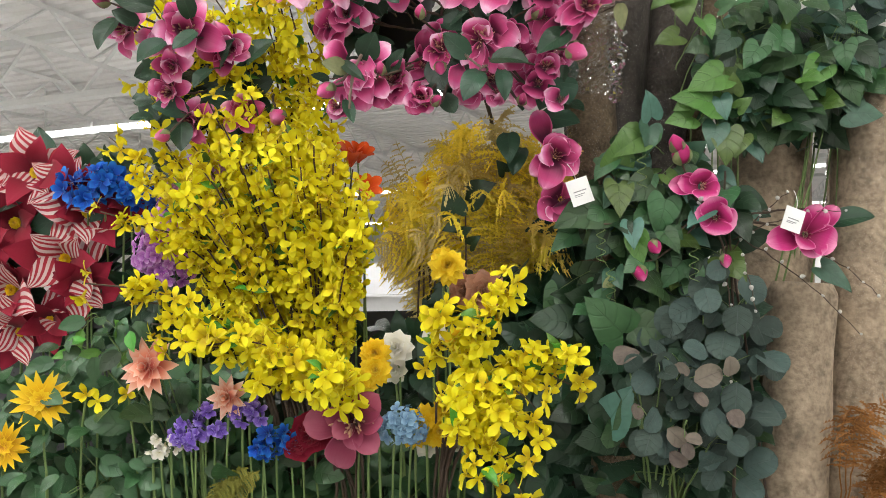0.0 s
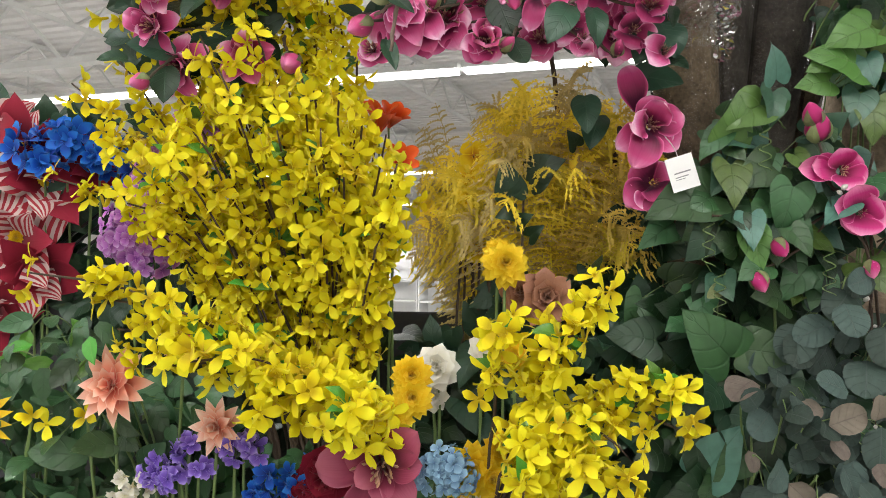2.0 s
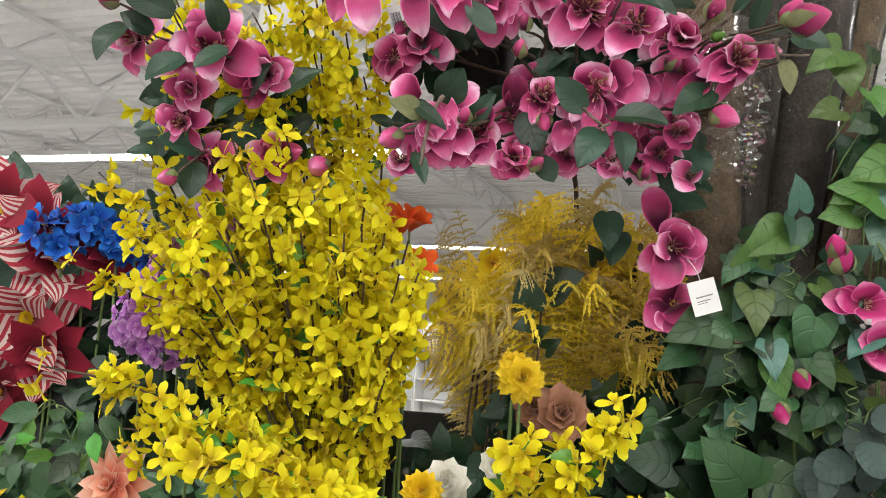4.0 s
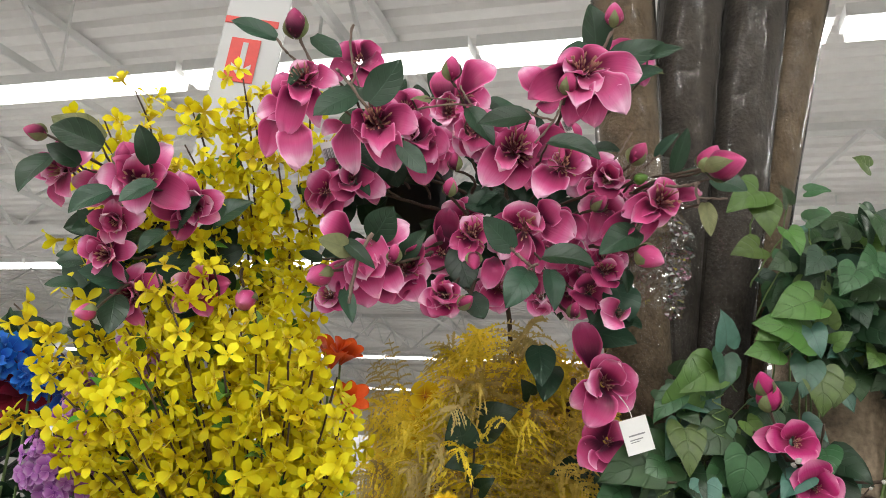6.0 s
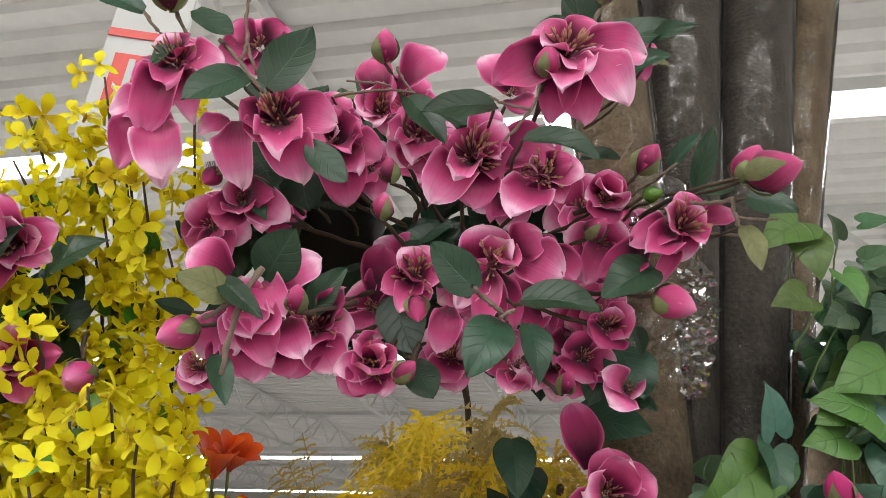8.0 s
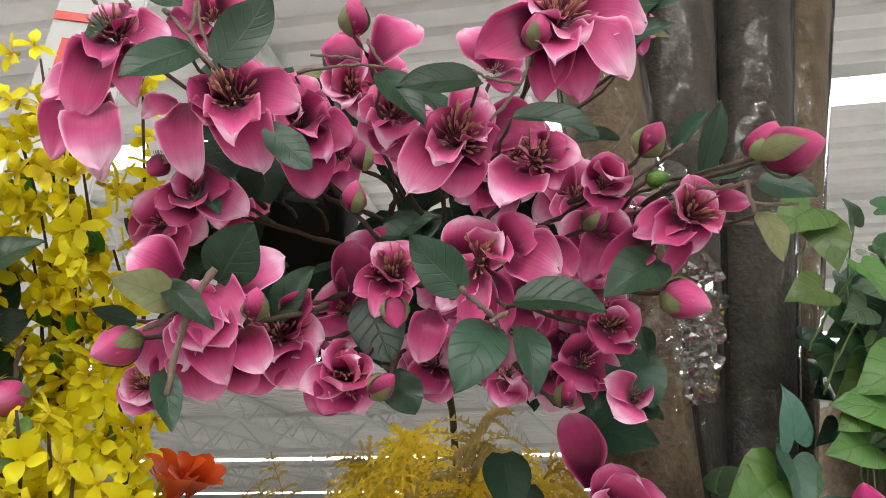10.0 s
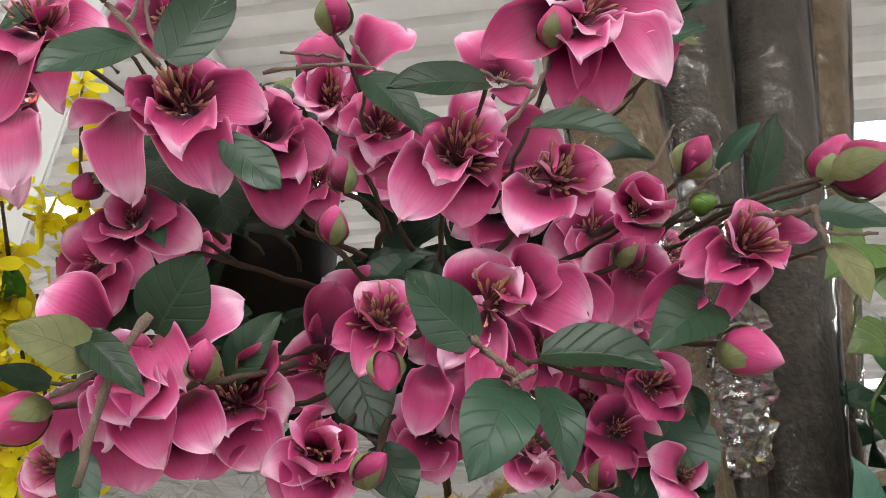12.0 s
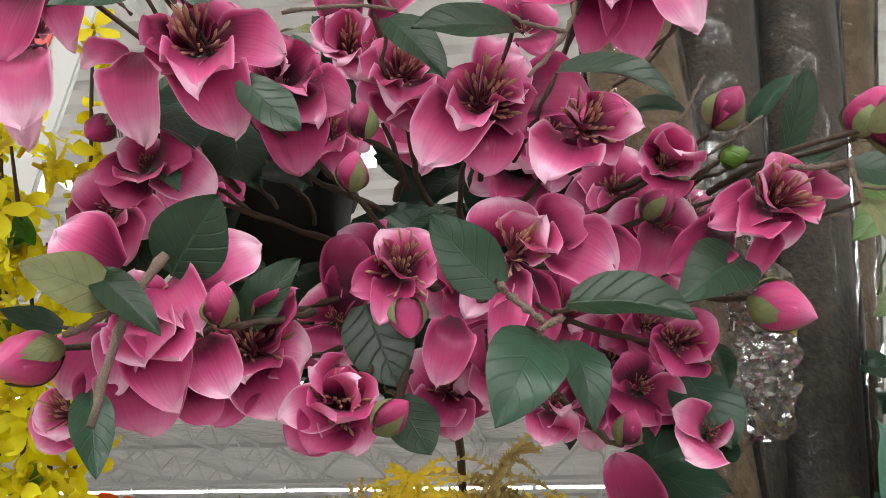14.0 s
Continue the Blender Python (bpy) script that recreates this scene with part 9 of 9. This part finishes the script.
bud(pink_garland, (0.398, 1.620, 1.560), 0.035, (0.3, -0.5, -1), HOT_BUD)
twig(pink_garland, (0.541, 1.670, 1.666), (0.398, 1.620, 1.560))
bud(pink_garland, (0.563, 1.620, 1.579), 0.030, (0, -0.5, -1), HOT_BUD)
twig(pink_garland, (0.541, 1.670, 1.666), (0.563, 1.620, 1.579))
bud(pink_garland, (0.426, 1.620, 1.608), 0.034, (0.2, -0.5, -0.6), HOT_BUD)
twig(pink_garland, (0.541, 1.670, 1.666), (0.426, 1.620, 1.608))
price_tag((0.686, 1.600, 1.641), 0.04, 0.045, 20, "white paper price tag on the hot pink stem")

willow = thing("willow_twigs", (0.680, 1.750, 0.900), "pale twigs with small white pussy willow buds", "artificial plant")
willow_twig(willow, (0.579, 1.660, 1.596), (0.513, 1.600, 1.682))
willow_twig(willow, (0.579, 1.660, 1.596), (0.563, 1.600, 1.341))
willow_twig(willow, (0.589, 1.660, 1.585), (0.679, 1.600, 1.691))
willow_twig(willow, (0.613, 1.660, 1.607), (0.800, 1.600, 1.423))
willow_twig(willow, (0.601, 1.660, 1.585), (0.614, 1.600, 1.467))
willow_twig(willow, (0.698, 1.660, 1.605), (0.833, 1.600, 1.496))
willow_twig(willow, (0.591, 1.660, 1.608), (0.780, 1.600, 1.655))
twig(willow, (0.680, 1.750, 0.900), (0.585, 1.660, 1.596), 0.003, 0.002, 0.03, BARK, "stem")
frond((0.840, 1.800, 0.900), (0.820, 1.760, 1.244), (0.891, 1.680, 1.297), RUST, 20, 0.05, "rust brown feathery dried plume", seed=200, name="dried_plume")
frond((0.882, 1.800, 0.900), (0.862, 1.760, 1.183), (0.937, 1.680, 1.206), RUST, 20, 0.05, "rust brown feathery dried plume", seed=201, name="dried_plume")
frond((0.829, 1.800, 0.900), (0.809, 1.760, 1.239), (0.811, 1.680, 1.279), RUST, 20, 0.05, "rust brown feathery dried plume", seed=202, name="dried_plume")
frond((0.850, 1.800, 0.900), (0.830, 1.760, 1.084), (0.868, 1.680, 1.110), RUST, 20, 0.05, "rust brown feathery dried plume", seed=203, name="dried_plume")
frond((0.891, 1.800, 0.900), (0.871, 1.760, 1.147), (0.905, 1.680, 1.177), RUST, 20, 0.05, "rust brown feathery dried plume", seed=204, name="dried_plume")
frond((0.872, 1.800, 0.900), (0.852, 1.760, 1.167), (0.912, 1.680, 1.166), RUST, 20, 0.05, "rust brown feathery dried plume", seed=205, name="dried_plume")
frond((0.908, 1.800, 0.900), (0.888, 1.760, 1.202), (0.950, 1.680, 1.189), RUST, 20, 0.05, "rust brown feathery dried plume", seed=206, name="dried_plume")
frond((0.867, 1.800, 0.900), (0.847, 1.760, 1.176), (0.892, 1.680, 1.176), RUST, 20, 0.05, "rust brown feathery dried plume", seed=207, name="dried_plume")
frond((0.836, 1.800, 0.900), (0.816, 1.760, 1.233), (0.843, 1.680, 1.271), RUST, 20, 0.05, "rust brown feathery dried plume", seed=208, name="dried_plume")
frond((-0.472, 1.700, 0.900), (-0.472, 1.600, 1.160), (-0.370, 1.580, 1.178), MOSS, 40, 0.02, "olive green amaranth tail", seed=400, name="amaranth_tail", droop=0.6)
frond((-0.448, 1.700, 0.900), (-0.448, 1.600, 1.148), (-0.346, 1.580, 1.172), MOSS, 40, 0.02, "olive green amaranth tail", seed=420, name="amaranth_tail", droop=0.6)
frond((-0.485, 1.700, 0.900), (-0.485, 1.600, 1.148), (-0.389, 1.580, 1.155), MOSS, 40, 0.02, "olive green amaranth tail", seed=390, name="amaranth_tail", droop=0.6)
